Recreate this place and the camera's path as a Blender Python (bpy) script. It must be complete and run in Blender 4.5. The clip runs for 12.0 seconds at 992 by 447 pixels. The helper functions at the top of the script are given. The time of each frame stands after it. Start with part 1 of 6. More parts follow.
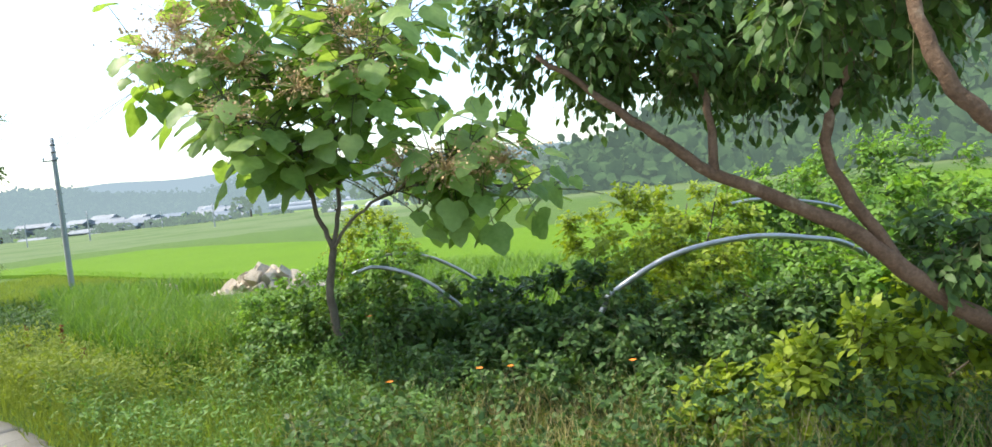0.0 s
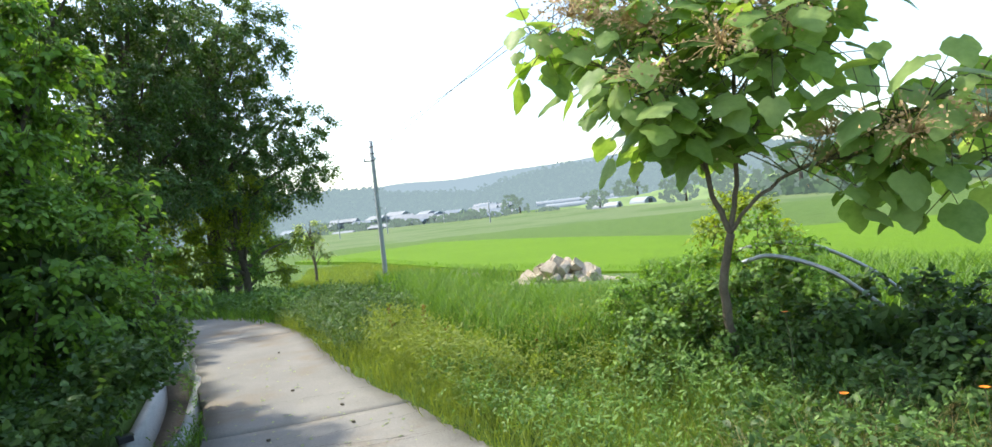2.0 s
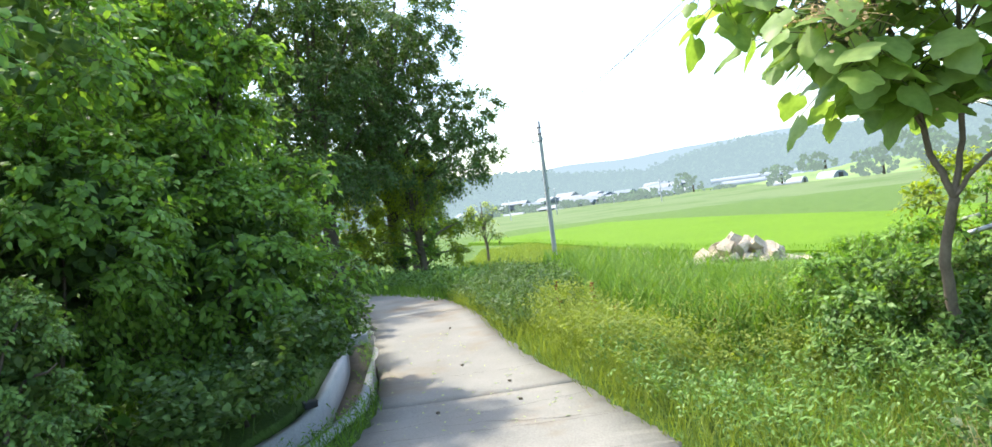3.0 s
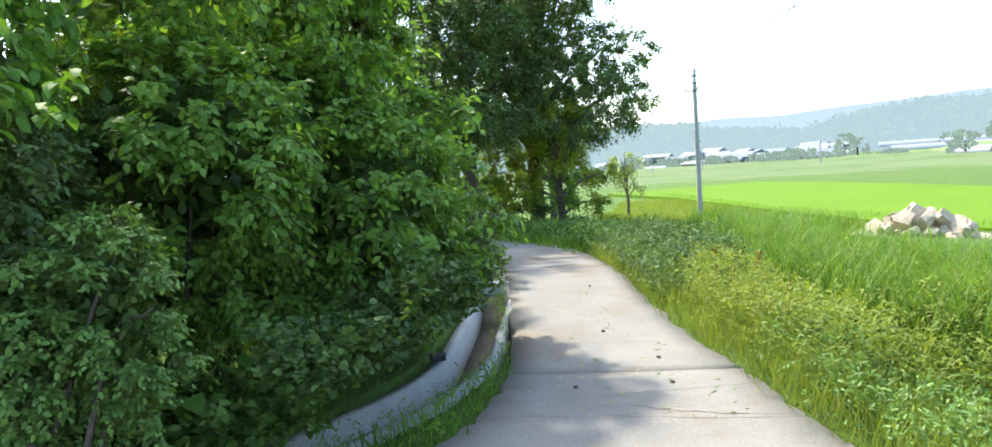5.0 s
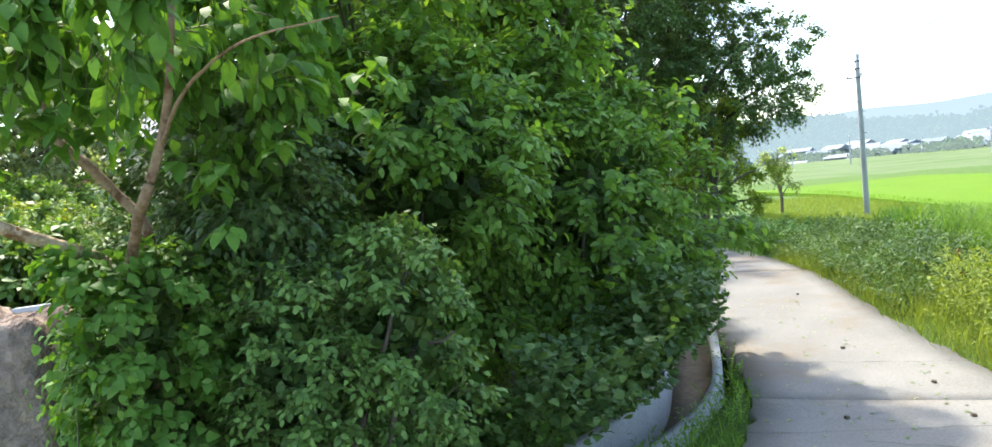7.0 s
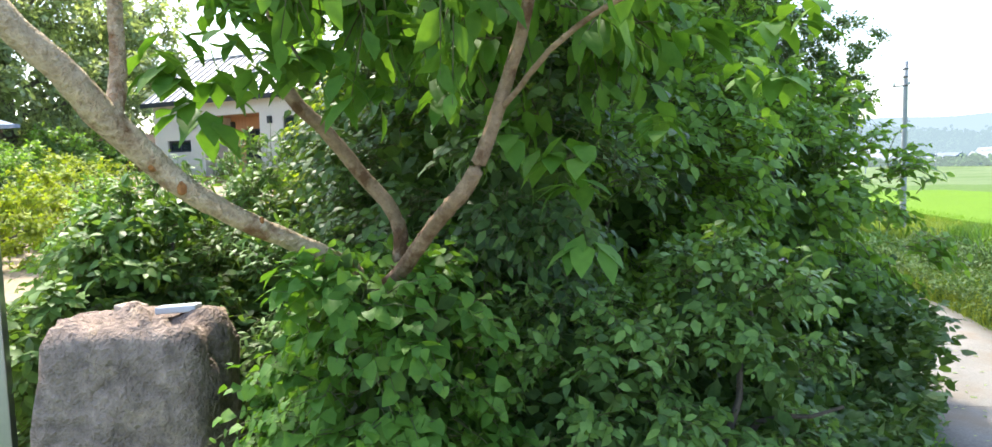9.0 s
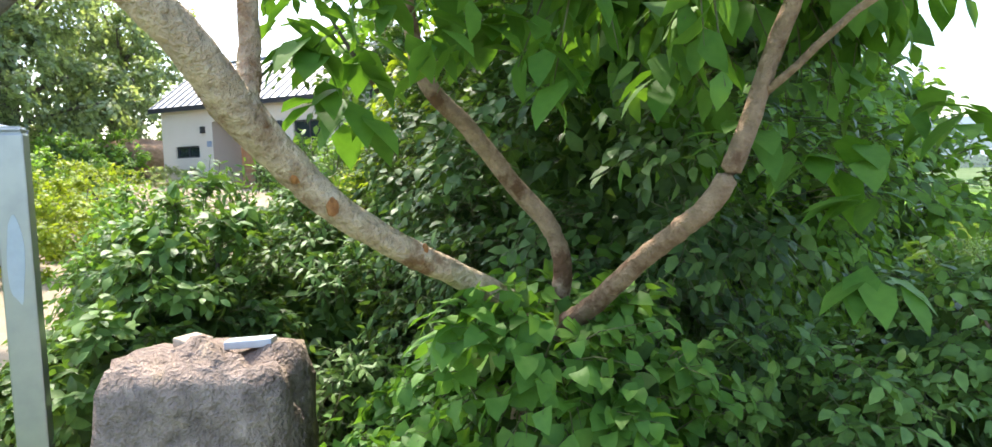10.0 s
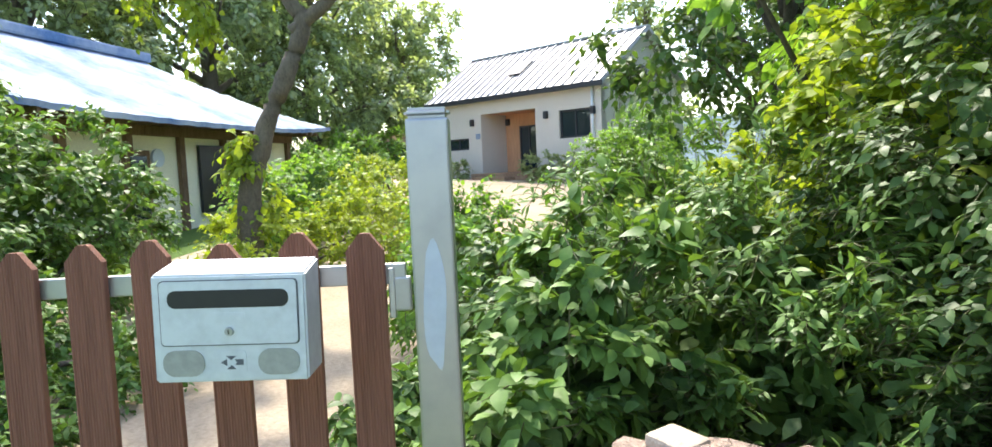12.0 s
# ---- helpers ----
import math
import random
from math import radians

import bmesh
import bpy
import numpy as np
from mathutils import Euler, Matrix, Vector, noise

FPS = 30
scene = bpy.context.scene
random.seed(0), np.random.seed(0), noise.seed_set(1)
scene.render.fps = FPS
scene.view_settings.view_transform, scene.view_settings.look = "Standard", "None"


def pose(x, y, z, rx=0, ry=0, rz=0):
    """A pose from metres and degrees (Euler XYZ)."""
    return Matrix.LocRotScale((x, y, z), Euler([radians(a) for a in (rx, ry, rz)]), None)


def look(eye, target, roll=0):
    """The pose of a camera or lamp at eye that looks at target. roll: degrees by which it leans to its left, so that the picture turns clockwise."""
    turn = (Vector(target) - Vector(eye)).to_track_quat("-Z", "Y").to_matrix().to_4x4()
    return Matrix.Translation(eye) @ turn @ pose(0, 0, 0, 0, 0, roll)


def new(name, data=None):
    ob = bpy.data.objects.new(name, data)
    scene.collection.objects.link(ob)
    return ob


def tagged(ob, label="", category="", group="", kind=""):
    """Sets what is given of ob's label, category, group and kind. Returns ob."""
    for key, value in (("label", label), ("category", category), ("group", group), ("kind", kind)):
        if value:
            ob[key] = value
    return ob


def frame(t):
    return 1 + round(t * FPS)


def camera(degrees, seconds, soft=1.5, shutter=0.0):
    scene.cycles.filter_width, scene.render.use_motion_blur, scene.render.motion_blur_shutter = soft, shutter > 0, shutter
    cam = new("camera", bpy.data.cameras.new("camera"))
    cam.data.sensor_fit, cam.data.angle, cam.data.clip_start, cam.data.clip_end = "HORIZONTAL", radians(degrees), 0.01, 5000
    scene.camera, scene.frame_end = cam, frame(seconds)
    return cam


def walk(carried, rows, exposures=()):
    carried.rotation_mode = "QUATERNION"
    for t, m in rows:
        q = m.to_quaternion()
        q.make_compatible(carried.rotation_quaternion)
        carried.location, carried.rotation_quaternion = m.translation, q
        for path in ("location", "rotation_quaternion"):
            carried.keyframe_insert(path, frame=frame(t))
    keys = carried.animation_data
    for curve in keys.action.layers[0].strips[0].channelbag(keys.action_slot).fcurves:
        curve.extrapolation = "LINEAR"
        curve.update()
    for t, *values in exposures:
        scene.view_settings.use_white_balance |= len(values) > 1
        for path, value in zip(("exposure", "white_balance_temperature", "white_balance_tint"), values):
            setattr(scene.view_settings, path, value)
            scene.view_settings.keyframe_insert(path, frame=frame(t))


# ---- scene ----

# ---------------------------------------------------------------- camera
cam = camera(70.24, 12.0)
PATH = [
    (0.0, pose(-0.711, -0.863, 2.136, 86.40, 5.81, -4.24)),
    (0.5, pose(-1.130, -0.731, 2.165, 86.77, 5.95, 0.62)),
    (1.0, pose(-1.463, -0.498, 2.124, 87.33, 6.56, 5.13)),
    (1.5, pose(-1.741, -0.312, 2.113, 88.12, 6.65, 11.65)),
    (2.0, pose(-2.054, -0.209, 2.080, 88.44, 6.28, 16.83)),
    (2.5, pose(-2.183, -0.114, 2.051, 88.39, 6.75, 21.88)),
    (3.0, pose(-2.159, 0.101, 1.980, 88.56, 7.49, 30.60)),
    (3.2, pose(-2.111, 0.169, 1.971, 88.34, 7.31, 31.54)),
    (4.8, pose(-2.742, 0.754, 1.972, 85.29, 4.69, 40.80)),
    (5.0, pose(-2.786, 0.770, 1.980, 85.47, 4.10, 41.91)),
    (5.5, pose(-2.941, 0.767, 1.992, 85.94, 3.25, 44.65)),
    (6.0, pose(-3.203, 0.658, 2.012, 86.03, 3.20, 46.74)),
    (6.5, pose(-3.491, 0.577, 2.006, 86.28, 4.27, 49.43)),
    (7.0, pose(-3.821, 0.549, 2.033, 86.52, 5.69, 52.02)),
    (7.2, pose(-3.946, 0.521, 2.034, 86.57, 5.75, 52.62)),
    (8.8, pose(-5.073, 0.224, 2.149, 85.05, 1.95, 52.50)),
    (9.0, pose(-5.197, 0.178, 2.148, 85.16, 1.58, 52.55)),
    (9.5, pose(-5.470, 0.129, 2.148, 85.43, 1.14, 53.06)),
    (10.0, pose(-5.795, 0.104, 2.166, 85.49, 1.90, 52.67)),
    (10.5, pose(-6.105, 0.060, 2.154, 85.47, 1.84, 52.79)),
    (11.0, pose(-6.412, 0.012, 2.174, 85.35, 1.26, 54.53)),
    (11.5, pose(-6.791, -0.003, 2.202, 85.29, 2.08, 61.89)),
    (12.0, pose(-7.029, -0.091, 2.215, 85.41, 2.56, 72.12)),
]
walk(cam, PATH, [(0.0, 1.56, 6700, 6), (2.0, 1.56, 6700, 6), (3.0, 2.02, 6700, 6), (5.0, 2.06, 6700, 6), (9.0, 2.18, 6650, 9), (12.0, 2.06, 6650, 9)])

# ---------------------------------------------------------------- light
SUN_AZ, SUN_EL = 84.0, 56.0
world = bpy.data.worlds.new("world")
scene.world = world
world.use_nodes = True
wn = world.node_tree
sky = wn.nodes.new("ShaderNodeTexSky")
sky.sky_type = "NISHITA"
sky.sun_disc = False
sky.sun_elevation = radians(SUN_EL)
sky.sun_rotation = radians(-SUN_AZ)
sky.air_density = 1.0
sky.dust_density = 2.0
sky.ozone_density = 1.2
bg = wn.nodes["Background"]
bg.inputs["Strength"].default_value = 0.15
wn.links.new(sky.outputs[0], bg.inputs["Color"])
sun = new("sun", bpy.data.lights.new("sun", "SUN"))
sun.data.energy = 2.1
sun.data.angle = radians(2.0)
sun.data.color = (1.0, 0.93, 0.82)
to_sun = Vector((-math.sin(radians(SUN_AZ)) * math.cos(radians(SUN_EL)), math.cos(radians(SUN_AZ)) * math.cos(radians(SUN_EL)), math.sin(radians(SUN_EL))))
sun.matrix_world = look((0, 0, 60), Vector((0, 0, 60)) - to_sun)


# ---------------------------------------------------------------- materials
def nodes_of(name):
    m = bpy.data.materials.new(name)
    m.use_nodes = True
    t = m.node_tree
    return m, t, t.nodes["Principled BSDF"]


def ramp(t, src, stops):
    r = t.nodes.new("ShaderNodeValToRGB")
    while len(r.color_ramp.elements) < len(stops):
        r.color_ramp.elements.new(0.5)
    for e, (p, c) in zip(r.color_ramp.elements, stops):
        e.position, e.color = p, (*c, 1)
    t.links.new(src, r.inputs[0])
    return r.outputs[0]


def noise_tex(t, scale, detail=4.0, rough=0.6, stretch=None):
    n = t.nodes.new("ShaderNodeTexNoise")
    n.inputs["Scale"].default_value, n.inputs["Detail"].default_value, n.inputs["Roughness"].default_value = scale, detail, rough
    c = t.nodes.new("ShaderNodeTexCoord")
    if stretch:
        m = t.nodes.new("ShaderNodeMapping")
        m.inputs["Scale"].default_value = stretch
        t.links.new(c.outputs["Object"], m.inputs[0])
        t.links.new(m.outputs[0], n.inputs[0])
    else:
        t.links.new(c.outputs["Object"], n.inputs[0])
    return n.outputs[0]


def mix_col(t, fac, a, b, mode="MIX"):
    m = t.nodes.new("ShaderNodeMix")
    m.data_type, m.blend_type = "RGBA", mode
    for sock, val in ((m.inputs[0], fac), (m.inputs[6], a), (m.inputs[7], b)):
        if isinstance(val, (int, float)):
            sock.default_value = val
        elif isinstance(val, tuple):
            sock.default_value = (*val, 1)
        else:
            t.links.new(val, sock)
    return m.outputs[2]


def bump(t, b, height, strength, dist):
    n = t.nodes.new("ShaderNodeBump")
    n.inputs["Strength"].default_value, n.inputs["Distance"].default_value = strength, dist
    t.links.new(height, n.inputs["Height"])
    t.links.new(n.outputs[0], b.inputs["Normal"])


def surface(name, dark, light, scale=6, rough=0.85, metal=0.0, fine=60, relief=0.3, dist=0.01, stretch=None, stain=None, stain_scale=1.2, stain_at=(0.5, 0.65)):
    """Two scales of colour variation, optional stains, and relief."""
    m, t, b = nodes_of(name)
    big = noise_tex(t, scale, 5, 0.6, stretch)
    small = noise_tex(t, fine, 3, 0.7, stretch)
    col = ramp(t, big, [(0.3, dark), (0.7, light)])
    col = mix_col(t, 0.35, col, ramp(t, small, [(0.3, tuple(c * 0.55 for c in dark)), (0.7, tuple(min(1, c * 1.25) for c in light))]))
    if stain:
        f = ramp(t, noise_tex(t, stain_scale, 6, 0.65), [(stain_at[0], (0, 0, 0)), (stain_at[1], (1, 1, 1))])
        col = mix_col(t, f, col, stain)
    t.links.new(col, b.inputs["Base Color"])
    b.inputs["Roughness"].default_value, b.inputs["Metallic"].default_value = rough, metal
    b.inputs["Specular IOR Level"].default_value = 0.2
    bump(t, b, small, relief, dist)
    return m


def leaf_material(name, c1, c2, c3, through_light=0.35, rough=0.5, vein=40):
    """Leaves: each one takes a colour of its own, and lets some light through."""
    m, t, b = nodes_of(name)
    g = t.nodes.new("ShaderNodeNewGeometry")
    col = ramp(t, g.outputs["Random Per Island"], [(0.0, c1), (0.55, c2), (1.0, c3)])
    n = noise_tex(t, 2.2, 3)
    col = mix_col(t, ramp(t, n, [(0.35, (0, 0, 0)), (0.7, (0.5, 0.5, 0.5))]), col, tuple(min(1, c * 1.35) for c in c3))
    fine = noise_tex(t, vein, 2)
    col = mix_col(t, 0.25, col, ramp(t, fine, [(0.3, tuple(c * 0.6 for c in c1)), (0.7, c3)]))
    t.links.new(col, b.inputs["Base Color"])
    b.inputs["Roughness"].default_value = rough
    b.inputs["Specular IOR Level"].default_value = 0.25
    bump(t, b, fine, 0.25, 0.004)
    tr = t.nodes.new("ShaderNodeBsdfTranslucent")
    lc = mix_col(t, 1.0, col, (1.5, 1.45, 0.55), "MULTIPLY")
    t.links.new(lc, tr.inputs["Color"])
    mx = t.nodes.new("ShaderNodeMixShader")
    mx.inputs[0].default_value = through_light
    t.links.new(b.outputs[0], mx.inputs[1])
    t.links.new(tr.outputs[0], mx.inputs[2])
    t.links.new(mx.outputs[0], t.nodes["Material Output"].inputs[0])
    return m


def plain(name, col, rough=0.5, metal=0.0, spec=0.5, wear=0.25, scale=25):
    m, t, b = nodes_of(name)
    n = noise_tex(t, scale, 5)
    c = mix_col(t, ramp(t, n, [(0.4, (0, 0, 0)), (0.75, (1, 1, 1))]), col, tuple(x * (1 - wear) for x in col))
    t.links.new(c, b.inputs["Base Color"])
    r = t.nodes.new("ShaderNodeMapRange")
    r.inputs["To Min"].default_value, r.inputs["To Max"].default_value = max(0.03, rough - 0.1), min(1, rough + 0.15)
    t.links.new(n, r.inputs[0])
    t.links.new(r.outputs[0], b.inputs["Roughness"])
    b.inputs["Metallic"].default_value, b.inputs["Specular IOR Level"].default_value = metal, spec
    return m


def haze_glow_backdrop(name, dark, light, air, amount, scale):
    """Hazy distance far beyond the valley: woods with haze put in as a pale glow."""
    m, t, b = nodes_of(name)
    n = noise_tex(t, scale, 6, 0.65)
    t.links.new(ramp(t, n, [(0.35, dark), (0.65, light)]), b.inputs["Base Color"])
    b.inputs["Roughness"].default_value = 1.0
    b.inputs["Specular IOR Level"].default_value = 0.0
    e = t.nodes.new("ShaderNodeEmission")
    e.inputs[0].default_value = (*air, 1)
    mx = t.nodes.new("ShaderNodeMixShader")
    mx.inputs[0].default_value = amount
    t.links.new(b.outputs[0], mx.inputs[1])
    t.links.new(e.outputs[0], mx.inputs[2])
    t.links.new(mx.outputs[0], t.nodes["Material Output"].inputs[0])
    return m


M = {}
M["ground"] = surface("weedy_soil", (0.050, 0.095, 0.018), (0.095, 0.16, 0.032), 1.2, 1.0, fine=30, relief=0.8, dist=0.03, stain=(0.10, 0.11, 0.04), stain_scale=0.6, stain_at=(0.6, 0.75))
M["sand"] = surface("sandy_soil", (0.30, 0.235, 0.16), (0.42, 0.34, 0.25), 1.5, 1.0, fine=40, relief=0.6, dist=0.02)
M["redsoil"] = surface("bare_red_soil", (0.22, 0.13, 0.08), (0.40, 0.27, 0.18), 1.1, 1.0, fine=9, relief=0.9, dist=0.06)
M["concrete"] = surface("worn_concrete", (0.180, 0.174, 0.158), (0.262, 0.252, 0.230), 1.3, 0.9, fine=70, relief=0.25, dist=0.006, stain=(0.20, 0.155, 0.105), stain_scale=0.7, stain_at=(0.52, 0.70))
M["ditch"] = surface("ditch_concrete", (0.35, 0.345, 0.325), (0.48, 0.475, 0.45), 3, 0.85, fine=50, relief=0.3, dist=0.006, stain=(0.32, 0.33, 0.29), stain_scale=1.6, stain_at=(0.58, 0.75))
M["mud"] = surface("ditch_mud", (0.08, 0.065, 0.04), (0.17, 0.14, 0.10), 4, 0.6, fine=25, relief=0.7, dist=0.02)
M["crack"] = plain("dark_crack", (0.10, 0.09, 0.075), 1.0, wear=0.5)
M["bark_pale"] = surface("flaking_pale_bark", (0.30, 0.205, 0.125), (0.64, 0.51, 0.35), 13, 0.95, fine=55, relief=0.9, dist=0.025, stain=(0.20, 0.11, 0.055), stain_scale=7, stain_at=(0.51, 0.60))
M["bark_red"] = surface("reddish_bark", (0.085, 0.052, 0.033), (0.20, 0.13, 0.085), 12, 0.95, fine=60, relief=0.9, dist=0.01, stain=(0.26, 0.19, 0.13), stain_scale=9, stain_at=(0.58, 0.68))
M["bark_brown"] = surface("flaking_brown_bark", (0.17, 0.105, 0.065), (0.36, 0.255, 0.165), 12, 0.95, fine=50, relief=0.8, dist=0.015, stain=(0.12, 0.065, 0.035), stain_scale=9, stain_at=(0.52, 0.62))
M["scar"] = surface("rusty_scar", (0.20, 0.075, 0.022), (0.42, 0.20, 0.08), 40, 0.9, fine=120, relief=0.8, dist=0.004)
M["bark_dark"] = surface("dark_bark", (0.05, 0.042, 0.033), (0.13, 0.11, 0.085), 8, 1.0, fine=40, relief=0.9, dist=0.015, stretch=(1, 1, 0.35))
M["bark_grey"] = surface("smooth_brown_bark", (0.10, 0.08, 0.06), (0.20, 0.165, 0.125), 10, 0.9, fine=50, relief=0.5, dist=0.006, stretch=(1, 1, 0.5))
M["twig"] = plain("green_brown_twig", (0.12, 0.13, 0.05), 0.8, wear=0.4)
M["leaf_hedge"] = leaf_material("hedge_leaf", (0.024, 0.066, 0.016), (0.092, 0.185, 0.040), (0.190, 0.320, 0.080), 0.28, 0.48)
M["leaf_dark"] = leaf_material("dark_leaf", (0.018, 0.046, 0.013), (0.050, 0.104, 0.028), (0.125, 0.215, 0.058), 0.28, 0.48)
M["leaf_bright"] = leaf_material("bright_leaf", (0.045, 0.115, 0.022), (0.125, 0.255, 0.042), (0.245, 0.410, 0.085), 0.46, 0.46)
M["leaf_yellow"] = leaf_material("yellow_or_sunlit_leaf", (0.140, 0.220, 0.022), (0.220, 0.310, 0.030), (0.320, 0.390, 0.050), 0.42)
M["leaf_vine"] = leaf_material("vine_leaf", (0.055, 0.145, 0.022), (0.088, 0.205, 0.032), (0.150, 0.285, 0.050), 0.35, 0.55)
M["leaf_dogwood"] = leaf_material("dogwood_leaf", (0.050, 0.135, 0.018), (0.080, 0.190, 0.026), (0.135, 0.270, 0.042), 0.34, 0.6)
M["leaf_big"] = leaf_material("broad_leaf", (0.105, 0.205, 0.036), (0.190, 0.315, 0.075), (0.330, 0.440, 0.175), 0.48, 0.42, 22)
# grey-green, paled further to put haze into the far trees
M["leaf_grey"] = leaf_material("grey_green_haze_leaf", (0.14, 0.20, 0.12), (0.23, 0.30, 0.18), (0.36, 0.43, 0.28), 0.55)
M["grass_rush"] = leaf_material("tall_rush_blade", (0.026, 0.075, 0.012), (0.085, 0.185, 0.024), (0.190, 0.330, 0.050), 0.38, 0.5)
M["grass_light"] = leaf_material("light_weed_blade", (0.085, 0.150, 0.020), (0.155, 0.225, 0.034), (0.27, 0.32, 0.07), 0.38, 0.6)
M["grass_dry"] = leaf_material("dry_straw", (0.26, 0.21, 0.09), (0.36, 0.30, 0.14), (0.45, 0.38, 0.20), 0.25, 0.8)
M["paddy"] = leaf_material("rice_blade", (0.085, 0.19, 0.010), (0.11, 0.225, 0.014), (0.135, 0.26, 0.020), 0.40, 0.6)
M["paddy_sheet"] = surface("dense_rice", (0.082, 0.165, 0.004), (0.105, 0.198, 0.006), 0.25, 1.0, fine=5, relief=0.6, dist=0.12)
M["field_pale"] = surface("hazed_pale_rice", (0.098, 0.142, 0.050), (0.125, 0.168, 0.072), 0.05, 1.0, fine=2, relief=0.4, dist=0.1, stain=(0.075, 0.125, 0.035), stain_scale=0.06, stain_at=(0.5, 0.6))
M["seed"] = plain("brown_seed_heads", (0.62, 0.43, 0.22), 0.9, wear=0.5)
M["dock"] = plain("rusty_seed_spike", (0.24, 0.075, 0.03), 0.95, wear=0.5)
M["orange"] = plain("orange_petals", (0.85, 0.26, 0.02), 0.6)
M["rock"] = surface("quarried_stone", (0.36, 0.295, 0.225), (0.58, 0.50, 0.40), 3, 0.95, fine=25, relief=0.6, dist=0.02)
M["boulder"] = surface("weathered_boulder", (0.11, 0.084, 0.070), (0.38, 0.295, 0.245), 8, 0.95, fine=22, relief=1.0, dist=0.04, stain=(0.40, 0.31, 0.22), stain_scale=3.0, stain_at=(0.56, 0.68))
M["pole"] = surface("grey_concrete_pole", (0.30, 0.31, 0.32), (0.40, 0.41, 0.42), 3, 0.8, fine=30, relief=0.2)
M["steel"] = plain("dark_steel", (0.12, 0.12, 0.13), 0.5, 0.8)
M["galv"] = plain("galvanised_steel", (0.44, 0.45, 0.46), 0.38, 0.9, wear=0.2, scale=14)
M["stainless"] = plain("brushed_stainless", (0.40, 0.405, 0.41), 0.42, 1.0, wear=0.12, scale=8)
M["weld"] = plain("pale_paint_patch", (0.50, 0.55, 0.60), 0.6, wear=0.1)
M["picket"] = surface("brown_stained_wood", (0.15, 0.062, 0.040), (0.30, 0.140, 0.092), 5, 0.7, fine=110, relief=0.8, dist=0.004, stretch=(1, 1, 0.03))
M["box"] = plain("pale_grey_painted_sheet", (0.58, 0.62, 0.66), 0.35, 0.25, wear=0.18, scale=18)
# near-black put in for the dark inside openings
M["dark"] = plain("hollow_shade", (0.012, 0.013, 0.016), 0.4)
M["plaque"] = plain("beige_grey_inlay", (0.33, 0.34, 0.29), 0.7)
M["mark"] = plain("dark_grey_print", (0.10, 0.11, 0.12), 0.7)
M["stucco"] = surface("cream_stucco", (0.60, 0.545, 0.475), (0.68, 0.625, 0.555), 0.8, 0.95, fine=60, relief=0.3, dist=0.004)
M["porch_wood"] = surface("warm_timber_cladding", (0.50, 0.25, 0.13), (0.62, 0.34, 0.19), 3, 0.7, fine=30, stretch=(1, 1, 0.1))
# roof grey lightened to put some haze into it
M["roof_grey"] = plain("hazed_grey_seam_metal", (0.40, 0.40, 0.41), 0.5, 0.3, wear=0.12, scale=4)
M["frame_dark"] = plain("dark_window_frame", (0.04, 0.04, 0.045), 0.45)
M["roof_blue"] = surface("faded_blue_roof_sheet", (0.06, 0.13, 0.29), (0.11, 0.19, 0.33), 0.7, 0.8, fine=12, relief=0.2, stain=(0.36, 0.40, 0.46), stain_scale=0.45, stain_at=(0.36, 0.56))
for _n in M["roof_blue"].node_tree.nodes:
    if _n.type == "BSDF_PRINCIPLED":
        _n.inputs["Specular IOR Level"].default_value = 0.15
M["plaster_yellow"] = surface("pale_yellow_plaster", (0.74, 0.69, 0.52), (0.82, 0.77, 0.60), 1.5, 0.95, fine=40, relief=0.2)
M["timber"] = surface("dark_old_timber", (0.10, 0.06, 0.035), (0.20, 0.13, 0.08), 5, 0.9, fine=30, stretch=(1, 1, 0.2))
M["white"] = plain("white_sheet", (0.75, 0.77, 0.78), 0.5, wear=0.1, scale=2)
M["greenhouse"] = plain("milky_plastic_film", (0.26, 0.29, 0.32), 0.45, wear=0.1, scale=0.4)
# village walls and sheet roofs, greyed to put haze into their colours
M["far_wall"] = plain("hazed_weathered_wall", (0.17, 0.18, 0.19), 0.8, wear=0.3, scale=0.6)
M["far_sheet"] = plain("hazed_sheet_roof", (0.21, 0.235, 0.26), 0.6, wear=0.3, scale=0.4)
M["roof_far"] = plain("slate_roof", (0.12, 0.16, 0.20), 0.6, wear=0.2, scale=0.5)
# the glow colour and its share set how much haze each distance gets
M["hill_near"] = haze_glow_backdrop("wooded_hill", (0.025, 0.055, 0.02), (0.065, 0.11, 0.04), (0.10, 0.14, 0.13), 0.35, 0.25)
M["hill_mid"] = haze_glow_backdrop("hazy_wooded_hill", (0.04, 0.07, 0.04), (0.09, 0.14, 0.07), (0.150, 0.200, 0.235), 0.78, 0.03)
M["hill_far"] = haze_glow_backdrop("hazed_mountain", (0.05, 0.08, 0.08), (0.08, 0.12, 0.11), (0.165, 0.215, 0.265), 0.93, 0.004)
M["slope_field"] = haze_glow_backdrop("terraced_slope", (0.12, 0.22, 0.05), (0.22, 0.30, 0.09), (0.20, 0.25, 0.20), 0.45, 0.03)
M["bush_far"] = haze_glow_backdrop("valley_bush", (0.05, 0.10, 0.035), (0.10, 0.17, 0.06), (0.17, 0.22, 0.22), 0.40, 0.5)


def glass_material():
    m, t, b = nodes_of("window_glass")
    b.inputs["Base Color"].default_value = (0.02, 0.03, 0.035, 1)
    b.inputs["Roughness"].default_value = 0.04
    b.inputs["Specular IOR Level"].default_value = 0.8
    return m


M["glass"] = glass_material()


# ---------------------------------------------------------------- mesh helpers
RNG = np.random.default_rng(11)
UP = np.array([0.0, 0.0, 1.0])


def unit(a):
    return a / np.maximum(np.linalg.norm(a, axis=-1, keepdims=True), 1e-9)


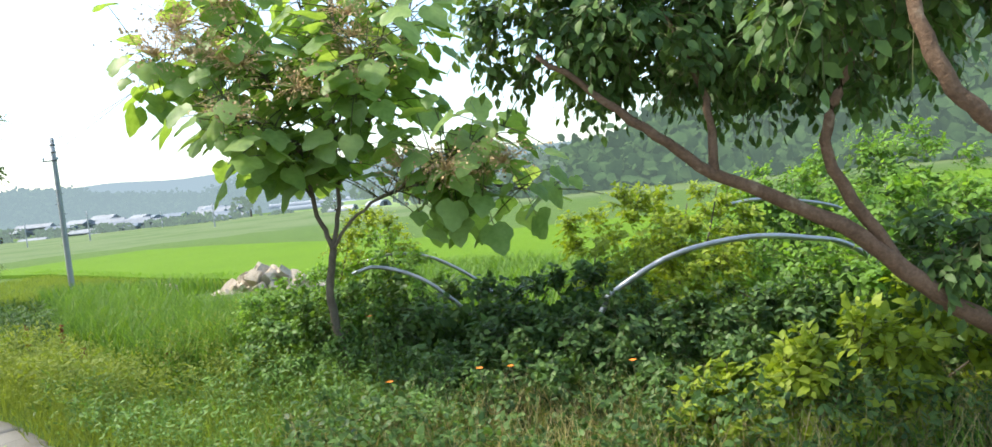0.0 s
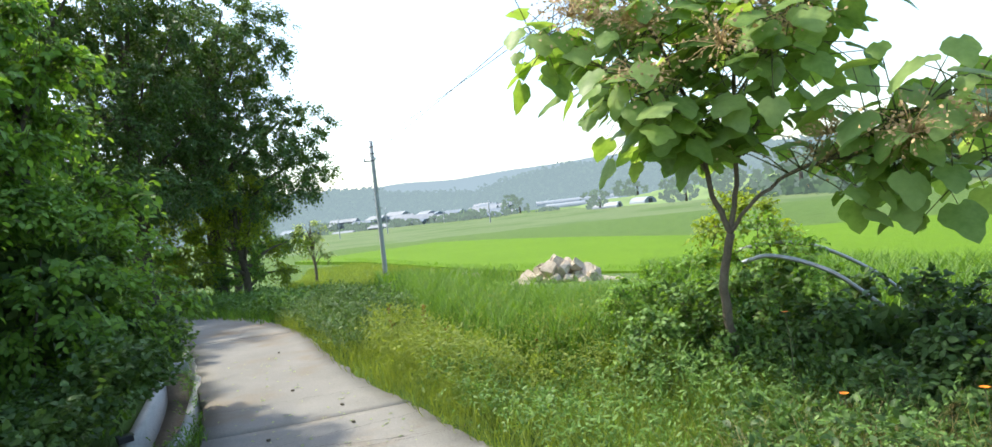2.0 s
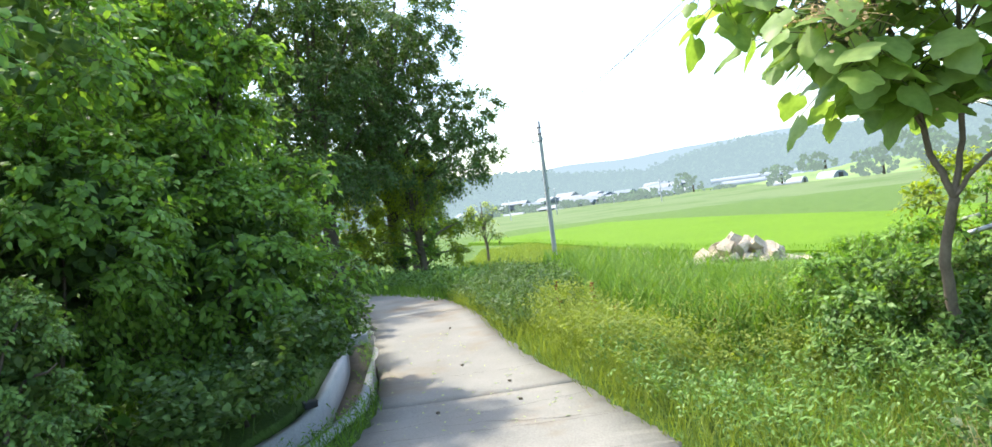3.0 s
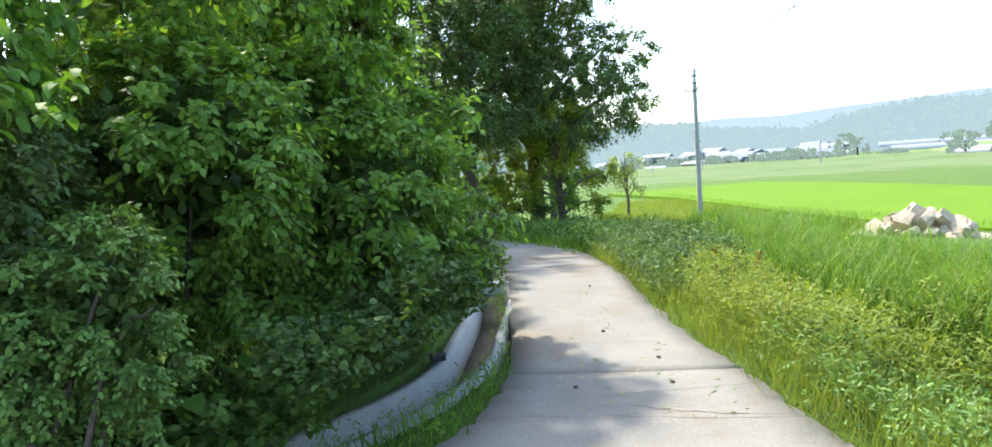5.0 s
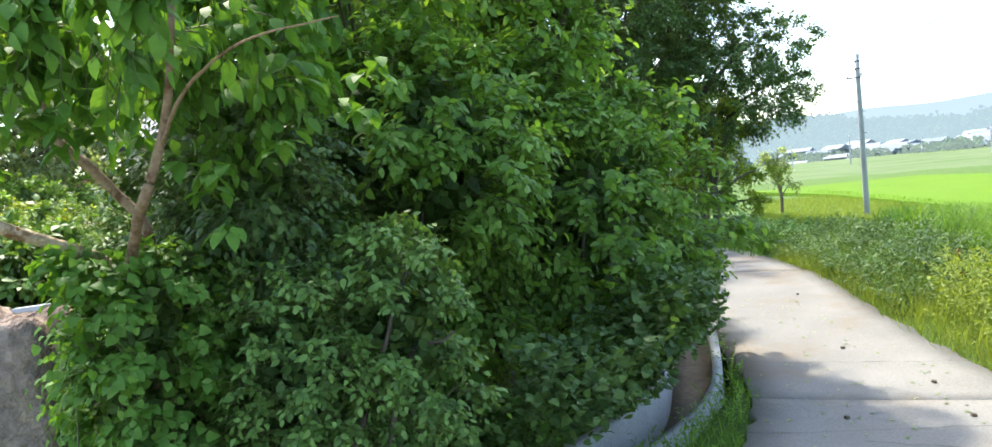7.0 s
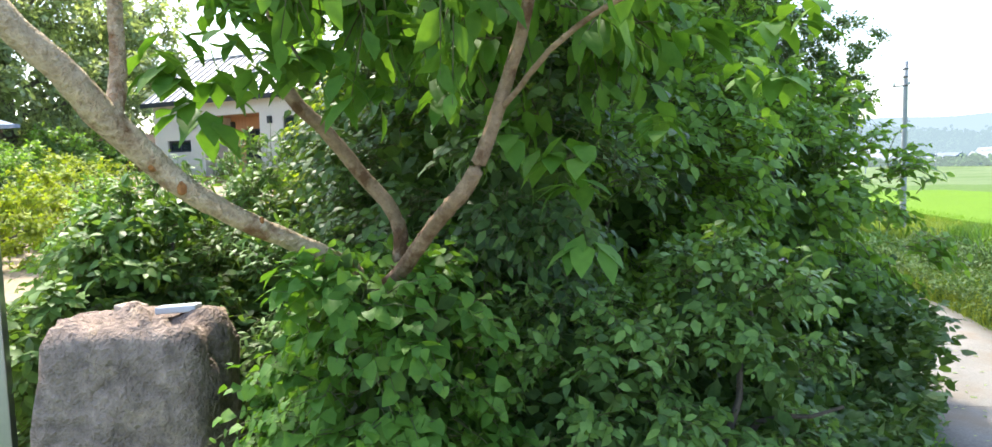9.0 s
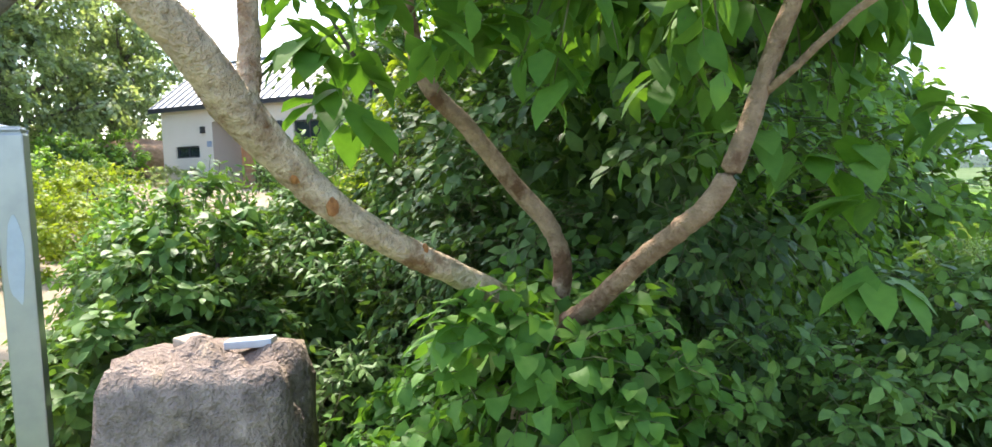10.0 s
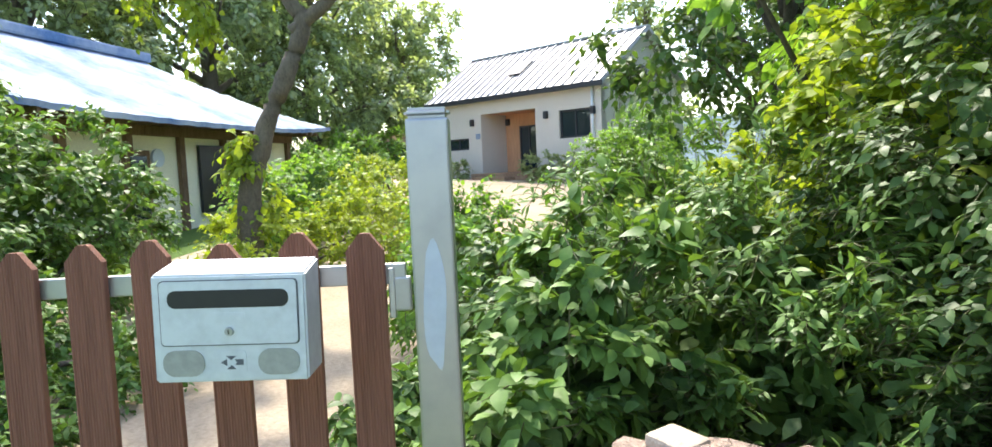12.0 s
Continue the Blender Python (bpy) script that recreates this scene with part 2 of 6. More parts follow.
def mesh_of(name, V, F, mat, smooth=False):
    me = bpy.data.meshes.new(name)
    V, F = np.asarray(V, np.float32), np.asarray(F, np.int32)
    me.vertices.add(len(V))
    me.vertices.foreach_set("co", V.ravel())
    me.loops.add(F.size)
    me.loops.foreach_set("vertex_index", F.ravel())
    me.polygons.add(len(F))
    me.polygons.foreach_set("loop_start", np.arange(0, F.size, F.shape[1], dtype=np.int32))
    me.update(calc_edges=True)
    if smooth:
        me.polygons.foreach_set("use_smooth", np.ones(len(F), bool))
    me.materials.append(mat)
    return me


def thing(name, label, category, at=(0, 0, 0), rz=0.0, group="", kind=""):
    ob = new(name)
    ob.matrix_basis = pose(*at, 0, 0, rz)
    return tagged(ob, label, category, group, kind)


def hang(name, me, parent, label=""):
    ob = new(name, me)
    ob.parent = parent
    if label:
        tagged(ob, label)
    return ob


def part(name, bm, mat, parent, label="", smooth=False):
    me = bpy.data.meshes.new(name)
    bm.to_mesh(me)
    bm.free()
    if smooth:
        me.polygons.foreach_set("use_smooth", np.ones(len(me.polygons), bool))
    me.materials.append(mat)
    return hang(name, me, parent, label)


def solo(name, bm, mat, label, category, kind="", group="", smooth=False):
    me = bpy.data.meshes.new(name)
    bm.to_mesh(me)
    bm.free()
    if smooth:
        me.polygons.foreach_set("use_smooth", np.ones(len(me.polygons), bool))
    me.materials.append(mat)
    return tagged(new(name, me), label, category, group, kind)


def box_bm(sx, sy, sz, at=(0, 0, 0), bevel=0.0, bm=None, turn=None):
    own = bmesh.new()
    bmesh.ops.create_cube(own, size=1.0, matrix=Matrix.Diagonal((sx, sy, sz, 1)))
    if bevel:
        bmesh.ops.bevel(own, geom=own.edges[:], offset=bevel, segments=2, affect="EDGES", profile=0.6)
    m = Matrix.Translation(at)
    if turn is not None:
        m = m @ turn
    bmesh.ops.transform(own, matrix=m, verts=own.verts)
    if bm is None:
        return own
    tmp = bpy.data.meshes.new("tmp")
    own.to_mesh(tmp)
    own.free()
    bm.from_mesh(tmp)
    bpy.data.meshes.remove(tmp)
    return bm


def extrude_bm(outline, thick, axis="y"):
    """A flat outline in x and z, given a thickness along y (towards +y)."""
    bm = bmesh.new()
    front = [bm.verts.new((x, 0, z)) for x, z in outline]
    f = bm.faces.new(front)
    r = bmesh.ops.extrude_face_region(bm, geom=[f])
    bmesh.ops.translate(bm, vec=(0, thick, 0), verts=[v for v in r["geom"] if isinstance(v, bmesh.types.BMVert)])
    bmesh.ops.recalc_face_normals(bm, faces=bm.faces)
    return bm


def smooth_path(pts, radii, per=6):
    P = np.array(pts, float)
    R = np.array(radii, float)
    Q = np.vstack([2 * P[0] - P[1], P, 2 * P[-1] - P[-2]])
    out, rad = [], []
    for i in range(len(P) - 1):
        a, b, c, d = Q[i], Q[i + 1], Q[i + 2], Q[i + 3]
        for s in np.linspace(0, 1, per, endpoint=False):
            out.append(0.5 * ((2 * b) + (c - a) * s + (2 * a - 5 * b + 4 * c - d) * s ** 2 + (3 * b - a - 3 * c + d) * s ** 3))
            rad.append(R[i] + (R[i + 1] - R[i]) * s)
    out.append(P[-1])
    rad.append(R[-1])
    return np.array(out), np.array(rad)


def tube(pts, radii, sides=8, per=6, rough=0.0, wobble=0.0, seed=0):
    """A tapering tube along a smoothed path, with uneven girth: vertices and triangles."""
    rng = np.random.default_rng(seed)
    P, R = smooth_path(pts, radii, per)
    if wobble:
        P = P + rng.normal(0, wobble, P.shape) * np.minimum(1, np.arange(len(P)) / 3)[:, None]
    T = unit(np.gradient(P, axis=0))
    ref = np.where(np.abs(T[:, 2:3]) > 0.9, np.array([[1.0, 0, 0]]), np.array([[0, 0, 1.0]]))
    A = unit(np.cross(T, ref))
    B = np.cross(T, A)
    ang = np.linspace(0, 2 * np.pi, sides, endpoint=False)
    girth = R[:, None] * (1 + rough * rng.normal(0, 1, (len(P), sides)))
    V = P[:, None] + girth[..., None] * (np.cos(ang)[None, :, None] * A[:, None] + np.sin(ang)[None, :, None] * B[:, None])
    n = len(P)
    V = np.vstack([V.reshape(-1, 3), P[:1], P[-1:]])
    i, j = np.meshgrid(np.arange(n - 1), np.arange(sides), indexing="ij")
    a, b = (i * sides + j).ravel(), (i * sides + (j + 1) % sides).ravel()
    F = np.vstack([np.stack([a, b, b + sides], 1), np.stack([a, b + sides, a + sides], 1)])
    k = np.arange(sides)
    F = np.vstack([F, np.stack([(k + 1) % sides, k, np.full(sides, n * sides)], 1), np.stack([(n - 1) * sides + k, (n - 1) * sides + (k + 1) % sides, np.full(sides, n * sides + 1)], 1)])
    return V, F


def merge(list_of):
    V, F, n = [], [], 0
    for v, f in list_of:
        V.append(v)
        F.append(f + n)
        n += len(v)
    return np.vstack(V), np.vstack(F)


# ---------------------------------------------------------------- leaves and blades
def leaf_shape(kind):
    """A unit leaf along +y, facing +z: folded on its midrib and bent down at the tip."""
    if kind == "ovate":
        mid = [(0, 0), (0.3, 0.02), (0.65, -0.02), (1.0, -0.16)]
        side = [None, 0.27, 0.21, None]
    elif kind == "lance":
        mid = [(0, 0), (0.3, 0.02), (0.65, 0.0), (1.0, -0.12)]
        side = [None, 0.14, 0.12, None]
    elif kind == "heart":
        mid = [(0.08, 0), (0.25, 0.02), (0.6, -0.02), (1.0, -0.2)]
        side = [None, 0.45, 0.36, None]
    elif kind == "round":
        mid = [(0, 0), (0.28, 0.02), (0.7, 0.0), (1.0, -0.1)]
        side = [None, 0.36, 0.34, None]
    V = [(0, y, z) for y, z in mid]
    for s in (-1, 1):
        for (y, z), w in zip(mid, side):
            if w:
                back = 0.14 if kind == "heart" and y < 0.3 else 0.0
                V.append((s * w, y - back + 0.03, z + (0.30 * w - 0.05)))
    F = [(0, 1, 4), (1, 2, 5), (1, 5, 4), (2, 3, 5), (0, 6, 1), (1, 7, 2), (1, 6, 7), (2, 7, 3)]
    return np.array(V, float), np.array(F)


def broad_leaf():
    """A large soft leaf with a heart base and five blunt corners, drooping at its rim."""
    rim = [(0.0, 0.02), (0.17, -0.10), (0.36, -0.02), (0.50, 0.20), (0.46, 0.42), (0.30, 0.58), (0.22, 0.80), (0.0, 1.0)]
    V = [(0, 0.12, 0.0), (0, 0.45, 0.02), (0, 0.75, -0.03)]
    full = rim + [(-x, y) for x, y in rim[-2:0:-1]]
    for k, (x, y) in enumerate(full):
        V.append((x, y, -0.42 * x * x - 0.20 * max(0, y - 0.5) ** 2 * 2 + 0.02 * math.sin(k * 2.1)))
    n = len(full)
    F = []
    for k in range(n):
        a, b = 3 + k, 3 + (k + 1) % n
        ym = (full[k][1] + full[(k + 1) % n][1]) / 2
        c = 0 if ym < 0.25 else 1 if ym < 0.6 else 2
        F.append((c, a, b))
    # close the gaps between the three centres
    for k in range(n):
        ym0 = (full[k - 1][1] + full[k][1]) / 2
        ym1 = (full[k][1] + full[(k + 1) % n][1]) / 2
        c0, c1 = [0 if v < 0.25 else 1 if v < 0.6 else 2 for v in (ym0, ym1)]
        if c0 != c1:
            F.append((c0, 3 + k, c1))
    return np.array(V, float), np.array(F)


SHAPES = {k: leaf_shape(k) for k in ("ovate", "lance", "heart", "round")}
SHAPES["broad"] = broad_leaf()
_b = [(-0.5, 0, 0), (0.5, 0, 0), (-0.42, 0.45, 0.04), (0.42, 0.45, 0.04), (-0.25, 0.8, -0.05), (0.25, 0.8, -0.05), (0, 1.0, -0.2)]


def lay(shape, pos, way, nor, size, width=None):
    """One leaf of that shape at each place, pointing along way and facing nor."""
    V, F = shape
    way = unit(way)
    X = unit(np.cross(way, nor))
    Z = np.cross(X, way)
    s = np.asarray(size)[:, None, None]
    w = s if width is None else np.asarray(width)[:, None, None]
    out = pos[:, None] + w * V[None, :, 0:1] * X[:, None] + s * V[None, :, 1:2] * way[:, None] + s * V[None, :, 2:3] * Z[:, None]
    idx = F[None] + (np.arange(len(pos)) * len(V))[:, None, None]
    return out.reshape(-1, 3), idx.reshape(-1, F.shape[1])


def sprays(A, way, length, per, size, droop, rng, shape="ovate", hang_leaf=0.2, spread=0.9):
    """Twigs that start at A along way, each with leaves on both sides: leaves and twigs as vertices and triangles."""
    n = len(A)
    L = length * rng.uniform(0.6, 1.25, n)[:, None]
    side0 = unit(np.cross(way, UP) + rng.normal(0, 0.25, (n, 3)))
    pos, dirs, nors, sizes = [], [], [], []
    for j in range(per):
        s = (j + 0.6) / per
        p = A + way * L * s - UP * droop * L * s * s
        tan = unit(way - UP * 2 * droop * s)
        sd = side0 * (1 if j % 2 else -1) if j < per - 1 else side0 * 0
        d = unit(tan * 0.7 + sd * spread + rng.normal(0, 0.28, (n, 3)) - UP * hang_leaf)
        pos.append(p)
        dirs.append(d)
        nors.append(unit(UP * 0.6 + way * 0.75 + rng.normal(0, 0.45, (n, 3))))
        sizes.append(size * rng.uniform(0.6, 1.2, n) * (0.8 + 0.3 * math.sin(s * 3.0)))
    leaves = lay(SHAPES[shape], np.vstack(pos), np.vstack(dirs), np.vstack(nors), np.concatenate(sizes))
    # twigs: three-sided, two lengths
    ring = []
    r0 = 0.035 * size * 1.2
    for s, r in ((0, 1.0), (0.5, 0.8), (1.0, 0.3)):
        c = A + way * L * s - UP * droop * L * s * s
        o = unit(np.cross(way, side0))
        for k in range(3):
            a = k * 2.094
            ring.append(c + r0 * r * (math.cos(a) * side0 + math.sin(a) * o))
    V = np.stack(ring, 1)
    f = []
    for a in (0, 3):
        for k in range(3):
            b = (k + 1) % 3
            f += [(a + k, a + b, a + 3 + b), (a + k, a + 3 + b, a + 3 + k)]
    F = (np.array(f)[None] + (np.arange(n) * 9)[:, None, None]).reshape(-1, 3)
    return leaves, (V.reshape(-1, 3), F)


def lumpy(D, seed):
    r = np.random.default_rng(seed)
    out = np.zeros(len(D))
    for k in range(5):
        f = r.normal(0, 1, 3) * (1.8 + k)
        out += np.sin(D @ f + r.uniform(0, 6.28)) / (1.5 + k)
    return out


def crown_points(lobes, n, rng, inner=0.55, seed=0, flat_floor=None, amp=0.14):
    """Places and outward ways over a cluster of uneven lobes (x, y, z, rx, ry, rz)."""
    Lb = np.array(lobes, float)
    area = (Lb[:, 3] * Lb[:, 4] + Lb[:, 4] * Lb[:, 5] + Lb[:, 3] * Lb[:, 5])
    pick = rng.choice(len(Lb), int(n * 1.6), p=area / area.sum())
    D = unit(rng.normal(0, 1, (len(pick), 3)))
    f = inner + (1.03 - inner) * rng.uniform(0, 1, len(pick)) ** 0.45
    f = f * (1 + amp * lumpy(D * 1.4 + Lb[pick, :3] * 0.7, seed))
    P = Lb[pick, :3] + D * Lb[pick, 3:6] * f[:, None]
    # leave out what lies deep in another lobe
    deep = np.zeros(len(P), bool)
    for k in range(len(Lb)):
        q = np.linalg.norm((P - Lb[k, :3]) / Lb[k, 3:6], axis=1)
        deep |= (q < 0.6) & (pick != k)
    keep = ~deep
    if flat_floor is not None:
        keep &= P[:, 2] > flat_floor
    P, D, pick = P[keep][:n], D[keep][:n], pick[keep][:n]
    W = unit(D / Lb[pick, 3:6])
    # draw the twigs together into tufts, with dark gaps between
    m = max(2, len(P) // 16)
    C = rng.choice(len(P), m, replace=False)
    near = np.concatenate([np.argmin(((q[:, None, :] - P[C][None]) ** 2).sum(2), axis=1) for q in np.array_split(P, 1 + len(P) // 500)])
    pull = 0.78 * rng.uniform(0.4, 1.0, len(P))[:, None]
    P = P + (P[C][near] - P) * pull
    W = unit(W + 0.4 * W[C][near])
    return P, W


def shrub(name, label, category, lobes, n, per, size, mat, shape="ovate", length=0.3, droop=0.35, seed=1, floor=0.05, stems=5, bark="bark_dark", inner=0.55, hang_leaf=0.2, group="", kind="", stem_r=0.02, amp=0.14, foot=None):
    """A bush: stems from the ground, twigs and leaves over its lobes."""
    rng = np.random.default_rng(seed)
    P, W = crown_points(lobes, n, rng, inner, seed, floor, amp)
    way = unit(W * 0.8 + UP * 0.25 + rng.normal(0, 0.35, W.shape))
    lv, tw = sprays(P - way * length * 0.4, way, length, per, size, droop, rng, shape, hang_leaf)
    c = np.mean([l[:3] for l in lobes], axis=0)
    base = np.array(foot if foot is not None else (c[0], c[1], ground_z(c[0], c[1])))
    ob = thing(name, label, category, base, group=group, kind=kind)
    lv = (lv[0] - base, lv[1])
    tw = (tw[0] - base, tw[1])
    tagged(hang("foliage", mesh_of("foliage", *lv, M[mat]), ob), kind="stuff")
    tagged(hang("twig_work", mesh_of("twig_work", *tw, M["twig"]), ob), kind="stuff")
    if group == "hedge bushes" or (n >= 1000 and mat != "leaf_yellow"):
        # added dark leaves deep inside, to block light and darken the gaps
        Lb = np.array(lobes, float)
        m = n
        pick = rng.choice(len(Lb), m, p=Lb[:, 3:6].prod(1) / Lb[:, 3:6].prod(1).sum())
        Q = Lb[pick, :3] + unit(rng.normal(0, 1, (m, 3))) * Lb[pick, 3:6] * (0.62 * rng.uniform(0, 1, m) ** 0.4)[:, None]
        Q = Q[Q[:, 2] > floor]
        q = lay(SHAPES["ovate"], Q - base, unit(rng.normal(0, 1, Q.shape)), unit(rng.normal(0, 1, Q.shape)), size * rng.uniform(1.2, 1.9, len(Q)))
        tagged(hang("inner_shade_leaves", mesh_of("inner_shade_leaves", *q, M["leaf_dark"]), ob), kind="stuff")
    for k in range(stems):
        l = lobes[k % len(lobes)]
        foot_k = base + np.array([rng.normal(0, 0.18), rng.normal(0, 0.18), 0])
        foot_k[2] = ground_z(foot_k[0], foot_k[1]) - 0.06
        tip = np.array(l[:3]) + rng.normal(0, 0.35, 3) * np.array(l[3:6])
        midp = (foot_k + tip) / 2 + rng.normal(0, 0.12, 3)
        v, f = tube([foot_k, midp, tip], [stem_r, stem_r * 0.7, stem_r * 0.25], 5, 4, 0.06, 0.01, seed + k)
        hang("stem", mesh_of("stem", v - base, f, M[bark], True), ob)
    return ob


def blades(name, label, X, Y, h, w, mat, rng, lean=0.35, category="grass", z=None, kind="stuff"):
    """Upright blades of grass rooted at X, Y."""
    n = len(X)
    V = np.array(_b)
    F = np.array([(0, 1, 3), (0, 3, 2), (2, 3, 5), (2, 5, 4), (4, 5, 6)])
    pos = np.stack([X, Y, ground_zs(X, Y) - 0.02 if z is None else z], 1)
    a = rng.uniform(0, 6.283, n)
    way = unit(np.stack([np.cos(a) * lean * rng.uniform(0, 1, n), np.sin(a) * lean * rng.uniform(0, 1, n), np.ones(n)], 1))
    nor = unit(np.stack([np.cos(a + rng.normal(0, 0.8, n)), np.sin(a), np.full(n, 0.15)], 1))
    hh = h * rng.uniform(0.55, 1.15, n)
    v, f = lay((V * np.array([1, 1, 2.2]), F), pos, way, nor, hh, w * rng.uniform(0.6, 1.3, n))
    return tagged(new(name, mesh_of(name, v, f, M[mat])), label, category, "", kind)


# ---------------------------------------------------------------- the lie of the land
ROAD_L = [(3.5, -3.6), (-0.5, -3.2), (-3.6, -1.9), (-4.9, 0.2), (-5.0, 2.0), (-4.98, 3.22), (-5.5, 4.3), (-6.75, 5.8), (-8.6, 7.85), (-10.4, 9.6), (-12.5, 11.3), (-15.7, 13.2), (-20.5, 14.5), (-27.0, 14.8)]
ROAD_R = [(3.5, 1.9), (0.6, 2.2), (-1.2, 2.7), (-2.2, 3.25), (-2.75, 3.7), (-3.2, 4.2), (-4.15, 5.2), (-5.45, 6.5), (-7.15, 8.45), (-8.85, 10.3), (-11.3, 12.4), (-14.4, 14.2), (-19.6, 16.0), (-27.0, 16.6)]
DITCH = [(-5.66, 2.0), (-5.7, 2.8), (-5.8, 3.55), (-6.1, 4.4), (-6.78, 5.38), (-7.85, 6.75), (-9.25, 8.15), (-11.2, 9.85), (-14.0, 11.6)]


def seg_dist(X, Y, line):
    d = np.full(np.shape(X), 1e9)
    for (x0, y0), (x1, y1) in zip(line[:-1], line[1:]):
        ux, uy = x1 - x0, y1 - y0
        s = np.clip(((X - x0) * ux + (Y - y0) * uy) / (ux * ux + uy * uy), 0, 1)
        d = np.minimum(d, np.hypot(X - x0 - s * ux, Y - y0 - s * uy))
    return d


def ease(x, a, b):
    s = np.clip((x - a) / (b - a), 0, 1)
    return s * s * (3 - 2 * s)


def ground_zs(X, Y, ditch=True):
    X, Y = np.asarray(X, float), np.asarray(Y, float)
    s = (X + 4.0) * -0.70 + (Y - 4.2) * 0.71
    r = (X + 4.0) * 0.71 + (Y - 4.2) * 0.70
    low = np.maximum(-1.75, -0.045 * np.clip(s - 6, 0, 40) - 0.09 * np.clip(r - 3, 0, 40))
    far = np.hypot(X + 4, Y - 4)
    low = low - 4.5 * ease(far, 62, 260) * ease(r, -40, 20)
    lot = ease(-X, 5.0, 7.2) * 0.18 + np.clip(-X - 7, 0, 40) * 0.05
    lot = lot * ease(-r - s * 0.25, 1.8, 5.5) + 0.36 * ease(2.3 - Y, 0.0, 1.1)
    bank = 0.35 * ease(-r, 3.2, 7.0) * ease(s, 6, 12)
    z = low * ease(r + s * 0.3, -6, -1.0) + lot + bank + 0.03 * np.sin(X * 0.9) * np.sin(Y * 0.7 + 1)
    if ditch:
        z = z - 0.5 * (1 - ease(seg_dist(X, Y, DITCH), 0.24, 0.36))
    return z


def ground_z(x, y):
    return float(ground_zs(np.array([x]), np.array([y]), False)[0])


def build_ground():
    c = np.array([-6.3, 4.5])
    radii = [0.0] + list(0.12 * 1.058 ** np.arange(0, 184))
    na = 200
    ang = np.linspace(0, 2 * np.pi, na, endpoint=False)
    R = np.array(radii)
    X = c[0] + R[:, None] * np.cos(ang)[None]
    Y = c[1] + R[:, None] * np.sin(ang)[None]
    Z = ground_zs(X, Y)
    # dug out a little under the wide part of the concrete
    middle = [((a[0] + b[0]) / 2, (a[1] + b[1]) / 2) for a, b in zip(ROAD_L[:5], ROAD_R[:5])]
    Z = Z - 0.07 * (1 - ease(seg_dist(X, Y, middle), 1.6, 2.4)) * ease(X, -4.6, -3.8)
    V = np.stack([X, Y, Z], -1).reshape(-1, 3)
    i, j = np.meshgrid(np.arange(len(R) - 1), np.arange(na), indexing="ij")
    a, b = (i * na + j).ravel(), (i * na + (j + 1) % na).ravel()
    F = np.stack([a, a + na, b + na, b], 1)
    tagged(new("ground", mesh_of("ground", V, F, M["ground"], True)), "weedy green and brown earth of the valley", "ground", "", "structure")


build_ground()


def strip(line_l, line_r, t0, t1, n, lift, across=7, crown=0.0):
    """A sheet between two border lines, from fraction t0 to t1 of their length."""
    Lc, _ = smooth_path([(x, y, 0) for x, y in line_l], [0] * len(line_l), 8)
    Rc, _ = smooth_path([(x, y, 0) for x, y in line_r], [0] * len(line_r), 8)
    def at_f(C, f):
        k = np.clip(f, 0, 1) * (len(C) - 1)
        i = np.minimum(k.astype(int), len(C) - 2)
        return C[i] + (C[i + 1] - C[i]) * (k - i)[:, None]
    f = np.linspace(t0, t1, n)
    A, B = at_f(Lc, f), at_f(Rc, f)
    s = np.linspace(0, 1, across)[None, :, None]
    P = A[:, None] * (1 - s) + B[:, None] * s
    P[..., 2] = ground_zs(P[..., 0], P[..., 1], False) + lift
    return P


road = thing("road", "single-track pale concrete farm road, stained and dusty", "road", kind="structure")
cuts = [0.0, 0.17, 0.33, 0.462, 0.64, 0.82, 1.0]
for a, b in zip(cuts[:-1], cuts[1:]):
    P = strip(ROAD_L, ROAD_R, a + 0.00002, b - 0.00002, 24, 0.045)
    P[:, 0, :2] += RNG.normal(0, 0.018, (24, 2))
    P[:, -1, :2] += RNG.normal(0, 0.018, (24, 2))
    n, m = P.shape[:2]
    low = P.copy()
    low[..., 2] -= 0.18
    V = np.vstack([P.reshape(-1, 3), low.reshape(-1, 3)])
    F = []
    for i in range(n - 1):
        for j in range(m - 1):
            F.append((i * m + j, i * m + j + 1, (i + 1) * m + j + 1, (i + 1) * m + j))
    ring = [(0, j) for j in range(m)] + [(i, m - 1) for i in range(1, n)] + [(n - 1, j) for j in range(m - 2, -1, -1)] + [(i, 0) for i in range(n - 2, 0, -1)]
    idx = [i * m + j for i, j in ring]
    for p, q in zip(idx, idx[1:] + idx[:1]):
        F.append((q, p, p + n * m, q + n * m))
    hang("slab", mesh_of("slab", V, np.array(F)[:, ::-1], M["concrete"]), road)

# the concrete ditch beside the road
ditch = thing("ditch", "narrow open concrete drainage ditch with a muddy bed", "ditch", kind="structure")


def ditch_piece(off0, off1, top, bottom, name, mat):
    C, _ = smooth_path([(x, y, 0) for x, y in DITCH], [0] * len(DITCH), 6)
    T = unit(np.gradient(C, axis=0))
    N = np.stack([-T[:, 1], T[:, 0], np.zeros(len(T))], 1)
    zz = ground_zs(C[:, 0], C[:, 1], False)
    rows = []
    for off, z in ((off0, top), (off1, top), (off1, bottom), (off0, bottom)):
        q = C + N * off
        q[:, 2] = zz + z
        rows.append(q)
    V = np.stack(rows, 1).reshape(-1, 3)
    F = []
    for i in range(len(C) - 1):
        for k in range(4):
            a, b = i * 4 + k, i * 4 + (k + 1) % 4
            F.append((a, b, b + 4, a + 4))
    e = (len(C) - 1) * 4
    F += [(3, 2, 1, 0), (e, e + 1, e + 2, e + 3)]
    hang(name, mesh_of(name, V, F, M[mat]), ditch)


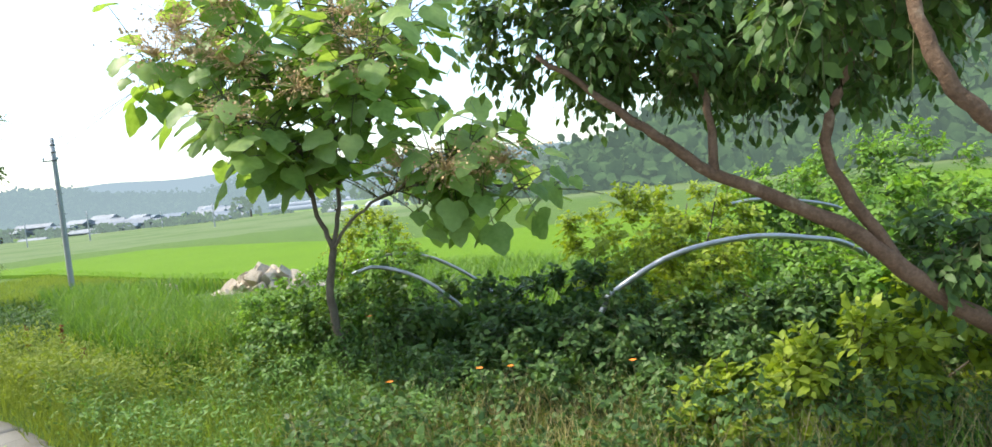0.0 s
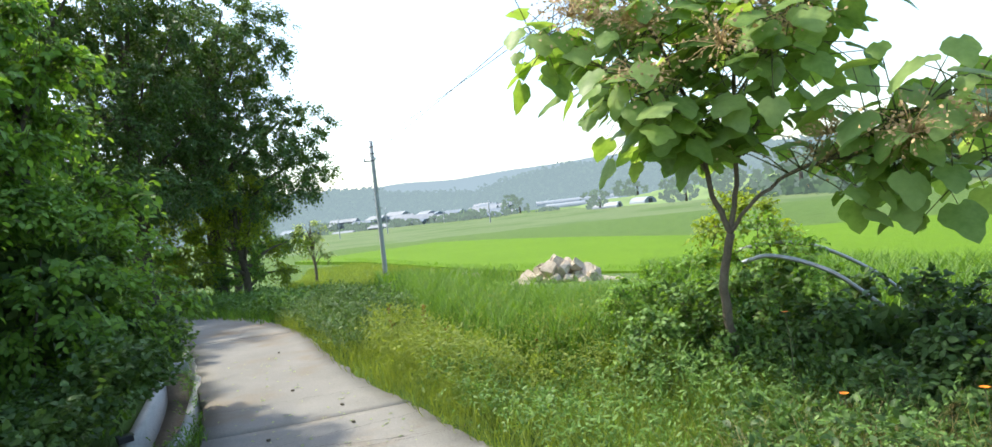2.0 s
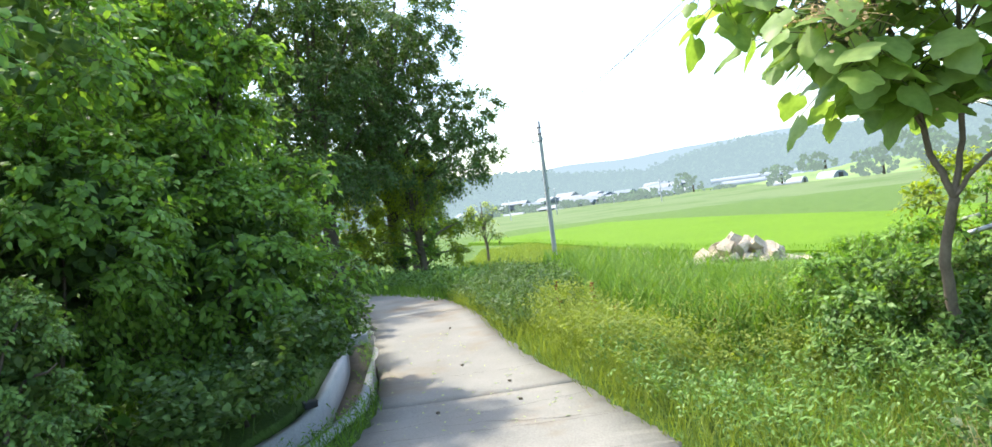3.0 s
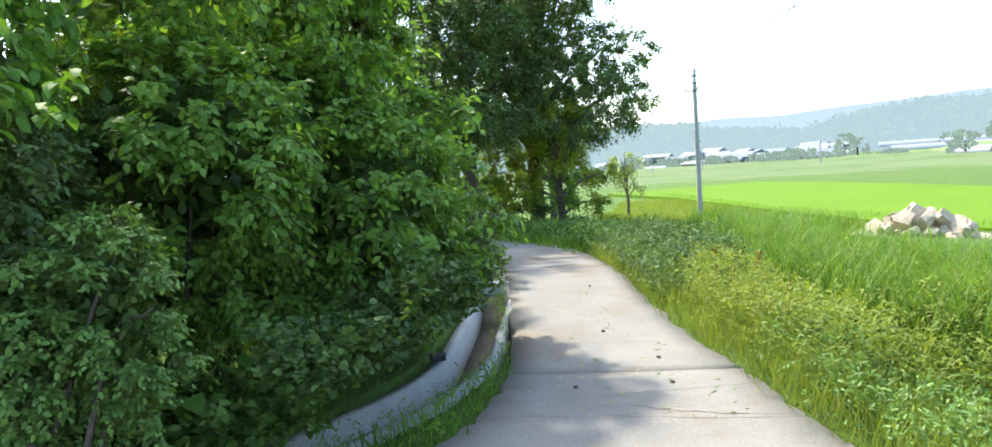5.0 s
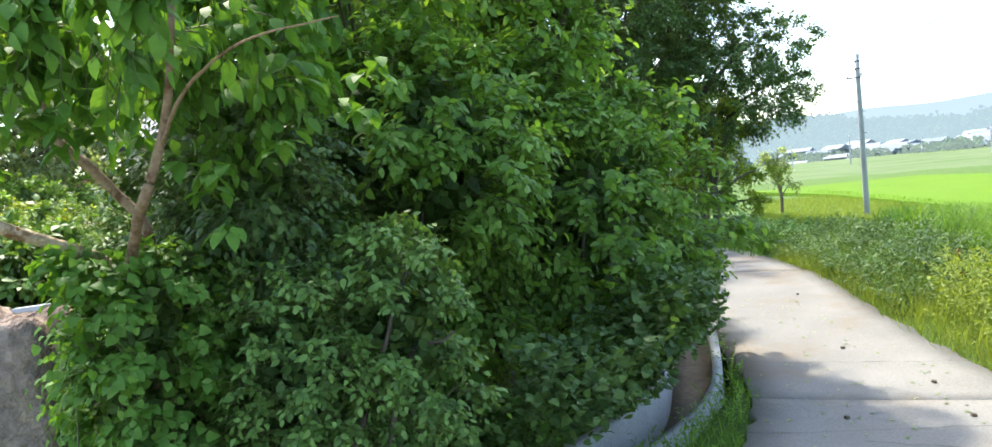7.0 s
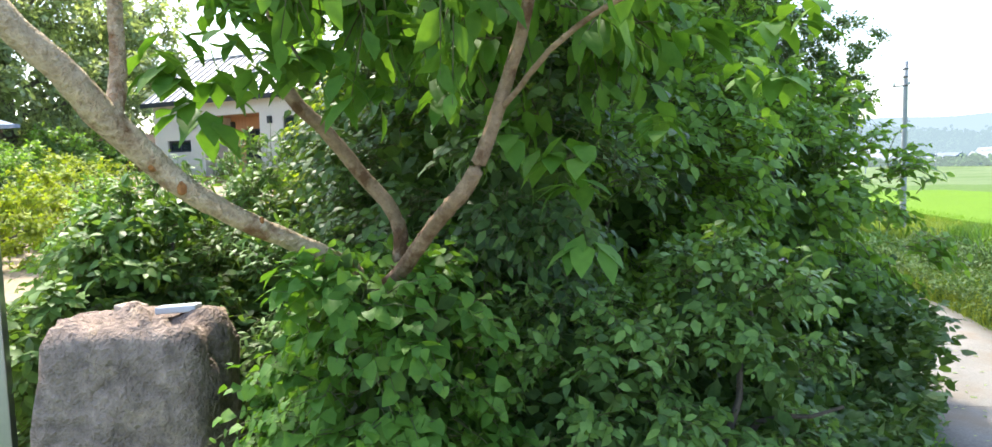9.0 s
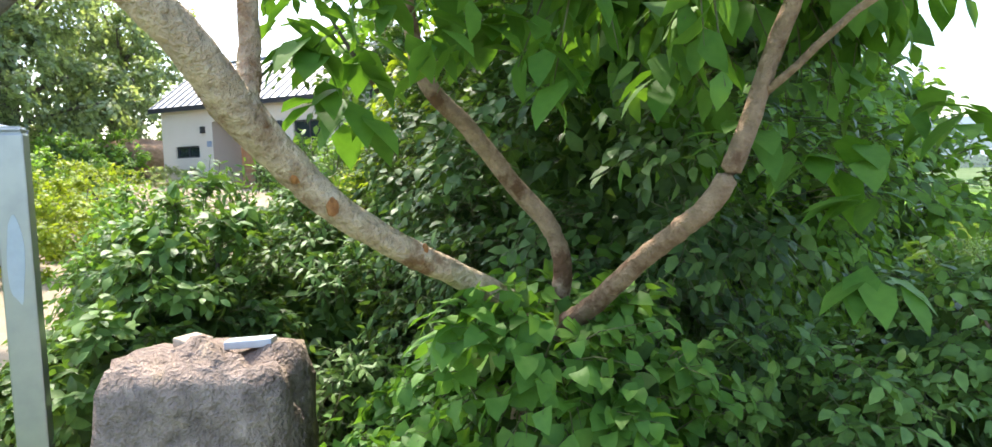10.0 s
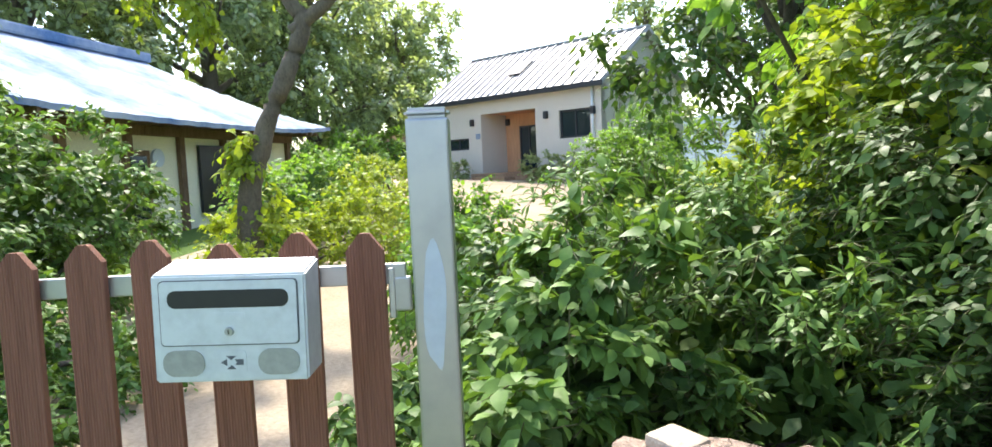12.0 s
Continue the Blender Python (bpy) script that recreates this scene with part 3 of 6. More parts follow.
ditch_piece(0.17, 0.27, -0.02, -0.6, "wall_inner", "ditch")
ditch_piece(-0.24, -0.17, -0.005, -0.6, "wall_outer", "ditch")
ditch_piece(-0.17, 0.17, -0.33, -0.6, "bed", "mud")


# ---------------------------------------------------------------- distance
def ridge(name, label, az0, az1, dist, base, heights, mat, seed, thick=120, rough=0.05, steps=220, rows=14, woods=0, tree=3.0):
    """A range of hills: a slope that climbs away from the valley between two bearings, with a wooded, uneven crest."""
    rng = np.random.default_rng(seed)
    f = np.linspace(0, 1, steps)
    az = np.radians(az0 - 4.0 + (az1 - az0) * f)
    crest = np.interp(f, np.linspace(0, 1, len(heights)), heights)
    crest = crest + rough * 0.6 * np.ptp(heights) * (np.sin(f * 47 + seed) + np.sin(f * 113) * 0.5 + np.sin(f * 260 + 2) * 0.22 + rng.normal(0, 0.10, steps))
    V = []
    for k in range(rows):
        u = k / (rows - 1)
        d = dist + thick * u + thick * 0.03 * np.sin(f * 31 + k * 1.7)
        z = base + (crest - base) * (u ** 0.8) + 0.02 * np.sin(f * 90 + k * 2.1) * (crest - base)
        V.append(np.stack([-4 - np.sin(az) * d, 4 + np.cos(az) * d, z], 1))
    d = dist + thick * 1.6
    V.append(np.stack([-4 - np.sin(az) * d, 4 + np.cos(az) * d, np.full(steps, base - 4.0)], 1))
    rows += 1
    V = np.vstack(V)
    i, j = np.meshgrid(np.arange(rows - 1), np.arange(steps - 1), indexing="ij")
    a = (i * steps + j).ravel()
    F = np.stack([a, a + steps, a + steps + 1, a + 1], 1)
    if woods:
        # rounded tree tops all over the slope
        fi, ui = rng.integers(0, steps - 1, woods), rng.integers(1, rows - 2, woods)
        P = V[ui * steps + fi] + rng.normal(0, 1, (woods, 3)) * np.array([tree, tree, 0.0])
        out = unit(np.array([-4.0, 4.0, 0.0]) - P)
        P = np.repeat(P, 5, axis=0) + rng.normal(0, 0.35 * tree, (woods * 5, 3)) + UP * tree * 0.2
        nor = unit(np.repeat(out, 5, axis=0) + UP * 0.8 + rng.normal(0, 0.4, P.shape))
        v, f2 = lay(SHAPES["round"], P, unit(rng.normal(0, 1, P.shape)), nor, tree * rng.uniform(0.5, 1.1, len(P)))
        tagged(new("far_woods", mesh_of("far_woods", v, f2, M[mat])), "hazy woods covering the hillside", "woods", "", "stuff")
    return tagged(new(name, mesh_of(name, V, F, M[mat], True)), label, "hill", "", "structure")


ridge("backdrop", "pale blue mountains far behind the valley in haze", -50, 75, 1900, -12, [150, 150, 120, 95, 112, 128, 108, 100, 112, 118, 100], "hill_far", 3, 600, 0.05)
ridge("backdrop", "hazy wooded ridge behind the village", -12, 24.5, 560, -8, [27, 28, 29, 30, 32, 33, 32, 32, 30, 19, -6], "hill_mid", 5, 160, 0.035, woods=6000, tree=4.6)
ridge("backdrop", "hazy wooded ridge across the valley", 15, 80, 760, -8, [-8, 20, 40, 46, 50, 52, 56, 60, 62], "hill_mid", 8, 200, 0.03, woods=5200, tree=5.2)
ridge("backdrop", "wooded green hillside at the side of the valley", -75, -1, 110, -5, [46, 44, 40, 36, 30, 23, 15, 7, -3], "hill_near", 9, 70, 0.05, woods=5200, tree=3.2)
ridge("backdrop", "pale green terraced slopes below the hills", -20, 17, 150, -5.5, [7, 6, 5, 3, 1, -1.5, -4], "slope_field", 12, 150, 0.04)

# the flooded rice field: one dense level sheet, with standing blades along its near edge
PADDY = [(-37, 54), (-28, 65), (-20, 60), (-11, 52), (-3, 43.5), (12, 42), (40, 56), (60, 40), (30, 18), (12, 19), (5, 23), (-2.5, 25.5), (-10, 30.5), (-16, 36), (-26, 46)]


def build_paddy():
    bm = bmesh.new()
    f = bm.faces.new([bm.verts.new((x, y, -1.50)) for x, y in PADDY])
    bmesh.ops.triangulate(bm, faces=[f])
    r = bmesh.ops.extrude_face_region(bm, geom=bm.faces[:])
    bmesh.ops.translate(bm, vec=(0, 0, -0.7), verts=[v for v in r["geom"] if isinstance(v, bmesh.types.BMVert)])
    bmesh.ops.recalc_face_normals(bm, faces=bm.faces)
    solo("rice_field", bm, M["paddy_sheet"], "even bright green rice field, densely planted", "rice field", "stuff")


def inside(X, Y, poly):
    r = np.zeros(len(X), bool)
    for (x0, y0), (x1, y1) in zip(poly, poly[1:] + poly[:1]):
        c = ((y0 > Y) != (y1 > Y)) & (X < (x1 - x0) * (Y - y0) / (y1 - y0 + 1e-12) + x0)
        r ^= c
    return r


def fill(poly, n, rng):
    P = np.array(poly)
    X, Y = rng.uniform(P[:, 0].min(), P[:, 0].max(), n * 4), rng.uniform(P[:, 1].min(), P[:, 1].max(), n * 4)
    k = inside(X, Y, poly)
    return X[k][:n], Y[k][:n]


build_paddy()
rg = np.random.default_rng(21)
X, Y = fill([(-30, 50), (-16, 35.6), (-2.5, 25.2), (12, 18.6), (13, 19.6), (-2, 26.4), (-15.5, 36.8), (-29, 51)], 9000, rg)
blades("rice_plants", "young bright green rice plants along the field edge", X, Y, 0.16, 0.02, "paddy", rg, 0.5, "rice", np.full(len(X), -1.52))
# paler fields lower down the valley, their green greyed to put in haze
for poly, zz, c in (([(-70, 62), (-38, 57), (-28, 67), (-20, 62), (-10, 54), (-2, 46), (14, 45), (44, 60), (90, 90), (80, 130), (-20, 150), (-90, 120)], -1.95, "field_pale"), ([(-150, 130), (-60, 124), (0, 150), (90, 140), (130, 210), (-60, 290), (-190, 240)], -3.3, "field_pale")):
    bm = bmesh.new()
    f = bm.faces.new([bm.verts.new((x, y, zz)) for x, y in poly])
    bmesh.ops.triangulate(bm, faces=[f])
    r = bmesh.ops.extrude_face_region(bm, geom=bm.faces[:])
    bmesh.ops.translate(bm, vec=(0, 0, -2.5), verts=[v for v in r["geom"] if isinstance(v, bmesh.types.BMVert)])
    bmesh.ops.recalc_face_normals(bm, faces=bm.faces)
    solo("rice_field", bm, M[c], "pale green rice field farther down the valley", "rice field", "stuff")


def polar(az, d, z=0.0):
    a = radians(az - 4.0)
    return (-4 - math.sin(a) * d, 4 + math.cos(a) * d, z)


def far_house(az, d, w, l, h, turn, roof, zz):
    ob = thing("farmhouse", "low pale village building with a sheet roof", "house", polar(az, d, zz), turn, "village buildings")
    part("wall", box_bm(w, l, h, (0, 0, h / 2)), M["far_wall"], ob)
    bm = bmesh.new()
    e = 0.6
    pts = [(-w / 2 - e, h), (0, h + w * 0.24), (w / 2 + e, h), (w / 2 + e, h - 0.3), (-w / 2 - e, h - 0.3)]
    fa = bm.faces.new([bm.verts.new((x, -l / 2 - e, z)) for x, z in pts])
    r = bmesh.ops.extrude_face_region(bm, geom=[fa])
    bmesh.ops.translate(bm, vec=(0, l + 2 * e, 0), verts=[v for v in r["geom"] if isinstance(v, bmesh.types.BMVert)])
    bmesh.ops.recalc_face_normals(bm, faces=bm.faces)
    part("roof", bm, M["far_sheet" if roof == "white" else roof], ob)
    for k in (-1, 1):
        part("window", box_bm(0.1, l * 0.2, h * 0.35, (w / 2 + 0.02, k * l * 0.22, h * 0.55)), M["frame_dark"], ob)
    return ob


rv = random.Random(5)
for az, d, w, l, h, roof in ((30, 330, 10, 26, 3.6, "white"), (27.5, 345, 9, 20, 3.4, "roof_far"), (33.2, 300, 8, 16, 3.2, "white"), (25.5, 360, 10, 22, 4, "white"), (31.5, 390, 9, 24, 4, "roof_far"), (28.8, 410, 10, 30, 4, "white"), (35.5, 350, 9, 18, 3.2, "roof_far"), (24.0, 400, 8, 16, 3.4, "roof_far"), (21.2, 315, 11, 22, 4.2, "roof_far"), (20.2, 330, 10, 26, 4, "white"), (22.4, 340, 9, 18, 3.6, "roof_far"), (37.5, 330, 8, 18, 3.2, "white"), (29.5, 290, 6, 9, 2.8, "white"), (34.0, 400, 9, 18, 3.4, "white"), (26.6, 395, 9, 16, 3.4, "white")):
    far_house(az, d, w * 0.6, l * 0.5, h * 0.75, rv.uniform(30, 120), roof, -6.2 + max(0, (d - 320) * 0.035))


for k in range(22):
    d = rv.uniform(300, 430)
    far_house(rv.choice((rv.uniform(19, 24), rv.uniform(24, 38))), d, rv.uniform(6, 9), rv.uniform(9, 16), rv.uniform(2.6, 3.6), rv.uniform(20, 130), rv.choice(("white", "white", "roof_far")), -6.0 + max(0, (d - 320) * 0.04))


def greenhouse(az, d, l, w, zz, turn):
    ob = thing("greenhouse", "long arched plastic greenhouse tunnel", "greenhouse", polar(az, d, zz), turn, "greenhouses")
    bm = bmesh.new()
    arc = [(math.cos(t) * w / 2, math.sin(t) * w * 0.42) for t in np.linspace(0, math.pi, 14)]
    fa = bm.faces.new([bm.verts.new((x, -l / 2, z)) for x, z in arc])
    r = bmesh.ops.extrude_face_region(bm, geom=[fa])
    bmesh.ops.translate(bm, vec=(0, l, 0), verts=[v for v in r["geom"] if isinstance(v, bmesh.types.BMVert)])
    bmesh.ops.recalc_face_normals(bm, faces=bm.faces)
    part("film", bm, M["greenhouse"], ob)
    part("end_door", box_bm(w * 0.3, 0.15, w * 0.3, (0, -l / 2 - 0.05, w * 0.15)), M["frame_dark"], ob)


for az, d, l, w, zz, turn in ((13.6, 330, 34, 5, -3.2, 100), (14.2, 345, 38, 5, -1.5, 102), (18.2, 285, 26, 5, -5.6, 105), (8.5, 190, 7, 4, -2.4, 40), (11.5, 215, 9, 4, -3.2, 70)):
    greenhouse(az, d, l, w, zz, turn)


def far_bush(az, d, r, h, zz, seed):
    rng = np.random.default_rng(seed)
    c = polar(az, d, zz)
    lobes = [(rng.normal(0, r * 0.5), rng.normal(0, r * 0.5), h * rng.uniform(0.4, 0.6), r * rng.uniform(0.5, 0.8), r * rng.uniform(0.5, 0.8), h * 0.5) for _ in range(4)]
    P, W = crown_points(lobes, 420, rng, 0.7, seed)
    v, f = lay(SHAPES["round"], P, unit(W + rng.normal(0, 0.6, W.shape)), W, np.full(len(P), r * 0.22))
    ob = thing("tree", "rounded hazy green tree among the valley fields", "tree", c, group="valley trees")
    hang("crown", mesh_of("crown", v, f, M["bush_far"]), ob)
    v, f = tube([(0, 0, -0.6), (0, 0, h * 0.5)], [r * 0.08, r * 0.05], 6)
    hang("trunk", mesh_of("trunk", v, f, M["bark_dark"]), ob)


for k, (az, d, r, h, zz) in enumerate(((18.7, 313, 6.5, 9, -5), (22.0, 270, 6, 6, -6), (23.2, 275, 7, 6, -6), (24.6, 280, 6, 5, -6), (25.8, 300, 5, 5, -6), (12, 200, 4, 4, -2), (5, 170, 5, 5, -2), (1, 150, 5, 6, -2), (-4, 120, 6, 7, -2), (29, 320, 5, 5, -6), (32, 320, 5, 4, -6), (9, 260, 6, 5, 0), (3, 220, 7, 6, 1), (35, 380, 7, 6, -5), (16.5, 280, 4, 3, -5))):
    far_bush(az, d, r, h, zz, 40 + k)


for k in range(16):
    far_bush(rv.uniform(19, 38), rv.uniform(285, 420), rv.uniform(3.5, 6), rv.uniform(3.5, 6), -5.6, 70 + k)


# ---------------------------------------------------------------- utility poles and wires
def utility_pole(at, h, r0, r1, label, detail=True):
    ob = thing("utility_pole", label, "utility pole", at, group="utility poles")
    v, f = tube([(0, 0, -0.4), (0, 0, h * 0.5), (0, 0, h)], [r0, (r0 + r1) / 2, r1], 14, 3)
    hang("shaft", mesh_of("shaft", v, f, M["pole"], True), ob)
    if detail:
        for z in (h - 0.32, h - 0.62, h - 0.95):
            v, f = tube([(0, 0, z), (0, 0, z + 0.06)], [r1 * 1.25, r1 * 1.25], 14, 2)
            hang("band", mesh_of("band", v, f, M["steel"]), ob)
        part("bracket", box_bm(0.52, 0.05, 0.05, (-0.2, 0, h - 0.92)), M["steel"], ob)
        for x in (-0.42, 0.14):
            v, f = tube([(x, 0, h - 0.9), (x, 0, h - 0.83), (x, 0, h - 0.76)], [0.03, 0.045, 0.025], 8, 2)
            hang("insulator", mesh_of("insulator", v, f, M["white"]), ob)
        for k in range(8):
            part("step_bolt", box_bm(0.16, 0.018, 0.018, (0.12 if k % 2 else -0.12, 0, 2.2 + k * 0.42)), M["steel"], ob)
    return ob


POLE = (-16.16, 29.35, -1.45)
utility_pole(POLE, 6.58, 0.118, 0.085, "grey concrete utility pole standing beside the rice field")
for az, d, zz, h in ((29.6, 150, -4.0, 7.5), (21.0, 140, -3.9, 6.5), (33.5, 190, -4.4, 7), (25.0, 260, -6, 8)):
    utility_pole(polar(az, d, zz), h, 0.14, 0.1, "thin grey utility pole far out in the fields", False)


def wire(a, b, sag, r=0.012):
    a, b = np.array(a), np.array(b)
    pts = [a + (b - a) * s - UP * sag * 4 * s * (1 - s) for s in np.linspace(0, 1, 9)]
    v, f = tube(pts, [r] * 9, 5, 3)
    tagged(new("overhead_wire", mesh_of("overhead_wire", v, f, M["steel"])), "thin dark overhead wire strung from the utility pole", "cable", "overhead wires")


wire((-16.1, 29.3, 4.98), (12.4, -12.4, 4.57), 0.3, 0.009)
wire((-16.2, 29.3, 4.45), (12.1, -12.6, 5.38), 0.3, 0.009)
wire((-16.2, 29.35, 4.45), (-27.7, 43.4, 4.9), 0.2, 0.012)


# ---------------------------------------------------------------- stones by the field
def stone_mesh(seed, s, mat):
    rng = np.random.default_rng(seed)
    bm = bmesh.new()
    bmesh.ops.create_cube(bm, size=1.0)
    bmesh.ops.subdivide_edges(bm, edges=bm.edges[:], cuts=1, use_grid_fill=True)
    for v in bm.verts:
        n = v.co.normalized()
        v.co = v.co * 0.72 + n * 0.16 + Vector(rng.normal(0, 0.06, 3))
        v.co = Vector((v.co.x * s[0], v.co.y * s[1], v.co.z * s[2]))
    bmesh.ops.bevel(bm, geom=bm.edges[:], offset=0.02 * min(s), segments=1, affect="EDGES")
    me = bpy.data.meshes.new("stone")
    bm.to_mesh(me)
    bm.free()
    me.materials.append(mat)
    return me


rs = np.random.default_rng(31)
pile_meshes = [stone_mesh(60 + k, (0.34 + 0.07 * (k % 3), 0.30, 0.24 + 0.06 * (k % 2)), M["rock"]) for k in range(6)]


def put_stone(x, y, z, k):
    ob = new("stone", pile_meshes[k % 6])
    ob.matrix_basis = pose(x, y, z, *rs.uniform(-35, 35, 2), rs.uniform(0, 360)) @ Matrix.Scale(float(rs.choice((0.6, 0.75, 0.9, 1.1, 1.35))), 4)
    tagged(ob, "pale tan quarried stone in a heap at the field edge", "stone", "heap of stones")


PILE = (-6.1, 20.6)
PILE_Z = min(-1.14, ground_z(-6.1, 20.6) + 0.12)
k = 0
for layer, (count, rad) in enumerate(((56, 1.75), (42, 1.35), (26, 0.95), (12, 0.55), (4, 0.25))):
    for i in range(count):
        a = i * 2.399 + layer + rs.normal(0, 0.2)
        rr = rad * math.sqrt((i + 0.5) / count) * rs.uniform(0.9, 1.08)
        put_stone(PILE[0] + rr * math.cos(a) * 1.2, PILE[1] + rr * math.sin(a) * 0.8, PILE_Z + layer * 0.2 + rs.normal(0, 0.04) - 0.05 * rr, k)
        k += 1
for dx, dy in ((-3.1, -0.2), (-2.85, 0.1), (-3.3, 0.2)):
    put_stone(PILE[0] + dx, PILE[1] + dy, ground_z(PILE[0] + dx, PILE[1] + dy) + 0.16, k)
    k += 1

# ---------------------------------------------------------------- grasses and weeds
rg = np.random.default_rng(22)
X, Y = fill([(-3.4, 8.0), (-6.8, 10.8), (-9.5, 15), (-11, 20), (-9.4, 23), (-3, 21), (6, 15), (4, 8), (0.5, 6.8)], 21000, rg)
k = seg_dist(X, Y, [(-6.1, 20.6), (-4.0, 11.5)]) > 2.3
X, Y = X[k], Y[k]
blades("tall_rushes", "tall dense green rushes growing on wet ground", X, Y, 0.62, 0.030, "grass_rush", rg, 0.25)
X, Y = fill([(-3.0, 5.4), (-4.9, 7.4), (-6.8, 10.8), (-3.4, 8.2), (-0.5, 7.0), (-1.2, 5.8)], 20000, rg)
blades("tall_rushes", "upright green rushes among the weeds", X, Y, 0.62, 0.013, "grass_rush", rg, 0.4)
X, Y = fill([(-9.4, 14.5), (-13, 17.5), (-18, 24), (-24, 34), (-30, 45), (-26, 47), (-16, 36), (-10, 30.5), (-8, 24), (-10.5, 20)], 22000, rg)
blades("rough_grass", "rough pale grass along the field path", X, Y, 0.30, 0.020, "grass_light", rg, 0.7)
X, Y = fill([(-2.2, 3.25), (-2.75, 3.7), (-3.2, 4.18), (-4.15, 5.17), (-5.45, 6.46), (-7.15, 8.4), (-8.85, 10.25), (-9.6, 12.2), (-5.4, 9.6), (-2.6, 8.2), (-0.5, 6.8), (-0.9, 4.3)], 18000, rg)
blades("light_weeds", "pale feathery roadside weeds and grass", X, Y, 0.33, 0.0065, "grass_light", rg, 0.9)
X, Y = fill([(-2.2, 3.2), (-1.2, 2.65), (0.6, 2.15), (4.0, 1.85), (5.0, 6.5), (-1.4, 6.2)], 8000, rg)
blades("roadside_grass", "mixed green grass under the bushes at the road edge", X, Y, 0.34, 0.007, "grass_rush", rg, 0.9)
X, Y = fill([(-1.9, 3.5), (-0.9, 2.95), (1.0, 2.5), (2.6, 2.4), (2.4, 3.4), (-1.0, 4.1)], 3200, rg)
blades("dry_grass", "thin straw-coloured grass stalks at the road edge", X, Y, 0.42, 0.0045, "grass_dry", rg, 1.1)
X, Y = fill([(-9.3, 10.5), (-12, 12.5), (-15.5, 14.4), (-20.6, 15.9), (-24, 17.5), (-22, 24), (-15, 19.5), (-10.5, 14)], 22000, rg)
blades("verge_grass", "short green grass on the far road verge", X, Y, 0.28, 0.014, "grass_rush", rg, 0.9)
X, Y = fill([(-4.95, 2.1), (-4.95, 3.3), (-5.5, 4.35), (-6.7, 5.6), (-8.6, 7.5), (-10.6, 9.3), (-12.9, 10.9), (-13.2, 10.5), (-9.1, 7.5), (-7.4, 5.9), (-6.5, 4.8), (-5.8, 4.1), (-5.4, 3.3), (-5.3, 2.1)], 12000, rg)
k = seg_dist(X, Y, DITCH) > 0.27
blades("ditch_grass", "low grass between the ditch and the road", X[k], Y[k], 0.16, 0.009, "grass_rush", rg, 1.2)
X, Y = fill([(-8.2, 0.7), (-6.9, 1.6), (-5.7, 2.4), (-6.2, 4.3), (-8.0, 6.6), (-11.5, 9.9), (-14, 11), (-14, 4), (-10, 0.8)], 6000, rg)
k = seg_dist(X, Y, DITCH) > 0.32
# the shade under the hedge is put into the dark blade colour
blades("hedge_grass", "grass and sprouts at the hedge foot, coloured dark as in shade", X[k], Y[k], 0.22, 0.011, "leaf_dark", rg, 1.1)


def weed_patch(name, label, poly, n, h, size, mat, seed, shape="lance", length=0.2, per=6):
    """Leafy weeds: upright sprays scattered over a patch of ground."""
    rng = np.random.default_rng(seed)
    X, Y = fill(poly, n, rng)
    Z = ground_zs(X, Y, False)
    mound = 0.55 + 0.75 * np.clip(0.5 + 0.5 * (np.sin(X * 2.6 + seed) * np.sin(Y * 2.3 + seed * 0.7) + 0.5 * np.sin(X * 5.3 + Y * 4.1)), 0, 1)
    A = np.stack([X, Y, Z + h * mound * rng.uniform(0.0, 0.9, len(X)) ** 0.9], 1)
    way = unit(np.stack([rng.normal(0, 0.55, len(X)), rng.normal(0, 0.55, len(X)), np.full(len(X), 0.9)], 1))
    lv, tw = sprays(A, way, length, per, size, 0.2, rng, shape, 0.1)
    ob = tagged(new(name, mesh_of(name, *lv, M[mat])), label, "weeds", "", "stuff")
    return ob


weed_patch("mugwort", "pale yellow-green mugwort thicket beside the road", [(-3.5, 4.7), (-5.2, 6.5), (-5.5, 7.4), (-3.7, 7.3), (-2.2, 6.3), (-2.0, 5.0)], 4600, 0.5, 0.045, "grass_light", 71, length=0.24)
weed_patch("mugwort", "green mugwort thicket beside the road", [(-2.6, 3.7), (-3.3, 4.4), (-4.0, 5.2), (-2.4, 6.6), (-0.6, 5.6), (-0.5, 3.2), (-1.6, 3.1)], 3600, 0.36, 0.045, "leaf_hedge", 72)
weed_patch("weeds", "dark green weeds on the road edge", [(-5.7, 6.9), (-7.4, 8.8), (-8.8, 10.4), (-8.6, 11.8), (-6.6, 10.2), (-5.2, 8.2)], 4200, 0.45, 0.06, "leaf_dark", 73)
weed_patch("weeds", "leafy green weeds under the young tree", [(-1.6, 3.0), (0.6, 2.5), (2.6, 2.4), (3.0, 4.6), (0.4, 5.4), (-1.6, 5.2)], 3000, 0.36, 0.055, "leaf_dark", 74, "ovate", 0.22)
weed_patch("sprouts", "green sprouts at the foot of the hedge", [(-8.0, 0.65), (-6.9, 1.3), (-5.5, 2.1), (-5.7, 3.0), (-6.6, 2.6), (-7.8, 1.7)], 900, 0.32, 0.06, "leaf_hedge", 75, "heart", 0.22)
weed_patch("creeper", "bright leafy creeper over the ditch bank", [(-6.15, 2.9), (-6.6, 4.4), (-7.4, 5.7), (-8.6, 7.3), (-9.4, 6.8), (-7.7, 4.8), (-6.8, 2.9)], 1900, 0.55, 0.07, "leaf_dark", 76, "heart", 0.2)


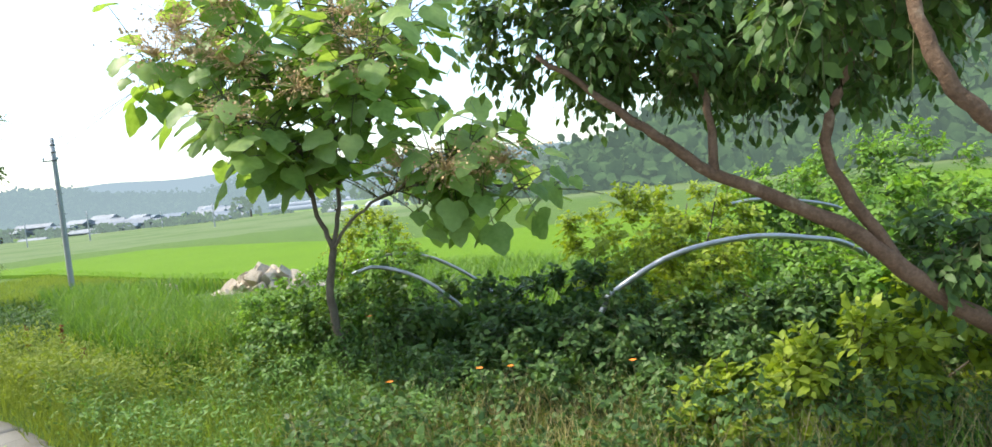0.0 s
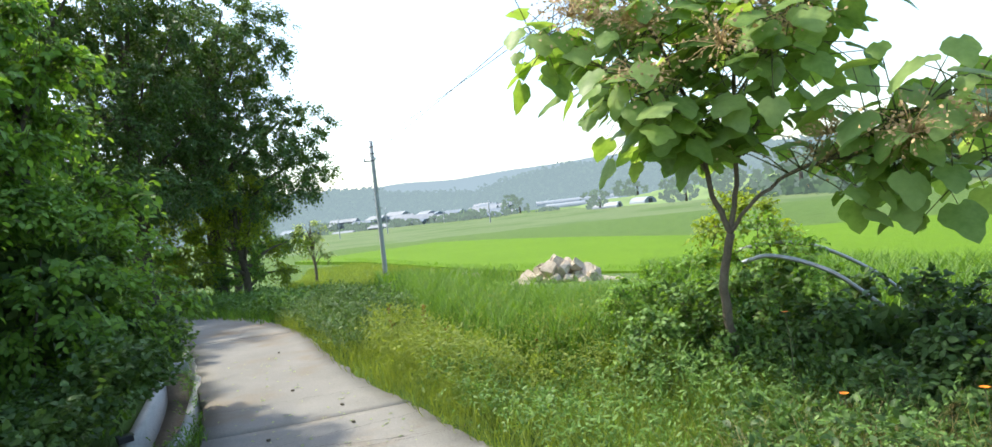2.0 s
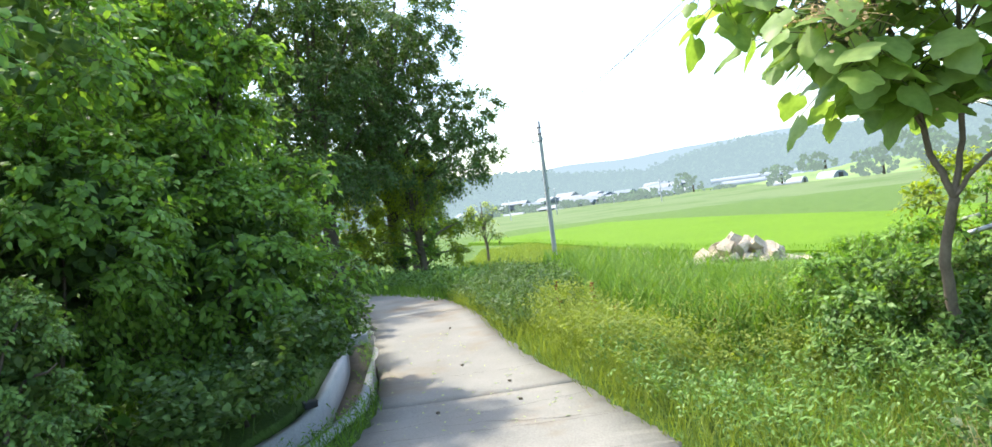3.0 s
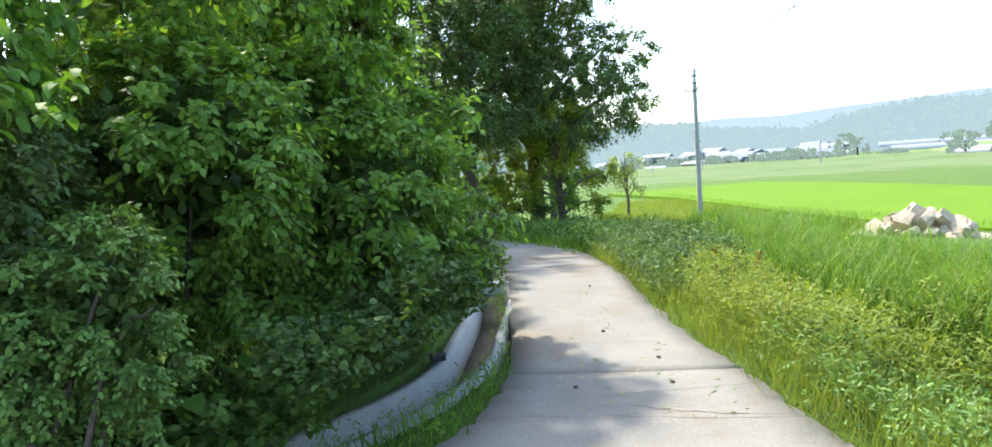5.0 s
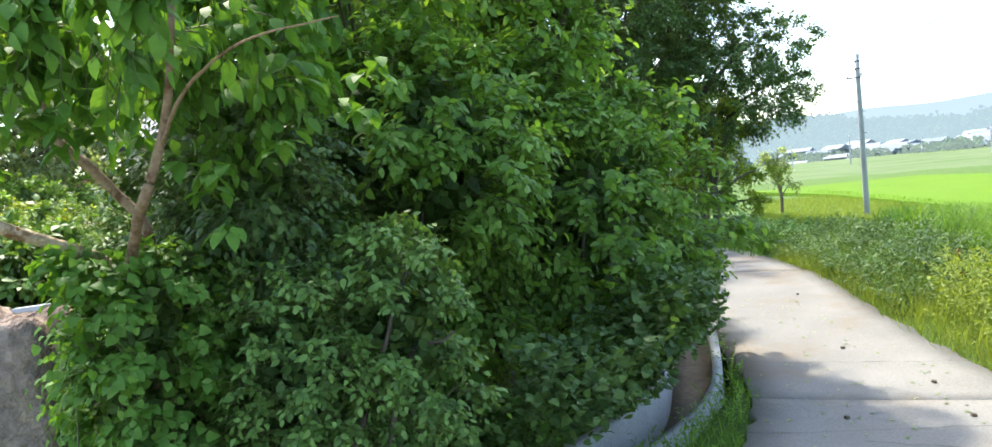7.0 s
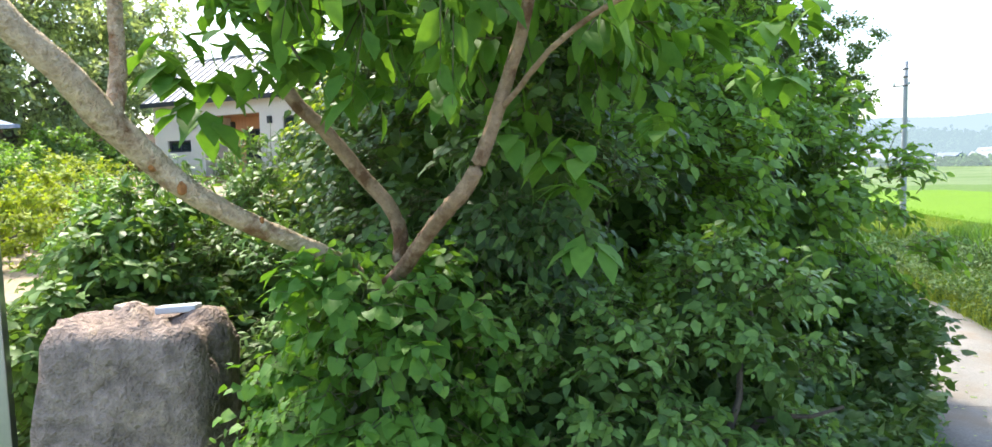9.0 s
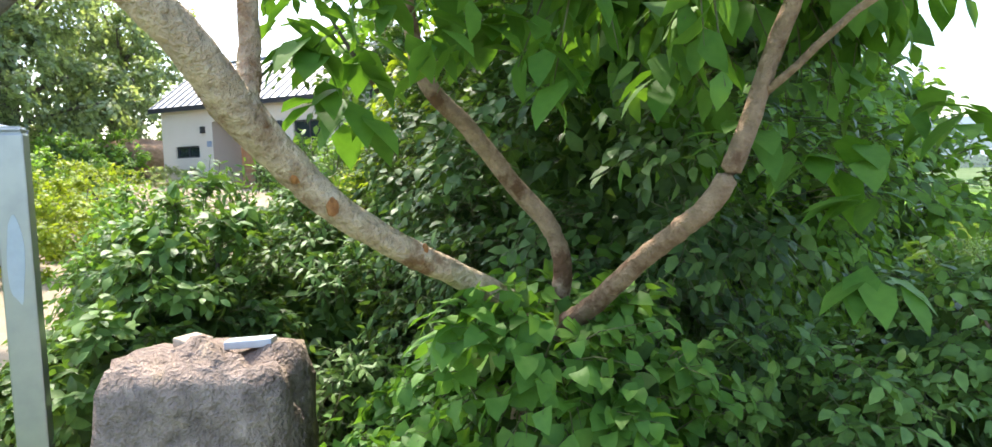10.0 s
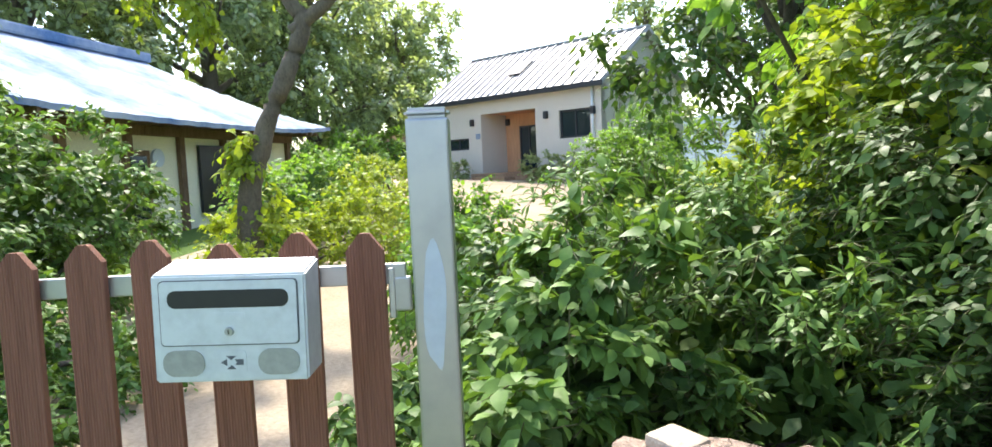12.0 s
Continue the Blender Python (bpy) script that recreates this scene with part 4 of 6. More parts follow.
weed_patch("verge_weeds", "low green weeds between the ditch and the road", [(-5.2, 2.3), (-5.0, 3.2), (-5.5, 4.3), (-6.75, 5.75), (-8.6, 7.8), (-8.7, 7.7), (-6.95, 5.75), (-5.85, 4.5), (-5.5, 3.6), (-5.4, 2.6)], 1300, 0.14, 0.035, "leaf_bright", 77, "lance", 0.12)
weed_patch("verge_weeds", "dark low weeds on the far verge", [(-9.2, 10.9), (-11.5, 12.8), (-14.6, 14.6), (-19, 16.4), (-18, 18.5), (-13, 16.5), (-9.6, 13.2)], 2600, 0.3, 0.09, "leaf_hedge", 78, "ovate", 0.3)


def butterbur(x, y, n, size, seed):
    """Round soft leaves on stalks, spread in a low clump."""
    rng = np.random.default_rng(seed)
    z = ground_z(x, y)
    ob = thing("butterbur", "broad round-leaved plant at the foot of the hedge", "plant", (x, y, z), group="round-leaved plants")
    a = rng.uniform(0, 6.283, n)
    r = rng.uniform(0.05, 0.28, n)
    P = np.stack([r * np.cos(a), r * np.sin(a), rng.uniform(0.16, 0.5, n)], 1)
    way = unit(np.stack([np.cos(a), np.sin(a), -rng.uniform(0.1, 0.5, n)], 1) + rng.normal(0, 0.2, (n, 3)))
    nor = unit(np.stack([0.5 * np.cos(a), 0.5 * np.sin(a), np.ones(n)], 1))
    v, f = lay(SHAPES["heart"], P, way, nor, size * rng.uniform(0.6, 1.15, n))
    tagged(hang("foliage", mesh_of("foliage", v, f, M["leaf_vine"], True), ob), kind="stuff")
    v, f = merge([tube([(0, 0, -0.03), (p[0] * 0.4, p[1] * 0.4, p[2] * 0.7), p], [0.006, 0.005, 0.004], 4, 2) for p in P])
    tagged(hang("stalk_work", mesh_of("stalk_work", v, f, M["twig"]), ob), kind="stuff")


def dock_plant(x, y, h, seed):
    rng = np.random.default_rng(seed)
    z = ground_z(x, y)
    ob = thing("dock_plant", "dried rusty brown dock seed spike among the weeds", "weed", (x, y, z), group="dock plants")
    v, f = tube([(0, 0, 0), (rng.normal(0, 0.02), 0, h * 0.6), (rng.normal(0, 0.04), 0, h)], [0.008, 0.006, 0.003], 5, 3)
    hang("stem", mesh_of("stem", v, f, M["dock"]), ob)
    n = 260
    t = rng.uniform(0.45, 1.0, n)
    a = rng.uniform(0, 6.28, n)
    rad = 0.035 * (1.15 - t) * 2 * rng.uniform(0.2, 1, n)
    P = np.stack([rad * np.cos(a), rad * np.sin(a), t * h], 1)
    v, f = lay(SHAPES["round"], P, unit(rng.normal(0, 1, (n, 3))), unit(rng.normal(0, 1, (n, 3))), np.full(n, 0.022))
    hang("seed_spike", mesh_of("seed_spike", v, f, M["dock"]), ob)


for k, (x, y, h) in enumerate(((-4.73, 7.05, 0.58), (-5.5, 7.75, 0.5), (-3.1, 5.6, 0.42), (-4.3, 6.6, 0.4))):
    dock_plant(x, y, h, 80 + k)


for k, (x, y, n, size) in enumerate(((-6.15, 1.95, 20, 0.15), (-6.30, 2.25, 18, 0.13), (-6.05, 2.2, 18, 0.14), (-6.4, 2.55, 18, 0.12), (-6.12, 2.55, 16, 0.12), (-6.45, 1.85, 18, 0.12), (-6.1, 2.9, 16, 0.11))):
    butterbur(x, y, n, size, 180 + k)


def marigold(x, y, h, seed):
    rng = np.random.default_rng(seed)
    z = ground_z(x, y)
    ob = thing("orange_flower", "small orange flower on a thin stalk in the grass", "flower", (x, y, z), group="orange flowers")
    v, f = tube([(0, 0, 0), (0.02, 0.01, h * 0.6), (0.0, -0.02, h)], [0.004, 0.003, 0.003], 4, 3)
    hang("stalk", mesh_of("stalk", v, f, M["twig"]), ob)
    n = 14
    a = np.arange(n) * 2.4
    w = unit(np.stack([np.cos(a), np.sin(a), np.full(n, 0.35)], 1))
    v, f = lay(SHAPES["round"], np.tile((0, -0.02, h), (n, 1)), w, np.tile(UP, (n, 1)), np.full(n, 0.024))
    hang("petals", mesh_of("petals", v, f, M["orange"]), ob)


for k, (x, y, h) in enumerate(((-1.02, 3.8, 0.42), (-0.45, 3.6, 0.5), (-0.25, 3.72, 0.46), (0.45, 3.4, 0.5), (-1.2, 4.6, 0.7))):
    marigold(x, y, h, 90 + k)


# ---------------------------------------------------------------- young broad-leaved tree
def broadleaf_tree():
    rng = np.random.default_rng(101)
    base = np.array([-1.53, 5.2, ground_z(-1.53, 5.2)])
    ob = thing("young_tree", "young tree with very large soft green leaves and brown seed clusters", "tree", base)
    fork = np.array([-1.47, 4.98, 1.22]) - base
    v, f = tube([(0, 0, -0.1), (0.01, -0.05, 0.4), (-0.02, -0.14, 0.8), fork], [0.044, 0.037, 0.032, 0.029], 10, 6, 0.04, 0.003, 1)
    hang("trunk", mesh_of("trunk", v, f, M["bark_grey"], True), ob)
    tips = []
    limbs = [
        ([fork, fork + (-0.10, 0.0, 0.35), fork + (-0.18, -0.05, 0.9), fork + (-0.45, -0.1, 1.6), fork + (-0.8, -0.15, 2.1)], 0.030),
        ([fork, fork + (0.08, 0.05, 0.4), fork + (0.12, 0.0, 1.0), fork + (0.2, 0.1, 1.9), fork + (0.25, 0.1, 2.9)], 0.028),
        ([fork, fork + (0.18, -0.05, 0.22), fork + (0.55, -0.1, 0.42), fork + (1.1, -0.15, 0.40), fork + (1.75, -0.1, 0.30)], 0.022),
        ([fork + (0.09, 0.03, 0.5), fork + (0.4, 0.1, 1.0), fork + (0.75, 0.1, 1.7), fork + (1.0, 0.1, 2.4)], 0.020),
        ([fork + (-0.13, 0, 0.55), fork + (-0.4, 0.1, 0.95), fork + (-0.85, 0.05, 1.35), fork + (-1.25, 0.0, 1.6)], 0.018),
        ([fork + (-0.1, 0, 0.4), fork + (-0.3, -0.3, 0.8), fork + (-0.55, -0.55, 1.2)], 0.014),
        ([fork + (0.1, 0, 0.9), fork + (0.35, -0.35, 1.2), fork + (0.6, -0.55, 1.5)], 0.014),
        ([fork + (0.12, 0, 1.2), fork + (0.0, 0.5, 1.6), fork + (-0.2, 0.8, 2.2)], 0.014),
        ([fork + (0.6, -0.1, 0.42), fork + (1.0, -0.4, 0.62), fork + (1.4, -0.5, 0.8)], 0.012),
    ]
    for k, (pts, r) in enumerate(limbs):
        r = r * 0.72
        v, f = tube(pts, list(np.linspace(r, r * 0.35, len(pts))), 8, 6, 0.04, 0.006, 5 + k)
        hang("limb", mesh_of("limb", v, f, M["bark_grey"], True), ob)
        P, _ = smooth_path(pts, [0] * len(pts), 6)
        tips += [p for p in P[len(P) // 3:]]
    tips = np.array(tips)
    # leaves on long stalks round the outer limbs
    n = 860
    src = tips[rng.integers(0, len(tips), n)]
    off = unit(rng.normal(0, 1, (n, 3)) * np.array([1, 1, 0.75])) * (rng.uniform(0.08, 0.50, n) ** 0.9)[:, None]
    at = src + off
    out = unit(off * np.array([1, 1, 0.4]))
    keep = (at[:, 2] > 1.72) | ((at[:, 0] > 0.75) & (at[:, 2] > 0.95))
    keep &= at[:, 0] > -1.35
    src, at, out = src[keep], at[keep], out[keep]
    n = len(at)
    droop = rng.uniform(0.15, 1.1, n)[:, None]
    way = unit(out * 0.8 - UP * droop + rng.normal(0, 0.18, (n, 3)))
    nor = unit(UP * 0.9 + out * 0.6 + rng.normal(0, 0.25, (n, 3)))
    size = rng.uniform(0.11, 0.27, n)
    v, f = lay(SHAPES["broad"], at, way, nor, size)
    hang("leaves", mesh_of("leaves", v, f, M["leaf_big"], True), ob, "very large soft green drooping leaves")
    stalks = []
    for a, b in zip(src, at):
        stalks.append(tube([a, (a + b) / 2 + np.array([0, 0, 0.02]), b], [0.006, 0.004, 0.003], 4, 2))
    tagged(hang("stalk_work", mesh_of("stalk_work", *merge(stalks), M["twig"]), ob), kind="stuff")
    # brown seed clusters
    for k in range(24):
        c = tips[rng.integers(0, len(tips))] + np.array([rng.normal(0, 0.25), rng.normal(0, 0.25) - 0.38, rng.uniform(0.05, 0.3)])
        c[0] = max(c[0], -0.7)
        if c[2] < 1.3:
            c[2] += 1.0
        m = 150
        P = c + rng.normal(0, 1, (m, 3)) * np.array([0.115, 0.10, 0.075])
        v, f = lay(SHAPES["round"], P, unit(rng.normal(0, 1, (m, 3)) - UP * 0.4), unit(rng.normal(0, 1, (m, 3))), rng.uniform(0.012, 0.03, m))
        st = [tube([c - UP * 0.05, (c + p) / 2, p], [0.003, 0.002, 0.0015], 3, 1) for p in P[::4]]
        st.append(merge([(v, f)]))
        tagged(hang("seed_cluster", mesh_of("seed_cluster", *merge(st), M["seed"]), ob, "brown dry seed cluster"), kind="stuff")


broadleaf_tree()


# hoops of an old tunnel, bent out of galvanised pipe
def hoop(pts, r, label):
    v, f = tube(pts, [r] * len(pts), 10, 8)
    tagged(new("hoop_pipe", mesh_of("hoop_pipe", v, f, M["galv"], True)), label, "metal pipe", "tunnel hoops")


hoop([(-1.40, 5.41, 0.96), (-1.34, 5.4, 0.98), (-1.2, 5.4, 1.0), (-0.95, 5.35, 0.93), (-0.7, 5.3, 0.78), (-0.35, 5.3, 0.4), (-0.2, 5.3, -0.1)], 0.016, "bent galvanised pipe hoop of an old plant tunnel")
hoop([(-1.5, 6.3, 0.95), (-1.1, 6.25, 1.02), (-0.7, 6.2, 0.93), (-0.25, 6.15, 0.62), (0.05, 6.1, 0.2), (0.15, 6.1, -0.1)], 0.016, "bent galvanised pipe hoop behind the young tree")
hoop([(0.44, 4.2, 0.60), (0.49, 4.2, 0.68), (0.56, 4.2, 0.77), (1.0, 4.2, 0.98), (1.53, 4.22, 1.05), (2.0, 4.22, 1.0), (2.4, 4.22, 0.86), (2.9, 4.22, 0.3), (3.0, 4.2, 0)], 0.02, "bent galvanised pipe hoop arching over the bushes")
hoop([(1.9, 5.4, 1.21), (2.0, 5.4, 1.22), (2.3, 5.4, 1.22), (3.0, 5.4, 1.05), (3.6, 5.4, 0.5), (3.7, 5.4, 0)], 0.016, "bent galvanised pipe hoop farther back in the bushes")

shrub("bush", "dense yellow-green bush at the foot of the young tree", "bush", [(-1.9, 6.0, 0.5, 0.75, 0.5, 0.5), (-1.15, 5.9, 0.65, 0.55, 0.45, 0.6), (-2.3, 6.3, 0.35, 0.5, 0.4, 0.35)], 1500, 6, 0.05, "leaf_bright", seed=201, length=0.18)
shrub("bush", "dark leafy bush hiding the young tree's foot", "bush", [(-1.9, 5.25, 0.32, 0.42, 0.3, 0.5), (-1.5, 5.5, 0.5, 0.35, 0.3, 0.42)], 800, 6, 0.055, "leaf_hedge", seed=214, length=0.2)
shrub("bush", "yellow-green leafy shrub behind the young tree", "bush", [(-1.3, 6.5, 1.05, 0.4, 0.35, 0.45)], 420, 6, 0.05, "leaf_yellow", seed=202, length=0.2)
shrub("bush", "dark green thicket under the pipe hoops", "bush", [(-0.5, 5.2, 0.35, 0.7, 0.55, 0.45), (0.35, 4.7, 0.42, 0.7, 0.5, 0.5), (-0.1, 4.5, 0.25, 0.6, 0.4, 0.35)], 1500, 6, 0.07, "leaf_dark", seed=203, length=0.22)
shrub("bush", "dark green thicket beside the road", "bush", [(1.0, 4.2, 0.3, 0.8, 0.5, 0.4), (1.7, 4.1, 0.35, 0.7, 0.5, 0.4), (0.5, 3.7, 0.15, 0.6, 0.35, 0.25)], 1500, 6, 0.06, "leaf_dark", seed=204, length=0.2)
shrub("bush", "dark tangled undergrowth at the road edge", "bush", [(0.42, 4.05, 0.5, 0.3, 0.25, 0.28), (0.2, 3.85, 0.22, 0.7, 0.4, 0.33), (1.1, 3.45, 0.22, 0.7, 0.4, 0.33), (-0.5, 4.2, 0.18, 0.5, 0.35, 0.28)], 1300, 6, 0.055, "leaf_dark", seed=209, length=0.2)
shrub("bush", "sunlit yellow-green shrub beside the pipe hoop", "bush", [(1.0, 5.4, 0.95, 0.55, 0.5, 0.5), (1.7, 5.6, 1.0, 0.6, 0.5, 0.45), (1.3, 5.0, 0.6, 0.6, 0.4, 0.5)], 1300, 6, 0.06, "leaf_yellow", seed=205, length=0.22)
shrub("bush", "bright leafy shrub with young yellow leaves", "bush", [(1.5, 3.0, 0.35, 0.5, 0.35, 0.4), (2.2, 3.1, 0.45, 0.5, 0.4, 0.4), (1.0, 3.1, 0.2, 0.4, 0.3, 0.3)], 800, 7, 0.085, "leaf_yellow", seed=206, length=0.28)
shrub("bush", "light green shrub under the leaning tree", "bush", [(2.4, 3.9, 0.5, 0.7, 0.6, 0.6), (3.2, 4.6, 0.7, 0.8, 0.7, 0.7)], 1100, 6, 0.07, "leaf_bright", seed=207, length=0.25)
shrub("bush", "tall light green bushes behind the hoops", "bush", [(3.0, 6.5, 0.8, 1.0, 0.7, 0.8), (4.4, 7.0, 1.0, 1.0, 0.8, 1.0), (2.2, 7.4, 0.5, 0.9, 0.7, 0.5)], 1600, 6, 0.07, "leaf_bright", seed=208, length=0.28)


# ---------------------------------------------------------------- trees with many leaves
def leafy_tree(name, label, base, limbs, lobes, n, per, size, mat, bark, shape="ovate", length=0.4, droop=0.4, seed=1, hang_leaf=0.3, inner=0.5, sides=9, floor=None, rough=0.06, group="", wobble=0.004, limb_barks=None):
    """A tree: tapering limbs as (points, girths), and leafy twigs over its lobes."""
    rng = np.random.default_rng(seed)
    base = np.array(base, float)
    ob = thing(name, label, "tree", base, group=group)
    for k, (pts, rad) in enumerate(limbs):
        v, f = tube(pts, rad, sides, 7, rough, wobble, seed + k)
        hang("trunk" if k == 0 else "limb", mesh_of("limb", v - base, f, M[(limb_barks or {}).get(k, bark)], True), ob)
    P, W = crown_points(lobes, n, rng, inner, seed, floor)
    way = unit(W * 0.7 + UP * 0.15 + rng.normal(0, 0.45, W.shape))
    lv, tw = sprays(P - way * length * 0.5, way, length, per, size, droop, rng, shape, hang_leaf)
    hang("crown", mesh_of("crown", lv[0] - base, lv[1], M[mat]), ob)
    tagged(hang("twig_work", mesh_of("twig_work", tw[0] - base, tw[1], M["twig"]), ob), kind="stuff")
    return ob


# leaning tree over the bushes, beside the start of the walk
leafy_tree("leaning_tree", "leaning tree with reddish bark and glossy oval leaves", (2.75, 2.2, 0.0), [
    ([(2.75, 2.2, -0.1), (2.3, 2.15, 0.45), (1.55, 2.16, 0.92), (1.11, 2.21, 1.3), (0.6, 2.27, 1.58), (0.28, 2.3, 1.83), (-0.1, 2.35, 2.15)], [0.055, 0.050, 0.042, 0.034, 0.026, 0.020, 0.010]),
    ([(1.35, 2.19, 1.1), (1.09, 2.24, 1.61), (1.21, 2.25, 1.98), (1.35, 2.3, 2.5)], [0.030, 0.024, 0.020, 0.014]),
    ([(2.75, 2.1, 0.4), (2.0, 1.5, 1.2), (1.1, 1.1, 1.55), (0.82, 1.06, 1.7), (0.72, 1.1, 1.95), (0.7, 1.2, 2.4)], [0.04, 0.034, 0.026, 0.022, 0.019, 0.014]),
    ([(0.6, 2.27, 1.58), (0.62, 2.35, 1.9), (0.5, 2.5, 2.35)], [0.022, 0.016, 0.01]),
], [(0.42, 2.6, 2.36, 0.8, 0.5, 0.40), (1.25, 2.7, 2.35, 0.9, 0.6, 0.5), (1.75, 2.25, 1.15, 0.34, 0.24, 0.2), (0.9, 1.5, 2.2, 0.5, 0.35, 0.25), (2.15, 2.3, 0.85, 0.22, 0.18, 0.18)], 3000, 6, 0.07, "leaf_dark", "bark_red", "ovate", 0.24, 0.45, 301, 0.45, 0.2)


def big_tree(at, h, r, n, size, mat, seed, label, squash=0.8, low=0.35, bark="bark_dark", group="roadside trees", m=11, full=1.0):
    """A spreading tree: trunk, forking limbs, and layered boughs of leaves."""
    rng = np.random.default_rng(seed)
    x, y = at
    z = ground_z(x, y)
    limbs = [([(x, y, z - 0.2), (x + rng.normal(0, 0.1), y, z + h * 0.3), (x + rng.normal(0, 0.25), y + rng.normal(0, 0.2), z + h * 0.65), (x, y, z + h * 0.9)], [r * 0.075, r * 0.06, r * 0.04, r * 0.015])]
    lobes = []
    for k in range(m):
        a = k * 2.4 + rng.normal(0, 0.3)
        f = low + (0.95 - low) * k / (m - 1)
        rad = r * squash * (1.05 - 0.55 * max(0, f - 0.45) / 0.55) * rng.uniform(0.55, 0.9)
        c = (x + math.cos(a) * rad, y + math.sin(a) * rad, z + h * f)
        rr = r * rng.uniform(0.34, 0.5) * full
        lobes.append((*c, rr, rr, rr * 0.5))
        s0 = z + h * f * 0.62
        limbs.append(([(x, y, s0), ((x + c[0]) / 2, (y + c[1]) / 2, (s0 + c[2]) / 2 + 0.2), (c[0], c[1], c[2] + 0.1)], [r * 0.03, r * 0.02, r * 0.007]))
    lobes.append((x, y, z + h * 0.86, r * 0.5, r * 0.5, h * 0.15))
    return leafy_tree("tree", label, (x, y, z), limbs, lobes, n, 7, size, mat, bark, "ovate", size * 4.5, 0.35, seed, 0.25, 0.35, 7, None, 0.05, group)


big_tree((-17.2, 19.4), 9.8, 3.7, 13000, 0.105, "leaf_dark", 401, "tall dark spreading tree beside the road bend", 0.86, 0.36, m=22, full=1.15)
big_tree((-16.6, 12.0), 9.5, 3.6, 5200, 0.11, "leaf_dark", 402, "dark leafy tree on the inner side of the bend")
big_tree((-16.4, 15.4), 9.2, 3.2, 5200, 0.11, "leaf_dark", 410, "tall dark tree over the road bend")
big_tree((-20.5, 24.5), 5.6, 2.4, 1700, 0.14, "leaf_hedge", 403, "green tree beyond the road bend")
big_tree((-19.9, 29.5), 3.2, 1.1, 150, 0.13, "leaf_grey", 404, "small thin tree standing beside the rice field", 0.8, 0.45, "bark_grey")
big_tree((-22.0, 27.0), 4.6, 1.7, 500, 0.14, "leaf_hedge", 405, "small green tree at the field edge")
big_tree((-13.6, 8.4), 7.5, 2.4, 1900, 0.12, "leaf_dark", 406, "dark tree rising out of the hedge")
big_tree((-11.4, 5.0), 5.4, 1.9, 1500, 0.11, "leaf_dark", 407, "dense dark green tree rising out of the hedge")
big_tree((-18.4, 17.2), 4.4, 2.4, 1700, 0.11, "leaf_yellow", 408, "light green young tree under the dark crowns", 0.9, 0.2, "bark_grey")
big_tree((-15.6, 18.6), 3.8, 2.0, 1500, 0.10, "leaf_yellow", 409, "light green sapling beside the road bend", 0.9, 0.2, "bark_grey")
shrub("bush", "light green young growth under the dark tree", "bush", [(-15.9, 18.4, 0.5, 1.0, 0.8, 0.9), (-17.6, 17.4, 0.6, 0.9, 0.8, 0.9)], 700, 6, 0.10, "leaf_bright", seed=213, length=0.4)
shrub("bush", "dark low bush beside the road bend", "bush", [(-16.2, 17.8, -0.3, 1.0, 0.8, 0.55), (-17.4, 17.6, -0.2, 0.9, 0.7, 0.5)], 900, 6, 0.10, "leaf_dark", seed=211, length=0.4)
shrub("bush", "rough green bushes on the far verge", "bush", [(-13.2, 16.6, -0.45, 1.2, 0.7, 0.45), (-14.6, 18.0, -0.5, 1.2, 0.8, 0.5), (-11.6, 15.6, -0.5, 1.0, 0.7, 0.35)], 1500, 6, 0.10, "leaf_bright", seed=212, length=0.4)


# ---------------------------------------------------------------- how the drawn groups are set in the plan
def about(old, new_at, turn, k):
    return Matrix.Translation(new_at) @ pose(0, 0, 0, 0, 0, turn) @ Matrix.Scale(k, 4) @ Matrix.Translation(-Vector(old))


GATE_CORNER = about((-5.729, -0.168, 1.712), (-4.70, 0.05, 1.66), -3.19, 0.695)
YARD = about((-6.741, -0.401, 1.779), (-5.41, -0.07, 1.70), -2.93, 0.77)
PLAN = Matrix.Scale(1.3, 4)
# the gate stands nearer the road
GATE_NEARER = Matrix.Translation((-7.029, -0.091, 2.215)) @ Matrix.Scale(0.82, 4) @ Matrix.Translation((7.029, 0.091, -2.215))


# ---------------------------------------------------------------- the hedge along the road and yard
def hedge(lobes, n, size, mat, seed, label, shape="ovate", length=0.26, per=7, foot=None, inner=0.5, droop=0.4, hang_leaf=0.25, stems=6, floor=0.05):
    return shrub("hedge_bush", label, "hedge bush", lobes, n, per, size, mat, shape, length, droop, seed, floor, stems, "bark_dark", inner, hang_leaf, "hedge bushes", "", 0.025, 0.16, foot)


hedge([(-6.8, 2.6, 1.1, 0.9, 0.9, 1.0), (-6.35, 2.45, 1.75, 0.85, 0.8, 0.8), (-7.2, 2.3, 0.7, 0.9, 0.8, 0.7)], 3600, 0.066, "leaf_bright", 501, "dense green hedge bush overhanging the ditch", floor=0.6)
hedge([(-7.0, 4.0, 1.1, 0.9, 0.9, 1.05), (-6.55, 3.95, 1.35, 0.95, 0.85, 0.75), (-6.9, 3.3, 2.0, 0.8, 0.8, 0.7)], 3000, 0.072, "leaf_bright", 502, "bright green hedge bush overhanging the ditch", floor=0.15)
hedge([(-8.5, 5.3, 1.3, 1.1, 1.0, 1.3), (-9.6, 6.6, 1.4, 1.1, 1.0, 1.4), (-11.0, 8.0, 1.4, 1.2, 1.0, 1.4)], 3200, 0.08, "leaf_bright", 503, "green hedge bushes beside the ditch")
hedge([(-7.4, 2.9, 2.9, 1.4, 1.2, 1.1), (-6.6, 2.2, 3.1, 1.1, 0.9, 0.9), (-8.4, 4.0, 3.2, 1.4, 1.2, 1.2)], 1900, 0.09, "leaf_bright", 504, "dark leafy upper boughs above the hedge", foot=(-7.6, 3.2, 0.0))
